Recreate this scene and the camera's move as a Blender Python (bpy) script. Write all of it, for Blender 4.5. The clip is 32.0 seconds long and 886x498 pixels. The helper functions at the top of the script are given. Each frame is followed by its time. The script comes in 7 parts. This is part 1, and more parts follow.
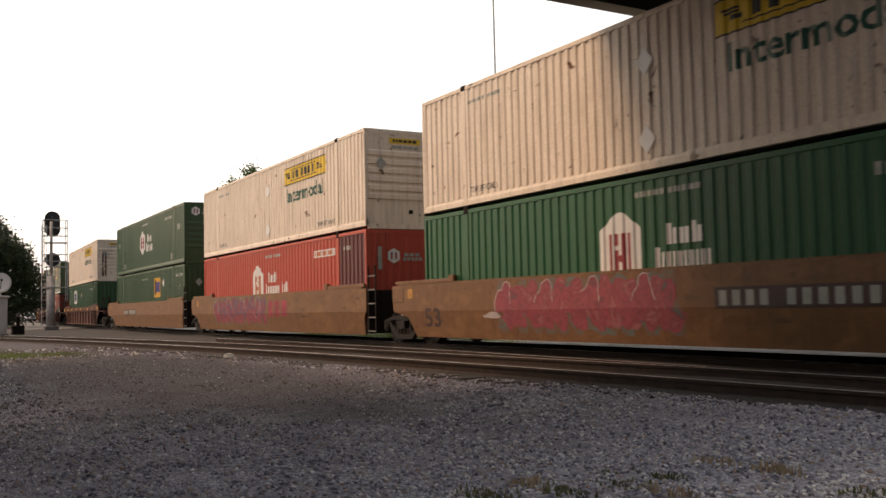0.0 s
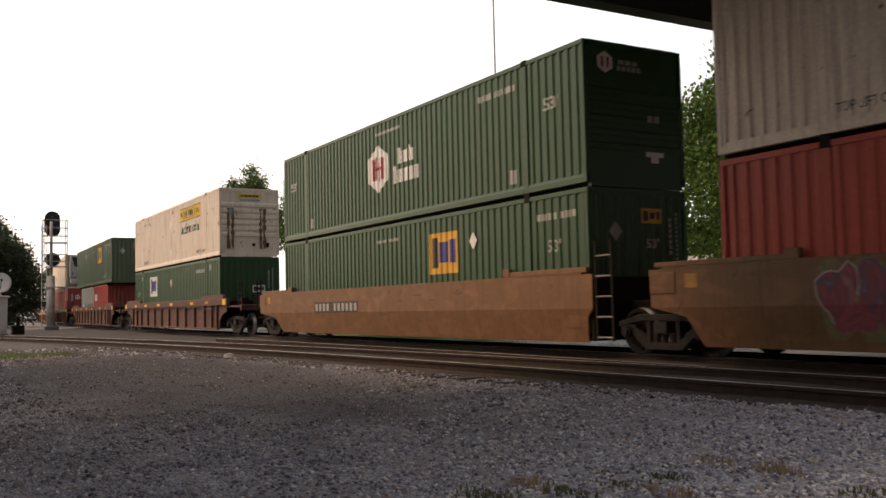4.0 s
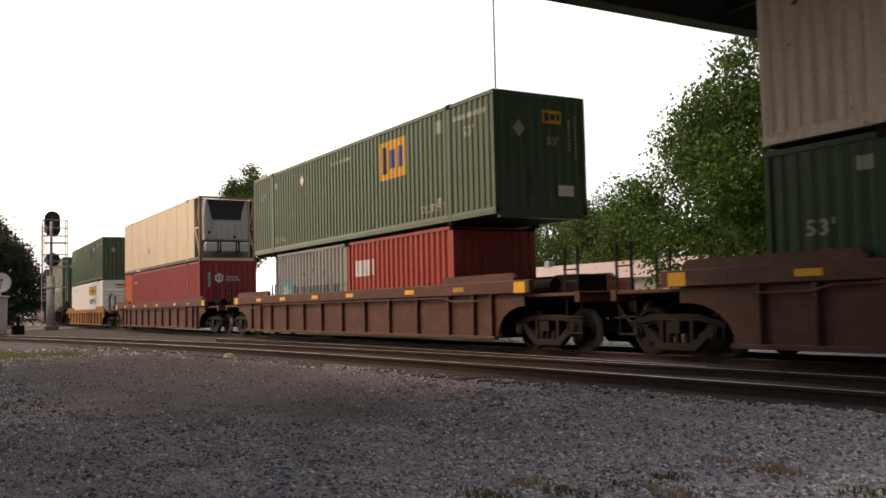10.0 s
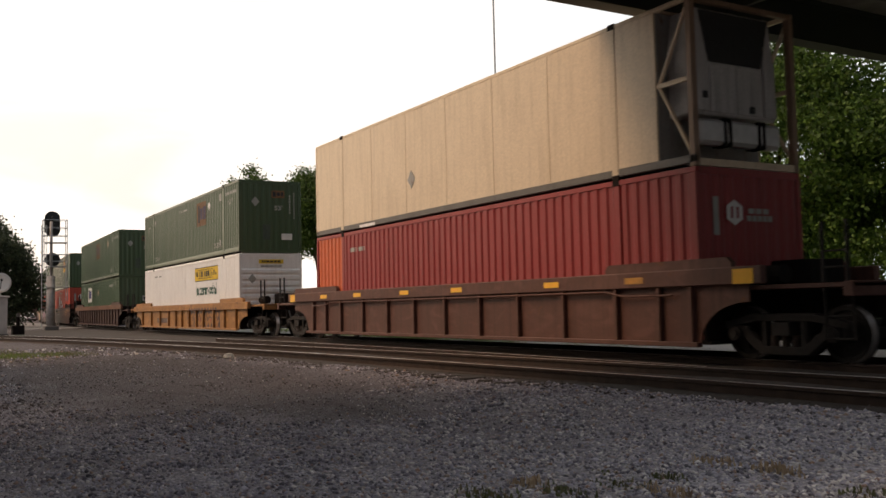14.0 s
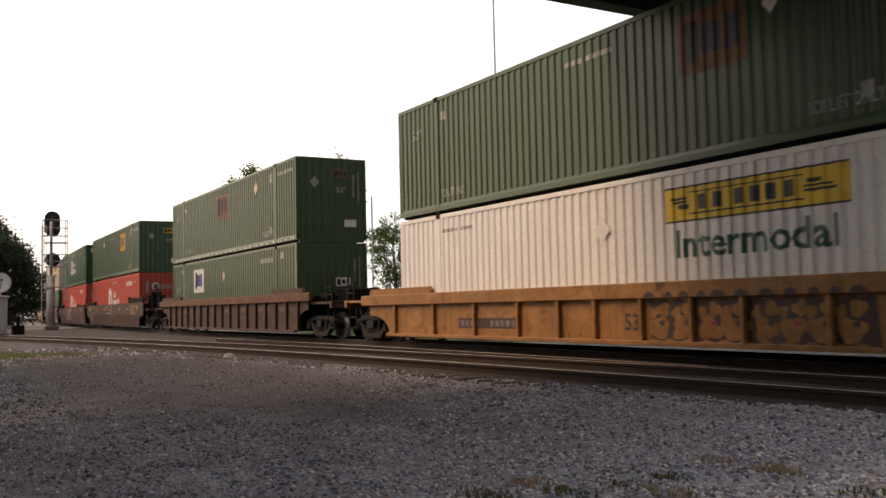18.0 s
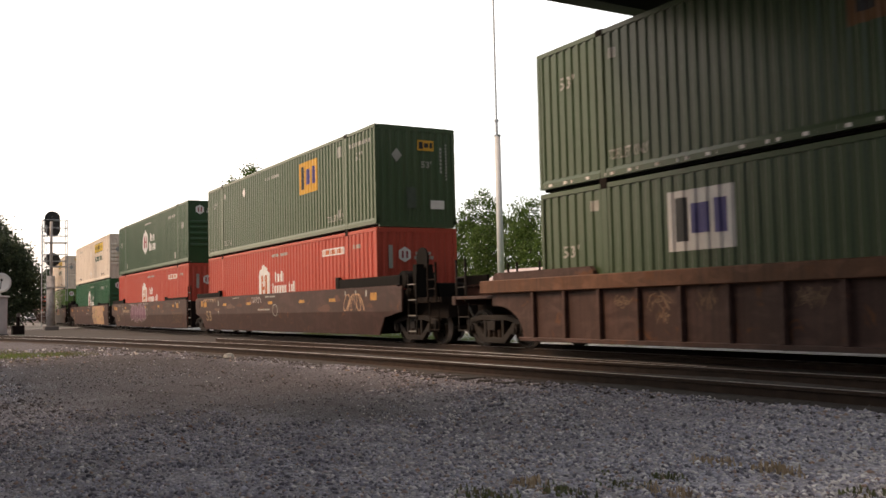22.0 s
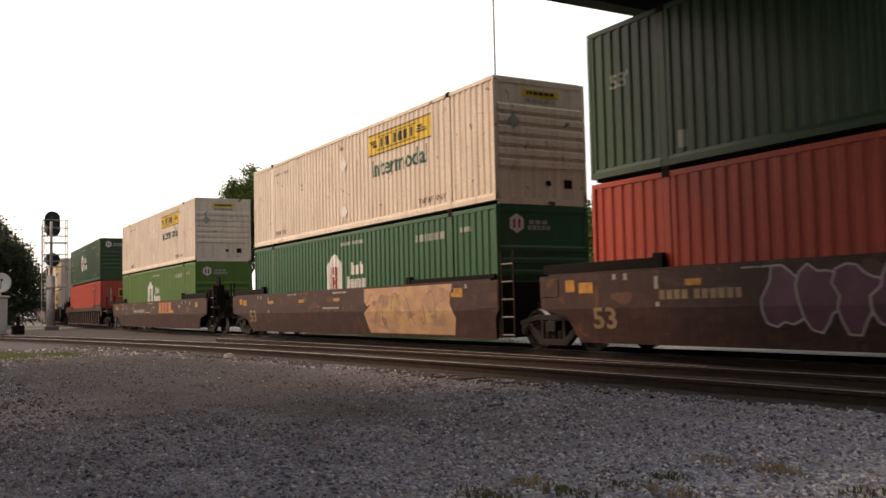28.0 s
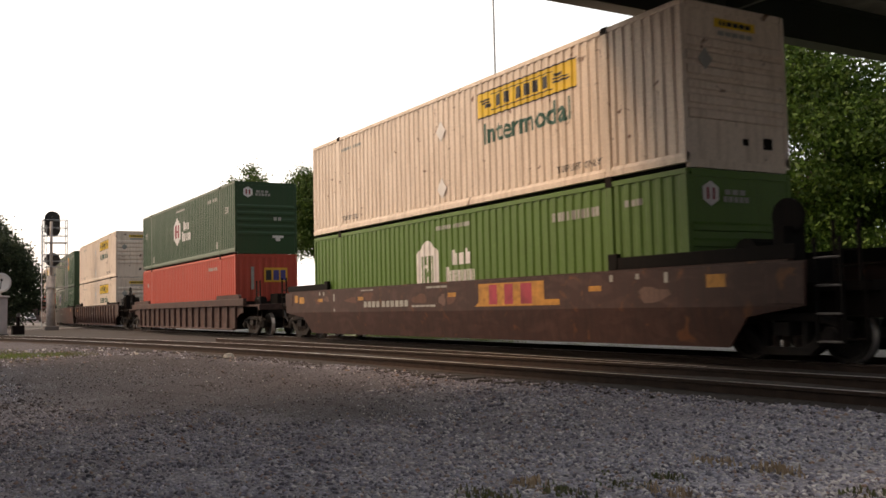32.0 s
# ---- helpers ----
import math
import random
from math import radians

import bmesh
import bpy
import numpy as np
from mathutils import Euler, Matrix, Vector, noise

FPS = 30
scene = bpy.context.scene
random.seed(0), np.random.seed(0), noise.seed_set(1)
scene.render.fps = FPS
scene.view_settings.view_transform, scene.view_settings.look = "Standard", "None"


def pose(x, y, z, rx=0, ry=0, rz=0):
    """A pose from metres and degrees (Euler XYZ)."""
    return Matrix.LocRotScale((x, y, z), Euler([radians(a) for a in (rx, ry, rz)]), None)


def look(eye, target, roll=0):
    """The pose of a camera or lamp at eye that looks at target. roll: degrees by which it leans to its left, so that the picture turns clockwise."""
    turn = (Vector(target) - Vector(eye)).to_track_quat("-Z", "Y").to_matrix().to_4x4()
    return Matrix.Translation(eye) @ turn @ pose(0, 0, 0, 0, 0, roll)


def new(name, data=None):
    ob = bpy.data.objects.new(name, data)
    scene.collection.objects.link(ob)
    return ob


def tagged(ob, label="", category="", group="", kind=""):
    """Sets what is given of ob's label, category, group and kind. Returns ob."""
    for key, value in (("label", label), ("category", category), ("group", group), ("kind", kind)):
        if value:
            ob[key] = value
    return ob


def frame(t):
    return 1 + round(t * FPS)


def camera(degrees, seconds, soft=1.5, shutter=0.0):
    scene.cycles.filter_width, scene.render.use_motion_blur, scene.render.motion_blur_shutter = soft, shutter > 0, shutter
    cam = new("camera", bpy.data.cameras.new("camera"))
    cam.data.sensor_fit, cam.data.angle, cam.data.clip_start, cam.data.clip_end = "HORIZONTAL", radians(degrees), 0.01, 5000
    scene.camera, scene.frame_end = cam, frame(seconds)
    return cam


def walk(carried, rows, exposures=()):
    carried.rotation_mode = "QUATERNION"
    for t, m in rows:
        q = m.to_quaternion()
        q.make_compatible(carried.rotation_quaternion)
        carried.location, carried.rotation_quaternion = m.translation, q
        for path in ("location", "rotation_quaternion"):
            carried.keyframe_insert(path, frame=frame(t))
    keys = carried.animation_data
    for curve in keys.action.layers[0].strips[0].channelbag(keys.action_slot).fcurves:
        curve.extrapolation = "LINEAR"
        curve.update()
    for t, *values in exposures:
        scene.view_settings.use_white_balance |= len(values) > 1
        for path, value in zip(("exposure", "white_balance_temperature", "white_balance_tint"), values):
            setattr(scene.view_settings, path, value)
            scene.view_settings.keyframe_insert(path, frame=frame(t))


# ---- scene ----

# ---------------------------------------------------------------- camera
cam = camera(51.3, 32.0, soft=1.55, shutter=0.25)
EYE = pose(0, 0, 1.1, 93.51, 1.334, 59.64)
walk(cam, [(0, EYE), (32, EYE)], exposures=[(t, e - 0.01, 7120, 15) for t, e in ((0, -0.15), (1, -0.27), (2, -0.4), (3, -0.18), (6, -0.32), (7, -0.4), (8, -0.05), (9, -0.04), (10, -0.15), (11, 0.2), (12, 0.03), (13, -0.4), (16, -0.3), (17, -0.25), (18, -0.15), (19, -0.13), (20, 0.28), (21, 0.52), (22, 0.18), (23, 0.05), (24, 0.24), (25, 0.26), (28, -0.1), (29, -0.2), (30, -0.42), (31, -0.5), (32, -0.05))])

# ---------------------------------------------------------------- sky and sun
SUN_EL, SUN_AZ = radians(50), radians(203)
world = bpy.data.worlds.new("evening_sky")
scene.world = world
world.use_nodes = True
wn, wl = world.node_tree.nodes, world.node_tree.links
wn.clear()
sky = wn.new("ShaderNodeTexSky")
sky.sky_type, sky.sun_disc = "NISHITA", False
sky.sun_elevation, sky.sun_rotation = SUN_EL, SUN_AZ
sky.air_density, sky.dust_density = 1.2, 3.0
wco = wn.new("ShaderNodeTexCoord")
wmap = wn.new("ShaderNodeMapping")
wmap.inputs["Scale"].default_value = (2.2, 2.2, 7.0)
wl.new(wco.outputs["Generated"], wmap.inputs[0])
cl = wn.new("ShaderNodeTexNoise")
cl.inputs["Scale"].default_value, cl.inputs["Detail"].default_value = 1.6, 7.0
cl.inputs["Distortion"].default_value = 0.6
wl.new(wmap.outputs[0], cl.inputs[0])
cr = wn.new("ShaderNodeValToRGB")
cr.color_ramp.elements[0].position, cr.color_ramp.elements[0].color = 0.36, (0.72, 0.72, 0.72, 1)
cr.color_ramp.elements[1].position, cr.color_ramp.elements[1].color = 0.56, (0.99, 0.99, 0.99, 1)
wl.new(cl.outputs["Fac"], cr.inputs[0])
wmix = wn.new("ShaderNodeMix")
wmix.data_type = "RGBA"
wl.new(cr.outputs[0], wmix.inputs["Factor"])
wl.new(sky.outputs[0], wmix.inputs["A"])
# thin cloud: bright and warm towards the evening glow, dim and cool away from it
wdot = wn.new("ShaderNodeVectorMath")
wdot.operation = "DOT_PRODUCT"
wdot.inputs[1].default_value = (-0.93, -0.37, 0.0)
wl.new(wco.outputs["Generated"], wdot.inputs[0])
wrange = wn.new("ShaderNodeMapRange")
wrange.inputs["From Min"].default_value, wrange.inputs["From Max"].default_value = -1.0, 1.0
wl.new(wdot.outputs["Value"], wrange.inputs["Value"])
wglow = wn.new("ShaderNodeValToRGB")
GLOW = ((0.0, (0.15, 0.16, 0.18)), (0.30, (0.20, 0.215, 0.24)), (0.45, (0.42, 0.46, 0.51)), (0.607, (0.66, 0.71, 0.755)), (0.70, (0.74, 0.755, 0.77)), (0.82, (0.83, 0.825, 0.82)), (0.947, (0.93, 0.88, 0.83)), (1.0, (1.2, 0.98, 0.76)))
wglow.color_ramp.elements[0].color, wglow.color_ramp.elements[1].color = (*GLOW[0][1], 1), (*GLOW[-1][1], 1)
for p_, c_ in GLOW[1:-1]:
    wglow.color_ramp.elements.new(p_).color = (*c_, 1)
wl.new(wrange.outputs[0], wglow.inputs[0])
wgain = wn.new("ShaderNodeVectorMath")
wgain.operation = "SCALE"
wgain.inputs["Scale"].default_value = 17.2
wl.new(wglow.outputs[0], wgain.inputs[0])
# peach and pale blue drifts in the cloud
wdrift = wn.new("ShaderNodeTexNoise")
wdrift.inputs["Scale"].default_value, wdrift.inputs["Detail"].default_value = 1.1, 5.0
wdrift.inputs["Distortion"].default_value = 0.8
wl.new(wmap.outputs[0], wdrift.inputs[0])
wtint = wn.new("ShaderNodeValToRGB")
wtint.color_ramp.elements[0].position, wtint.color_ramp.elements[0].color = 0.40, (0.93, 0.985, 1.0, 1)
wtint.color_ramp.elements[1].position, wtint.color_ramp.elements[1].color = 0.62, (1.0, 0.98, 0.95, 1)
wl.new(wdrift.outputs["Fac"], wtint.inputs[0])
wmul = wn.new("ShaderNodeVectorMath")
wmul.operation = "MULTIPLY"
wl.new(wgain.outputs[0], wmul.inputs[0])
wl.new(wtint.outputs[0], wmul.inputs[1])
wl.new(wmul.outputs[0], wmix.inputs["B"])
bg = wn.new("ShaderNodeBackground")
bg.inputs["Strength"].default_value = 0.114
wo = wn.new("ShaderNodeOutputWorld")
wl.new(wmix.outputs["Result"], bg.inputs[0])
wl.new(bg.outputs[0], wo.inputs[0])

sun_data = bpy.data.lights.new("sun", "SUN")
sun_data.energy, sun_data.angle, sun_data.color = 2.8, radians(28), (1.0, 0.70, 0.45)
sun_ob = new("sun", sun_data)
SUN_DIR = Vector((math.cos(SUN_EL) * math.sin(SUN_AZ), math.cos(SUN_EL) * math.cos(SUN_AZ), math.sin(SUN_EL)))
sun_ob.matrix_world = look(SUN_DIR * 60, (0, 0, 0))


# ---------------------------------------------------------------- materials
def nodes_of(name):
    m = bpy.data.materials.new(name)
    m.use_nodes = True
    nt = m.node_tree
    return m, nt, nt.nodes["Principled BSDF"]


def noise_fac(nt, vec, scale, detail=4.0, lo=0.35, hi=0.65, distortion=0.0):
    n = nt.nodes.new("ShaderNodeTexNoise")
    n.inputs["Scale"].default_value, n.inputs["Detail"].default_value = scale, detail
    n.inputs["Distortion"].default_value = distortion
    nt.links.new(vec, n.inputs["Vector"])
    r = nt.nodes.new("ShaderNodeMapRange")
    r.inputs["From Min"].default_value, r.inputs["From Max"].default_value = lo, hi
    nt.links.new(n.outputs["Fac"], r.inputs["Value"])
    return r.outputs[0], n.outputs["Fac"]


def mixc(nt, fac, a, b):
    n = nt.nodes.new("ShaderNodeMix")
    n.data_type = "RGBA"
    for key, v in (("Factor", fac), ("A", a), ("B", b)):
        if isinstance(v, (int, float)):
            n.inputs[key].default_value = v
        elif isinstance(v, tuple):
            n.inputs[key].default_value = (*v, 1) if len(v) == 3 else v
        else:
            nt.links.new(v, n.inputs[key])
    return n.outputs["Result"]


def mul(nt, a, k):
    n = nt.nodes.new("ShaderNodeMath")
    n.operation = "MULTIPLY"
    nt.links.new(a, n.inputs[0])
    if isinstance(k, (int, float)):
        n.inputs[1].default_value = k
    else:
        nt.links.new(k, n.inputs[1])
    return n.outputs[0]


def coords(nt, scale=(1, 1, 1), shift=True):
    """Object coordinates in metres, shifted at random from thing to thing."""
    tc = nt.nodes.new("ShaderNodeTexCoord")
    mp = nt.nodes.new("ShaderNodeMapping")
    mp.inputs["Scale"].default_value = scale
    nt.links.new(tc.outputs["Object"], mp.inputs[0])
    if shift:
        oi = nt.nodes.new("ShaderNodeObjectInfo")
        k = mul(nt, oi.outputs["Random"], 37.0)
        cx = nt.nodes.new("ShaderNodeCombineXYZ")
        nt.links.new(k, cx.inputs[0])
        nt.links.new(k, cx.inputs[2])
        nt.links.new(cx.outputs[0], mp.inputs["Location"])
    return mp.outputs[0]


def bump(nt, bsdf, height, strength=0.2, dist=0.01):
    b = nt.nodes.new("ShaderNodeBump")
    b.inputs["Strength"].default_value, b.inputs["Distance"].default_value = strength, dist
    nt.links.new(height, b.inputs["Height"])
    nt.links.new(b.outputs[0], bsdf.inputs["Normal"])


def paint(name, col, dirt=(0.10, 0.075, 0.05), amount=0.35, rough=0.5, rust=0.0, metal=0.0, spec=0.35, wear=0.0):
    """Weathered paint: blotches, vertical run-down streaks, specks of rust."""
    m, nt, b = nodes_of(name)
    v = coords(nt)
    vs = coords(nt, (5.0, 5.0, 0.35))
    blot, raw = noise_fac(nt, v, 0.9, 5, 0.4, 0.75)
    run, _ = noise_fac(nt, vs, 1.6, 4, 0.47, 0.8)
    grain, graw = noise_fac(nt, v, 26, 3, 0.3, 0.7)
    tint = tuple(min(1, c * 1.12) for c in col)
    c0 = mixc(nt, grain, tuple(c * 0.90 for c in col), tint)
    c1 = mixc(nt, mul(nt, blot, amount * 0.6), c0, tuple(0.55 * c + 0.45 * d for c, d in zip(col, dirt)))
    c2 = mixc(nt, mul(nt, run, amount), c1, dirt)
    if wear:
        # rubbed and faded patches, and long drips from the top edge
        fade, _ = noise_fac(nt, coords(nt, (0.8, 0.8, 1.6)), 1.7, 7, 0.48, 0.70, 1.2)
        c2 = mixc(nt, mul(nt, fade, wear), c2, tuple(min(1.0, 1.75 * c + 0.012) for c in col))
        drip, _ = noise_fac(nt, coords(nt, (9.0, 9.0, 0.22)), 1.4, 5, 0.52, 0.72)
        c2 = mixc(nt, mul(nt, drip, wear * 0.9), c2, tuple(0.42 * c for c in col))
    if rust:
        spot, _ = noise_fac(nt, v, 3.1, 8, 0.66 - 0.08 * rust, 0.72, 0.8)
        c2 = mixc(nt, spot, c2, (0.13, 0.052, 0.022))
    nt.links.new(c2, b.inputs["Base Color"])
    b.inputs["Roughness"].default_value, b.inputs["Metallic"].default_value = rough, metal
    b.inputs["Specular IOR Level"].default_value = spec
    bump(nt, b, graw, 0.12, 0.006)
    return m


def plain(name, col, rough=0.6, metal=0.0, vary=0.25, scale=9.0, bumpy=0.2):
    m, nt, b = nodes_of(name)
    v = coords(nt)
    f, raw = noise_fac(nt, v, scale, 5, 0.3, 0.7)
    nt.links.new(mixc(nt, f, tuple(c * (1 - vary) for c in col), tuple(min(1, c * (1 + vary)) for c in col)), b.inputs["Base Color"])
    b.inputs["Roughness"].default_value, b.inputs["Metallic"].default_value = rough, metal
    bump(nt, b, raw, bumpy, 0.01)
    return m


CREAM = paint("cream_container_paint", (0.74, 0.628, 0.52), (0.24, 0.15, 0.085), 0.42, 0.5, 0.10)
WHITE = paint("white_container_paint", (0.78, 0.76, 0.74), (0.30, 0.24, 0.18), 0.2)
REEFER = paint("cream_reefer_panel", (0.62, 0.50, 0.355), (0.28, 0.20, 0.12), 0.35, 0.38)
GREEN = paint("green_container_paint", (0.027, 0.067, 0.029), (0.05, 0.06, 0.035), 0.3, 0.34)
GREEN_EMP = paint("faded_green_container_paint", (0.050, 0.086, 0.043), (0.09, 0.09, 0.05), 0.35, 0.30, spec=0.45)
GREEN_HUB = paint("bright_green_container_paint", (0.020, 0.094, 0.040), (0.03, 0.06, 0.03), 0.3, 0.4)
OLIVE = paint("olive_green_container_paint", (0.085, 0.165, 0.030), (0.06, 0.07, 0.03), 0.25, 0.45)
ORANGE = paint("orange_red_container_paint", (0.43, 0.066, 0.042), (0.22, 0.05, 0.03), 0.3, 0.45)
ORANGE_B = paint("orange_container_paint", (0.55, 0.115, 0.04), (0.25, 0.07, 0.03), 0.3, 0.45)
DARKRED = paint("dark_red_container_paint", (0.27, 0.035, 0.035), (0.10, 0.03, 0.025), 0.3, 0.45)
REDBOX = paint("brick_red_container_paint", (0.36, 0.055, 0.045), (0.14, 0.04, 0.03), 0.35, 0.45, 0.2)
GREYBOX = paint("grey_container_paint", (0.27, 0.275, 0.27), (0.20, 0.13, 0.08), 0.4, 0.5, 0.35)
MAROON = paint("maroon_panel_paint", (0.11, 0.028, 0.030), (0.05, 0.02, 0.02), 0.3, 0.45)
OXIDE = paint("oxide_brown_car_paint", (0.098, 0.042, 0.031), (0.06, 0.035, 0.025), 0.45, 0.6, 0.2, wear=0.45)
RUSTY = paint("rusty_brown_car_paint", (0.066, 0.036, 0.031), (0.032, 0.022, 0.018), 0.6, 0.7, 0.6, wear=0.55)
RUSTCHORD = paint("orange_rust_chord_paint", (0.120, 0.056, 0.032), (0.05, 0.03, 0.024), 0.7, 0.7, 0.9, wear=0.60)
TAN = paint("tan_car_paint", (0.172, 0.082, 0.036), (0.10, 0.055, 0.03), 0.4, 0.5, 0.15, wear=0.40)
YELLOWCAR = paint("faded_yellow_car_paint", (0.285, 0.132, 0.040), (0.10, 0.055, 0.03), 0.6, 0.55, 0.5, wear=0.50)
BROWN = paint("dark_brown_car_paint", (0.049, 0.0215, 0.0175), (0.031, 0.020, 0.018), 0.65, 0.55, 0.45, wear=0.55)
BLACKISH = paint("grimy_black_steel", (0.009, 0.008, 0.0075), (0.018, 0.013, 0.011), 0.5, 0.8, spec=0.12)
GRIME = paint("grimy_brown_steel", (0.016, 0.0115, 0.0095), (0.01, 0.008, 0.007), 0.5, 0.85, spec=0.12)
CASTING = plain("rusty_grimy_casting", (0.012, 0.0085, 0.007), 0.85, 0, 0.4, 9, 0.3)
RUSTSPRING = plain("rusty_spring_steel", (0.035, 0.021, 0.015), 0.8, 0, 0.3, 9)
SCUFFED = plain("scuffed_rung_steel", (0.20, 0.185, 0.175), 0.6, 0.2, 0.3, 9)
WHEELM = plain("worn_wheel_steel", (0.018, 0.014, 0.012), 0.6, 0.3, 0.3, 12)
PALEPOLE = plain("pale_grey_pole_paint", (0.46, 0.47, 0.48), 0.55, 0, 0.08, 3, 0.05)
DULLGALV = plain("dull_weathered_zinc", (0.37, 0.345, 0.335), 0.7, 0.1, 0.2, 4, 0.1)
GALV = plain("galvanised_steel", (0.36, 0.37, 0.38), 0.42, 0.55, 0.15, 6, 0.08)
ALU = plain("weathered_aluminium", (0.50, 0.50, 0.49), 0.45, 0.4, 0.12, 5, 0.08)
REFL = plain("yellow_reflector", (0.80, 0.42, 0.02), 0.35, 0, 0.08, 5, 0.05)
REFL_OLD = plain("dirty_yellow_reflector", (0.42, 0.20, 0.03), 0.5, 0, 0.3, 8, 0.05)
LOGO_YELLOW = plain("faded_yellow_logo_paint", (0.72, 0.48, 0.035), 0.5, 0, 0.12, 3, 0.05)
LOGO_GOLD = plain("gold_logo_paint", (0.62, 0.33, 0.03), 0.5, 0, 0.1, 3, 0.05)
LOGO_FADED = plain("faded_orange_logo_paint", (0.17, 0.085, 0.035), 0.55, 0, 0.15, 3, 0.05)
LOGO_WHITE = plain("white_logo_paint", (0.68, 0.66, 0.64), 0.5, 0, 0.08, 3, 0.05)
LOGO_DIM = plain("dulled_white_lettering", (0.32, 0.32, 0.29), 0.5, 0, 0.15, 3, 0.05)
LOGO_BLACK = plain("black_logo_paint", (0.018, 0.018, 0.020), 0.5, 0, 0.1, 3, 0.05)
LOGO_GREEN = plain("dark_green_lettering", (0.012, 0.075, 0.050), 0.5, 0, 0.1, 3, 0.05)
LOGO_RED = plain("red_logo_paint", (0.26, 0.025, 0.035), 0.5, 0, 0.1, 3, 0.05)
LOGO_BLUE = plain("violet_blue_logo_paint", (0.05, 0.045, 0.20), 0.5, 0, 0.1, 3, 0.05)
LOGO_ORANGE = plain("rusty_orange_logo_paint", (0.45, 0.12, 0.035), 0.5, 0, 0.1, 3, 0.05)
PINK = plain("pink_graffiti_paint", (0.42, 0.10, 0.12), 0.6, 0, 0.4, 2.5, 0.05)
CRIMSON = plain("crimson_graffiti_paint", (0.30, 0.035, 0.06), 0.6, 0, 0.4, 2.5, 0.05)
TEAL = plain("teal_graffiti_paint", (0.10, 0.22, 0.22), 0.6, 0, 0.4, 2.5, 0.05)
LIME = plain("lime_graffiti_paint", (0.22, 0.26, 0.07), 0.6, 0, 0.4, 2.5, 0.05)
INDIGO = plain("indigo_graffiti_paint", (0.075, 0.05, 0.12), 0.6, 0, 0.4, 2.5, 0.05)
PALE = plain("pale_graffiti_outline", (0.42, 0.36, 0.36), 0.6, 0, 0.2, 2.5, 0.05)
GRAPE = plain("brown_purple_spray_paint", (0.055, 0.029, 0.031), 0.6, 0, 0.35, 2.5, 0.05)
PURPLE = plain("purple_graffiti_paint", (0.13, 0.05, 0.085), 0.6, 0, 0.3, 2.5, 0.05)
BEIGE = plain("beige_overpaint", (0.46, 0.28, 0.165), 0.6, 0, 0.2, 2.0, 0.05)
DARK_GRAF = plain("brown_black_graffiti_paint", (0.055, 0.03, 0.028), 0.6, 0, 0.3, 2.5, 0.05)
BLACK_PLASTIC = plain("matt_black_grille", (0.016, 0.016, 0.017), 0.6, 0, 0.2, 12, 0.1)
RAIL = plain("rusty_rail_side", (0.042, 0.025, 0.018), 0.7, 0.3, 0.3, 7)
RAILTOP = plain("worn_rail_head", (0.66, 0.62, 0.60), 0.38, 0.7, 0.12, 3, 0.05)
TIE = plain("creosoted_tie_wood", (0.026, 0.020, 0.017), 0.9, 0, 0.35, 6, 0.4)
BRIDGE = paint("dark_bridge_steel", (0.035, 0.040, 0.036), (0.03, 0.025, 0.02), 0.4, 0.7)
CONCRETE = plain("dark_deck_concrete", (0.14, 0.13, 0.125), 0.9, 0, 0.2, 2.5, 0.3)
COLUMN = paint("green_column_paint", (0.042, 0.105, 0.072), (0.05, 0.05, 0.035), 0.5, 0.55)
BARK = plain("tree_bark", (0.075, 0.055, 0.04), 0.9, 0, 0.35, 8, 0.8)
ASPHALT = plain("grey_road_surface", (0.15, 0.145, 0.14), 0.85, 0, 0.2, 8, 0.3)
PALEGRAVEL = plain("pale_gravel_road", (0.30, 0.29, 0.285), 0.95, 0, 0.35, 22, 0.6)
TINROOF = paint("rusty_pale_tin_roof", (0.42, 0.33, 0.31), (0.20, 0.10, 0.07), 0.6, 0.5, 0.4)
WALLP = plain("pale_plaster_wall", (0.42, 0.38, 0.35), 0.85, 0, 0.12, 2)
CASE = plain("grey_equipment_case_paint", (0.50, 0.465, 0.45), 0.55, 0.0, 0.1, 3, 0.05)
DISHM = plain("pale_dish_paint", (0.62, 0.60, 0.58), 0.5, 0, 0.05, 3, 0.03)
BRICKW = plain("dull_brick_wall", (0.13, 0.085, 0.075), 0.9, 0, 0.2, 3)
GREYWALL = plain("dull_grey_render_wall", (0.12, 0.117, 0.118), 0.9, 0, 0.2, 3)
CARWHITE = plain("white_car_paint", (0.75, 0.75, 0.76), 0.25, 0, 0.03, 3, 0.0)
GLASSD = plain("dark_car_glass", (0.02, 0.022, 0.025), 0.1, 0, 0.1, 3, 0.0)
RUBBER = plain("black_rubber", (0.02, 0.02, 0.02), 0.8, 0, 0.2, 8)


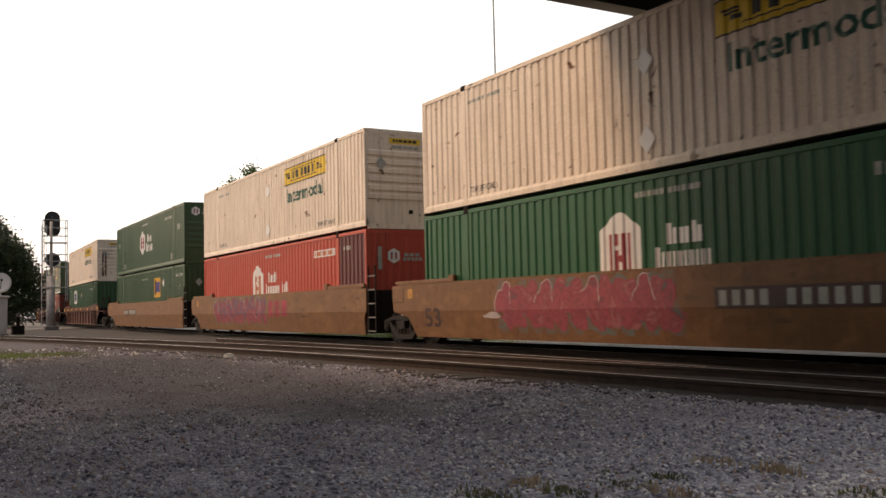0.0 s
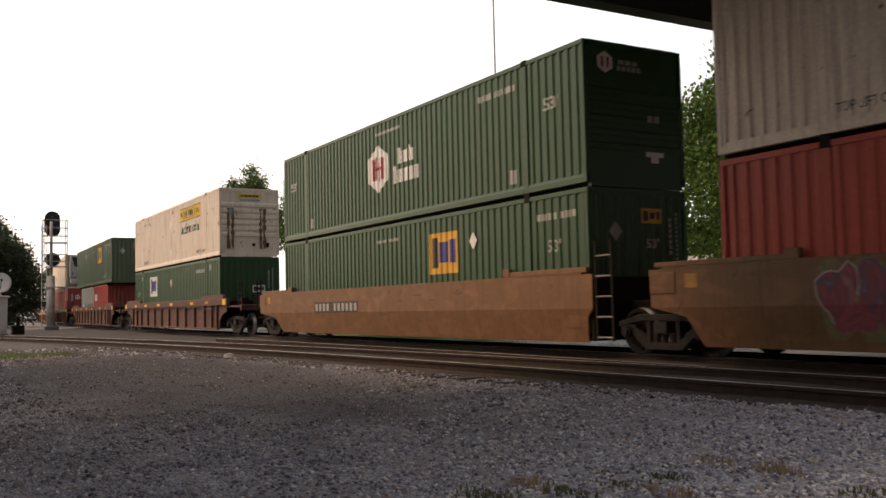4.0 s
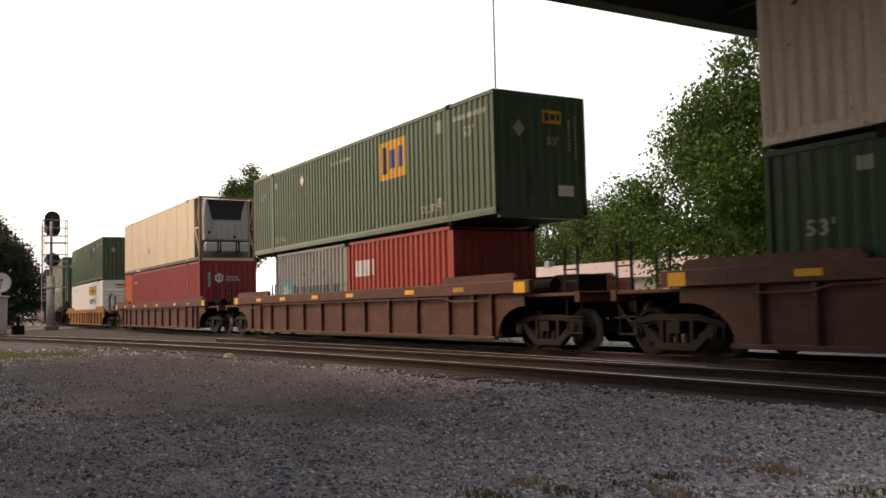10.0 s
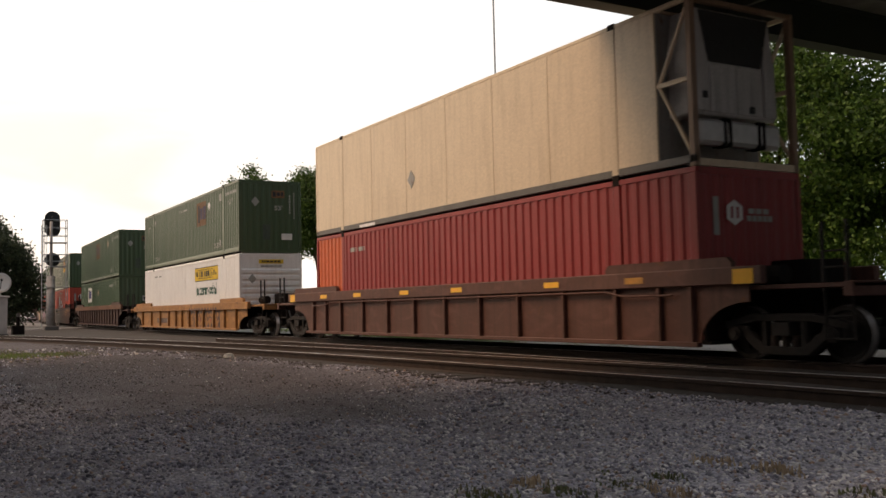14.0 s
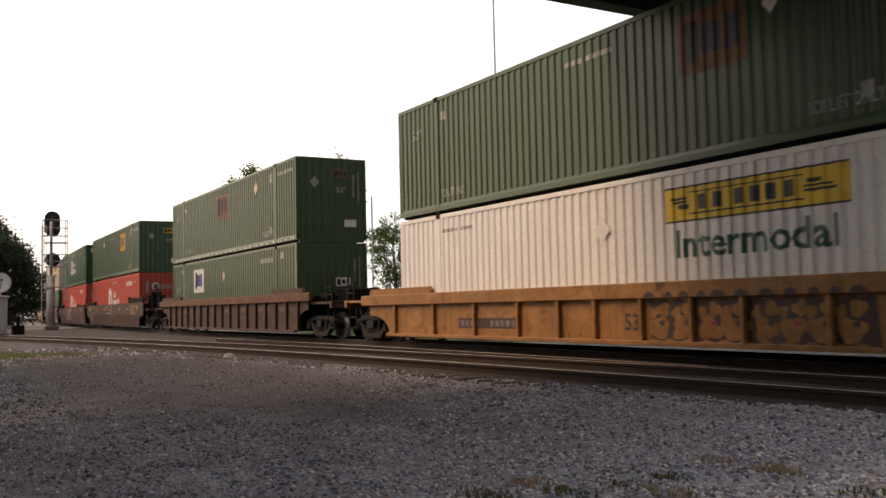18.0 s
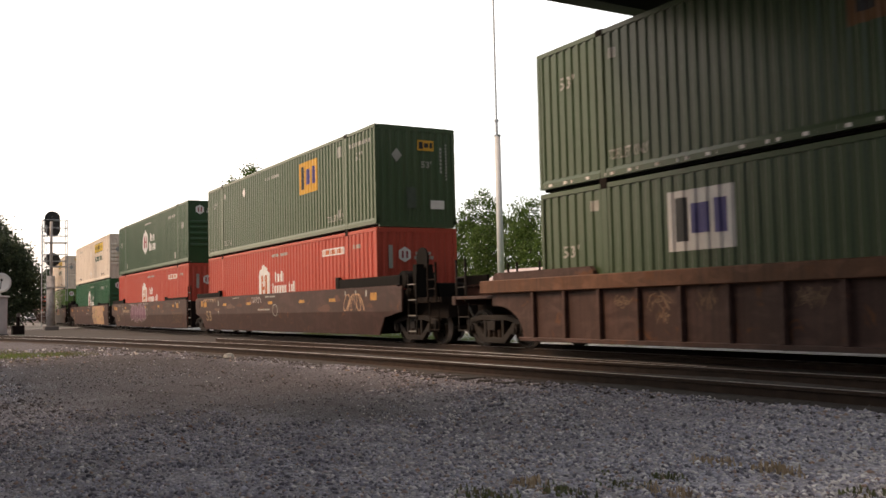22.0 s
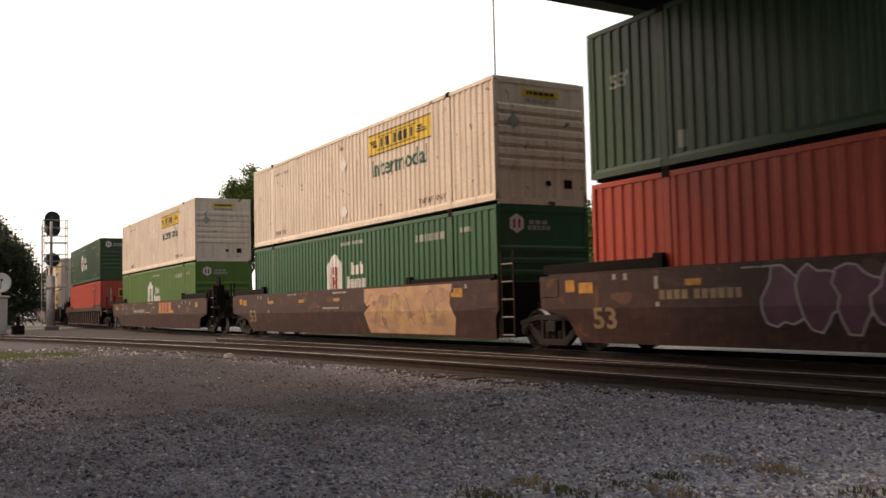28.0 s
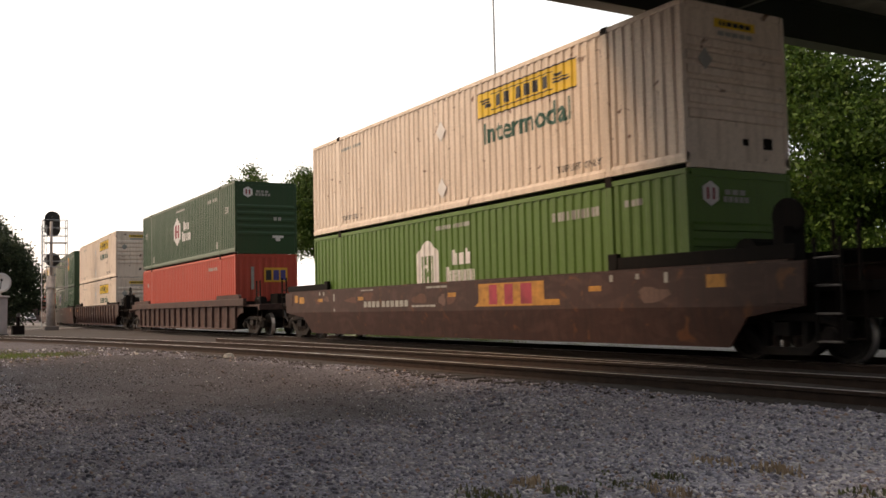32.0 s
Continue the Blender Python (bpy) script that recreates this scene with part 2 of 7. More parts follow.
def leaf_material(name, a, b_, c):
    m, nt, b = nodes_of(name)
    g = nt.nodes.new("ShaderNodeNewGeometry")
    r = nt.nodes.new("ShaderNodeValToRGB")
    r.color_ramp.elements[0].color, r.color_ramp.elements[1].color = (*a, 1), (*c, 1)
    e = r.color_ramp.elements.new(0.5)
    e.color = (*b_, 1)
    nt.links.new(g.outputs["Random Per Island"], r.inputs[0])
    nt.links.new(r.outputs[0], b.inputs["Base Color"])
    b.inputs["Roughness"].default_value = 0.55
    b.inputs["Specular IOR Level"].default_value = 0.25
    t = nt.nodes.new("ShaderNodeBsdfTranslucent")
    nt.links.new(r.outputs[0], t.inputs[0])
    mx = nt.nodes.new("ShaderNodeMixShader")
    mx.inputs[0].default_value = 0.38
    nt.links.new(b.outputs[0], mx.inputs[1])
    nt.links.new(t.outputs[0], mx.inputs[2])
    nt.links.new(mx.outputs[0], nt.nodes["Material Output"].inputs["Surface"])
    return m


def graffiti_paint(name, cols, scale=1.5):
    """Sprayed colours that run into one another."""
    m, nt, b = nodes_of(name)
    v = coords(nt)
    f, _ = noise_fac(nt, v, scale, 3, 0.25, 0.75, 1.8)
    r = nt.nodes.new("ShaderNodeValToRGB")
    n = len(cols)
    r.color_ramp.elements[0].color, r.color_ramp.elements[1].color = (*cols[0], 1), (*cols[-1], 1)
    for i in range(1, n - 1):
        r.color_ramp.elements.new(i / (n - 1)).color = (*cols[i], 1)
    nt.links.new(f, r.inputs[0])
    g, graw = noise_fac(nt, v, 14, 4, 0.35, 0.7)
    nt.links.new(mixc(nt, mul(nt, g, 0.4), r.outputs[0], (0.12, 0.06, 0.04)), b.inputs["Base Color"])
    b.inputs["Roughness"].default_value = 0.6
    return m


SPRAY_PINK = graffiti_paint("pink_and_crimson_spray_paint", [(0.07, 0.12, 0.13), (0.20, 0.03, 0.05), (0.33, 0.06, 0.085), (0.24, 0.035, 0.06), (0.36, 0.12, 0.13), (0.16, 0.025, 0.045)])
SPRAY_MIX = graffiti_paint("red_and_indigo_spray_paint", [(0.05, 0.04, 0.10), (0.28, 0.045, 0.06), (0.22, 0.03, 0.05), (0.08, 0.07, 0.13), (0.34, 0.10, 0.11), (0.10, 0.04, 0.08)], 2.0)
SPRAY_EDGE = graffiti_paint("teal_grey_spray_paint", [(0.12, 0.08, 0.06), (0.10, 0.15, 0.15), (0.18, 0.09, 0.05), (0.09, 0.13, 0.14), (0.20, 0.14, 0.12)], 3.0)
SPRAY_LIME = graffiti_paint("lime_spray_paint", [(0.16, 0.17, 0.06), (0.20, 0.10, 0.05), (0.15, 0.17, 0.07), (0.10, 0.08, 0.05)], 3.0)
DIMGREEN = plain("grey_green_label", (0.055, 0.075, 0.055), 0.6, 0, 0.2, 6, 0.05)
STREAK = graffiti_paint("dark_rust_run", [(0.42, 0.32, 0.22), (0.20, 0.11, 0.065), (0.10, 0.052, 0.032), (0.16, 0.085, 0.05), (0.40, 0.30, 0.20)], 4.5)
LEAF = leaf_material("fresh_green_leaves", (0.022, 0.046, 0.010), (0.052, 0.100, 0.017), (0.120, 0.195, 0.036))
LEAF_FAR = leaf_material("green_leaves", (0.030, 0.058, 0.014), (0.062, 0.108, 0.023), (0.112, 0.170, 0.039))
LEAF_DARK = leaf_material("dark_green_leaves", (0.034, 0.048, 0.028), (0.052, 0.070, 0.038), (0.075, 0.096, 0.050))
GRASSM = leaf_material("grass_blades", (0.10, 0.17, 0.045), (0.15, 0.22, 0.06), (0.24, 0.24, 0.10))
WEEDM = leaf_material("weed_leaves", (0.090, 0.105, 0.048), (0.125, 0.14, 0.065), (0.22, 0.18, 0.11))
DRYM = leaf_material("dry_weed_stalks", (0.38, 0.28, 0.18), (0.46, 0.36, 0.25), (0.28, 0.20, 0.13))


def ground_material():
    m, nt, b = nodes_of("gravel_ground")
    geo = nt.nodes.new("ShaderNodeNewGeometry")
    pos = geo.outputs["Position"]
    vor = nt.nodes.new("ShaderNodeTexVoronoi")
    vor.inputs["Scale"].default_value = 40.0
    nt.links.new(pos, vor.inputs["Vector"])
    sep = nt.nodes.new("ShaderNodeSeparateColor")
    nt.links.new(vor.outputs["Color"], sep.inputs[0])
    ramp = nt.nodes.new("ShaderNodeValToRGB")
    ramp.color_ramp.elements[0].color, ramp.color_ramp.elements[0].position = (0.120, 0.114, 0.140, 1), 0.0
    ramp.color_ramp.elements[1].color, ramp.color_ramp.elements[1].position = (0.78, 0.755, 0.80, 1), 1.0
    e = ramp.color_ramp.elements.new(0.7)
    e.color = (0.40, 0.386, 0.452, 1)
    nt.links.new(sep.outputs[0], ramp.inputs[0])
    big, _ = noise_fac(nt, pos, 0.35, 6, 0.42, 0.62, 0.4)
    fine, fraw = noise_fac(nt, pos, 5.0, 6, 0.35, 0.7)
    c = mixc(nt, mul(nt, fine, 0.62), ramp.outputs[0], (0.178, 0.150, 0.162))
    # the gravel colour gets darker and browner from x -6.5 to -22
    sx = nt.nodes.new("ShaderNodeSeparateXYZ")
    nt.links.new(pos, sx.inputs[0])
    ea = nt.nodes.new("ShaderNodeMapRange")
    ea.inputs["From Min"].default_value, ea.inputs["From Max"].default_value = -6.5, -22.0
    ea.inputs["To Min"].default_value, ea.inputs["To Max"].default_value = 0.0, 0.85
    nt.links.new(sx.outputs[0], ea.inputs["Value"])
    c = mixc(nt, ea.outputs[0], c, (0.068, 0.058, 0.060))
    c = mixc(nt, mul(nt, big, 0.35), c, (0.12, 0.103, 0.104))
    # the gravel colour gets paler towards the bridge, from x -9.5 to -2.5
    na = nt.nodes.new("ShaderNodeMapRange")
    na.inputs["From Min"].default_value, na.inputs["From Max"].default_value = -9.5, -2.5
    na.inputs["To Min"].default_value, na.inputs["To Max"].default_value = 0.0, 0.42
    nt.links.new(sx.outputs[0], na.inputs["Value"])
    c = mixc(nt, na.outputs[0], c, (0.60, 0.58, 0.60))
    # soft patch of shade beside the siding, put into the gravel colour
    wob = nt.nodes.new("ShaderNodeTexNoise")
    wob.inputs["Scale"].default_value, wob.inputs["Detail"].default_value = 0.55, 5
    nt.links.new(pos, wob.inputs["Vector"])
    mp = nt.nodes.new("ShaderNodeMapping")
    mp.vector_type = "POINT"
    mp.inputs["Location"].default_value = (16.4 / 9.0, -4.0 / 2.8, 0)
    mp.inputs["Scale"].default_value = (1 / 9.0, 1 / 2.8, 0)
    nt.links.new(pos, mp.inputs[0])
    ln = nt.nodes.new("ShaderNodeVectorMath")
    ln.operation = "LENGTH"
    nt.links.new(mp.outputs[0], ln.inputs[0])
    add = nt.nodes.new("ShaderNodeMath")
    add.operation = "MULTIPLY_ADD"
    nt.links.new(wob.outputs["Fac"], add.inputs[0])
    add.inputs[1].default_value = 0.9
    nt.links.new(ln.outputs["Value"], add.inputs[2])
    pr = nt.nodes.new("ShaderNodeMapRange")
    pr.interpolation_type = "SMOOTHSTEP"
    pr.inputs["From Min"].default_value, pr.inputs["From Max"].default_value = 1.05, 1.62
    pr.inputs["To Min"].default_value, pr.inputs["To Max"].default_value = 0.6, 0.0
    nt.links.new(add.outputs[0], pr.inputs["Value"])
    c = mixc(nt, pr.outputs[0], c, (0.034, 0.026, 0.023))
    nt.links.new(c, b.inputs["Base Color"])
    b.inputs["Roughness"].default_value = 0.92
    b.inputs["Specular IOR Level"].default_value = 0.2
    bump(nt, b, vor.outputs["Distance"], 0.9, 0.03)
    return m


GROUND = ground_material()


def stone_material():
    m, nt, b = nodes_of("loose_gravel_stones")
    g = nt.nodes.new("ShaderNodeNewGeometry")
    r = nt.nodes.new("ShaderNodeValToRGB")
    r.color_ramp.elements[0].color = (0.115, 0.108, 0.124, 1)
    r.color_ramp.elements[1].color = (0.80, 0.77, 0.76, 1)
    for p_, c_ in ((0.40, (0.30, 0.288, 0.34, 1)), (0.74, (0.50, 0.485, 0.55, 1)), (0.82, (0.34, 0.22, 0.16, 1)), (0.90, (0.44, 0.41, 0.40, 1))):
        r.color_ramp.elements.new(p_).color = c_
    nt.links.new(g.outputs["Random Per Island"], r.inputs[0])
    nt.links.new(r.outputs[0], b.inputs["Base Color"])
    b.inputs["Roughness"].default_value = 0.85
    b.inputs["Specular IOR Level"].default_value = 0.3
    return m


STONE = stone_material()
PALESTONE = plain("pale_limestone_chips", (0.66, 0.63, 0.61), 0.9, 0, 0.25, 6)
DARKSTONE = plain("dark_gravel_stones", (0.062, 0.051, 0.048), 0.9, 0, 0.5, 9)


# ---------------------------------------------------------------- mesh tools
class Shape:
    """Collects faces of one mesh."""

    def __init__(self):
        self.v, self.f = [], []

    def add(self, verts, faces):
        n = len(self.v)
        self.v += [tuple(p) for p in verts]
        self.f += [tuple(i + n for i in f) for f in faces]
        return self

    def box(self, x0, x1, y0, y1, z0, z1):
        vs = [(x, y, z) for x in (x0, x1) for y in (y0, y1) for z in (z0, z1)]
        return self.add(vs, [(0, 1, 3, 2), (4, 6, 7, 5), (0, 4, 5, 1), (2, 3, 7, 6), (0, 2, 6, 4), (1, 5, 7, 3)])

    def cyl(self, a, b, r, n=10, r2=None):
        a, b = Vector(a), Vector(b)
        w = (b - a).normalized()
        u = w.orthogonal().normalized()
        t = w.cross(u)
        r2 = r if r2 is None else r2
        ring = [(math.cos(2 * math.pi * i / n), math.sin(2 * math.pi * i / n)) for i in range(n)]
        vs = [a + (u * c + t * s) * r for c, s in ring] + [b + (u * c + t * s) * r2 for c, s in ring]
        fs = [(i, (i + 1) % n, n + (i + 1) % n, n + i) for i in range(n)]
        return self.add(vs, fs + [tuple(range(n - 1, -1, -1)), tuple(range(n, 2 * n))])

    def prism(self, poly, d0, d1, axis="y"):
        """A polygon in the xz plane drawn out along y, or in the yz plane along x."""
        n = len(poly)
        at = (lambda p, d: (p[0], d, p[1])) if axis == "y" else ((lambda p, d: (d, p[0], p[1])) if axis == "x" else (lambda p, d: (p[0], p[1], d)))
        vs = [at(p, d0) for p in poly] + [at(p, d1) for p in poly]
        fs = [(i, (i + 1) % n, n + (i + 1) % n, n + i) for i in range(n)]
        return self.add(vs, fs + [tuple(range(n - 1, -1, -1)), tuple(range(n, 2 * n))])

    def lathe(self, profile, centre, n=24):
        """Turns a profile of (y, r) about the y axis through centre."""
        cx, cy, cz = centre
        vs = [(cx + r * math.cos(2 * math.pi * i / n), cy + y, cz + r * math.sin(2 * math.pi * i / n)) for y, r in profile for i in range(n)]
        fs = [(k * n + i, k * n + (i + 1) % n, (k + 1) * n + (i + 1) % n, (k + 1) * n + i) for k in range(len(profile) - 1) for i in range(n)]
        return self.add(vs, fs)

    def tube(self, pts, r, n=6):
        for a, b in zip(pts, pts[1:]):
            self.cyl(a, b, r, n)
        return self

    def mesh(self, name, mat, smooth=False, bevel=0.0):
        me = bpy.data.meshes.new(name)
        me.from_pydata(self.v, [], self.f)
        bm = bmesh.new()
        bm.from_mesh(me)
        if bevel:
            es = [e for e in bm.edges if len(e.link_faces) == 2 and e.calc_face_angle(0) > 0.6]
            bmesh.ops.bevel(bm, geom=es, offset=bevel, segments=1, affect="EDGES")
        bmesh.ops.recalc_face_normals(bm, faces=bm.faces)
        bm.to_mesh(me)
        bm.free()
        me.materials.append(mat)
        if smooth:
            me.shade_smooth()
        return me


def put(name, data, parent=None, at=None, label=""):
    ob = new(name, data)
    if parent is not None:
        ob.parent = parent
    if at is not None:
        ob.matrix_local = at
    if label:
        ob["label"] = label
    return ob


def part(name, shape, mat, parent, label="", smooth=False, bevel=0.0, at=None):
    return put(name, shape.mesh(name, mat, smooth, bevel), parent, at, label)


CACHE = {}


def shared(key, build, mat, smooth=False, bevel=0.0):
    """A mesh made once for all alike parts."""
    k = (key, mat.name)
    if k not in CACHE:
        CACHE[k] = build().mesh(key if isinstance(key, str) else key[0], mat, smooth, bevel)
    return CACHE[k]


def thing(name, m, label, category, group="", kind=""):
    ob = new(name)
    ob.matrix_world = m
    ob.empty_display_size = 0.3
    return tagged(ob, label, category, group, kind)


# ---------------------------------------------------------------- the lie of the tracks
NEAR, WIDE, RAIL_Z = 11.293, 2.59, 0.20      # near side of the train, its width, rail top of the siding
SINK = 0.07                                  # the main line lies this much lower
AXIS = NEAR + WIDE / 2
BEND, BEND_X = 0.001139, -45.0               # the line curves away beyond this place
SPEED, GAIN = 7.4044, 0.00703


def along(s):
    """Place and direction on the main line's axis, s metres from the camera's foot."""
    u = max(BEND_X - s, 0.0)
    th = BEND * u
    if u == 0:
        return Vector((s, AXIS, 0)), Vector((1, 0, 0))
    return Vector((BEND_X - math.sin(th) / BEND, AXIS + (1 - math.cos(th)) / BEND, 0)), Vector((math.cos(th), -math.sin(th), 0))


def siding(x):
    """The near rail of the siding."""
    u = -x - 5.0
    return 7.85 - 0.02 * u - 0.0026 * u * u if u > 0 else 7.85 - 0.02 * u


# ---------------------------------------------------------------- ground, road, tracks
def sheet(name, x0, x1, y0, y1, z, mat, nx=1, ny=1, rough=0.0, label="", category="ground"):
    s = Shape()
    for i in range(nx + 1):
        for j in range(ny + 1):
            x, y = x0 + (x1 - x0) * i / nx, y0 + (y1 - y0) * j / ny
            s.v.append((x, y, z + rough * noise.noise((x * 0.35, y * 0.35, 3.0)) + 0.4 * rough * noise.noise((x * 1.7, y * 1.7, 8.0))))
    for i in range(nx):
        for j in range(ny):
            a = i * (ny + 1) + j
            s.f.append((a, a + ny + 1, a + ny + 2, a + 1))
    me = bpy.data.meshes.new(name)
    me.from_pydata(s.v, [], s.f)
    me.materials.append(mat)
    me.shade_smooth()
    return tagged(put(name, me), label, category, "", "structure")


def build_ground():
    # one sheet: fine near the siding, coarse out to the horizon
    xs = [-3000, -800, -300, -150, -90] + [-60 + i * 0.5 for i in range(150)] + [20, 60, 200, 900, 3000]
    ys = [-3000, -600, -150, -40, -12] + [-6 + i * 0.5 for i in range(60)] + [28, 45, 90, 250, 900, 3000]
    vs = []
    for x in xs:
        for y in ys:
            near = -62 < x < 18 and -7 < y < 25
            z = 0.05 * noise.noise((x * 0.3, y * 0.3, 2)) + 0.018 * noise.noise((x * 1.5, y * 1.5, 7)) if near else 0.0
            if near:
                a = siding(x)
                z += 0.07 * max(0.0, 1 - abs(y - a - 0.7) / 2.2) if x > -50 else 0.0
                z = min(z, RAIL_Z - 0.10)
                z -= 0.03 * max(0.0, 1 - abs(y - AXIS) / 2.4)
            vs.append((x, y, z))
    n = len(ys)
    fs = [(i * n + j, (i + 1) * n + j, (i + 1) * n + j + 1, i * n + j + 1) for i in range(len(xs) - 1) for j in range(n - 1)]
    me = bpy.data.meshes.new("ground")
    me.from_pydata(vs, [], fs)
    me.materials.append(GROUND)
    me.shade_smooth()
    tagged(put("ground", me), "grey gravel yard with a patch of shade painted in", "ground", "", "structure")


def rail_mesh(points, name, top_z=RAIL_Z):
    """A rail swept along points: foot, web and head; and its worn running face."""
    prof = [(-0.07, -0.17), (0.07, -0.17), (0.07, -0.155), (0.012, -0.13), (0.012, -0.045), (0.036, -0.035), (0.036, -0.004), (-0.036, -0.004), (-0.036, -0.035), (-0.012, -0.045), (-0.012, -0.13), (-0.07, -0.155)]
    s, top = Shape(), Shape()
    k = len(prof)
    for i, p in enumerate(points):
        a, b = points[max(i - 1, 0)], points[min(i + 1, len(points) - 1)]
        d = (Vector(b) - Vector(a)).normalized()
        nrm = Vector((-d.y, d.x, 0))
        for u, w in prof:
            q = Vector(p) + nrm * u
            s.v.append((q.x, q.y, top_z + w))
        for u in (-0.033, 0.033):
            q = Vector(p) + nrm * u
            top.v.append((q.x, q.y, top_z))
        if i:
            s.f += [((i - 1) * k + j, (i - 1) * k + (j + 1) % k, i * k + (j + 1) % k, i * k + j) for j in range(k)]
            top.f.append((2 * i - 2, 2 * i - 1, 2 * i + 1, 2 * i))
    root = part(name, s, RAIL, None)
    part("running_face", top, RAILTOP, root, "bright worn rail head")
    return root


def build_tracks():
    for off, lab in ((0.0, "rusty steel rail of the siding with a worn bright head"), (1.47, "rusty steel rail of the siding with a worn bright head")):
        pts = [(x, siding(x) + off, 0) for x in np.arange(-62, 30.1, 1.5)]
        tagged(rail_mesh(pts, "rail"), lab, "rail", "siding rails", "structure")
    # closure rail of the turnout between the siding and the main line
    pts = [(x, siding(x) + 1.47 + 0.16 + 0.075 * max(0.0, -9 - x) , 0) for x in np.arange(-30, -8.9, 1.5)]
    tagged(rail_mesh(pts, "rail"), "rusty closure rail of a turnout", "rail", "turnout rails", "structure")
    for off in (-0.7525, 0.7525):
        pts = []
        for s in np.arange(-190, 36, 3.0):
            p, d = along(float(s))
            pts.append(p + Vector((-d.y, d.x, 0)) * off)
        tagged(rail_mesh(pts, "rail", RAIL_Z - SINK), "rusty steel rail of the main line", "rail", "main line rails", "structure")
    tie = Shape().box(-0.11, 0.11, -1.3, 1.3, -0.17, 0).mesh("tie", TIE, bevel=0.012)
    bed = tagged(new("track_bed"), "dark wooden ties under the rails", "railway ties", "", "structure")
    rng = random.Random(4)
    for i in range(58):
        x = -33 + i * 0.56
        y = siding(x) + 0.735
        slope = math.degrees(math.atan((siding(x + 0.5) - siding(x - 0.5))))
        put("tie", tie, bed, pose(x, y + rng.uniform(-0.05, 0.05), RAIL_Z - 0.165, 0, 0, slope + rng.uniform(-1, 1)))
    for i in range(110):
        p, d = along(-58 + i * 0.56)
        put("tie", tie, bed, pose(p.x, p.y + rng.uniform(-0.05, 0.05), RAIL_Z - SINK - 0.165, 0, 0, math.degrees(math.atan2(d.y, d.x)) + rng.uniform(-1, 1)))


def build_far_ground():
    sheet("road", -58, 40, 13.95, 22.5, 0.06, PALEGRAVEL, 80, 12, 0.03, "pale gravel service road behind the main line", "road")
    sheet("grass", -120, 60, 23, 120, 0.12, GRASSG, 60, 40, 0.15, "green verge behind the service road", "grass")


# ---------------------------------------------------------------- containers
LEN, HIGH = 16.154, 2.896
HALF = LEN / 2
POST = 6.096


def corrugation(pitch, depth=0.048):
    """The breaks of a corrugated wall along its length, and its depth at any place."""
    a, b = 0.36 * pitch, 0.14 * pitch

    def at(x):
        u = x % pitch
        if u < a:
            return 0.0
        if u < a + b:
            return depth * (u - a) / b
        if u < 2 * a + b:
            return depth
        return depth * (pitch - u) / b
    breaks = (0.0, a, a + b, 2 * a + b)
    return at, breaks, pitch


def breaks_between(cor, x0, x1):
    at, br, pitch = cor
    out = [x0]
    k = math.floor(x0 / pitch)
    while k * pitch < x1:
        out += [k * pitch + b for b in br if x0 + 1e-4 < k * pitch + b < x1 - 1e-4]
        k += 1
    return out + [x1]


def wall_panel(cor, x0, x1, z0, z1, y, inward):
    s = Shape()
    xs = breaks_between(cor, x0, x1)
    for x in xs:
        d = y + inward * cor[0](x)
        s.v += [(x, d, z0), (x, d, z1)]
    s.f = [(2 * i, 2 * i + 2, 2 * i + 3, 2 * i + 1) for i in range(len(xs) - 1)]
    return s


def conform(bm, cor, y, off):
    """Lays flat artwork, drawn in x and z, on the corrugated near wall."""
    if cor is not None:
        xs = [v.co.x for v in bm.verts]
        for x in breaks_between(cor, min(xs), max(xs))[1:-1]:
            bmesh.ops.bisect_plane(bm, geom=bm.verts[:] + bm.edges[:] + bm.faces[:], plane_co=(x, 0, 0), plane_no=(1, 0, 0), dist=1e-5)
    for v in bm.verts:
        v.co.y = y + (cor[0](v.co.x) if cor is not None else 0.0) - off


def art_mesh(name, polys, mat, cor=None, y=0.0, off=0.005):
    bm = bmesh.new()
    for poly in polys:
        bm.faces.new([bm.verts.new((x, 0, z)) for x, z in poly])
    bmesh.ops.recalc_face_normals(bm, faces=bm.faces)
    conform(bm, cor, y, off)
    for f in bm.faces:
        if f.normal.y > 0:
            f.normal_flip()
    me = bpy.data.meshes.new(name)
    bm.to_mesh(me)
    bm.free()
    me.materials.append(mat)
    return me


def text_polys(word, x0, x1, z0, z1, mat, cor=None, y=0.0, off=0.006, bold=0.0):
    """A word in the built-in font, fitted into a rectangle on the near wall."""
    cu = bpy.data.curves.new("word", "FONT")
    cu.body, cu.resolution_u, cu.offset = word, 2, bold
    ob = bpy.data.objects.new("word", cu)
    scene.collection.objects.link(ob)
    me = bpy.data.meshes.new_from_object(ob.evaluated_get(bpy.context.evaluated_depsgraph_get()))
    bpy.data.objects.remove(ob)
    bm = bmesh.new()
    bm.from_mesh(me)
    xs, ys = [v.co.x for v in bm.verts], [v.co.y for v in bm.verts]
    for v in bm.verts:
        v.co = (x0 + (x1 - x0) * (v.co.x - min(xs)) / (max(xs) - min(xs)), 0, z0 + (z1 - z0) * (v.co.y - min(ys)) / (max(ys) - min(ys)))
    bmesh.ops.dissolve_limit(bm, angle_limit=0.02, verts=bm.verts, edges=bm.edges)
    conform(bm, cor, y, off)
    out = bpy.data.meshes.new("lettering")
    bm.to_mesh(out)
    bm.free()
    out.materials.append(mat)
    return out


def rect(x0, x1, z0, z1):
    return [(x0, z0), (x1, z0), (x1, z1), (x0, z1)]


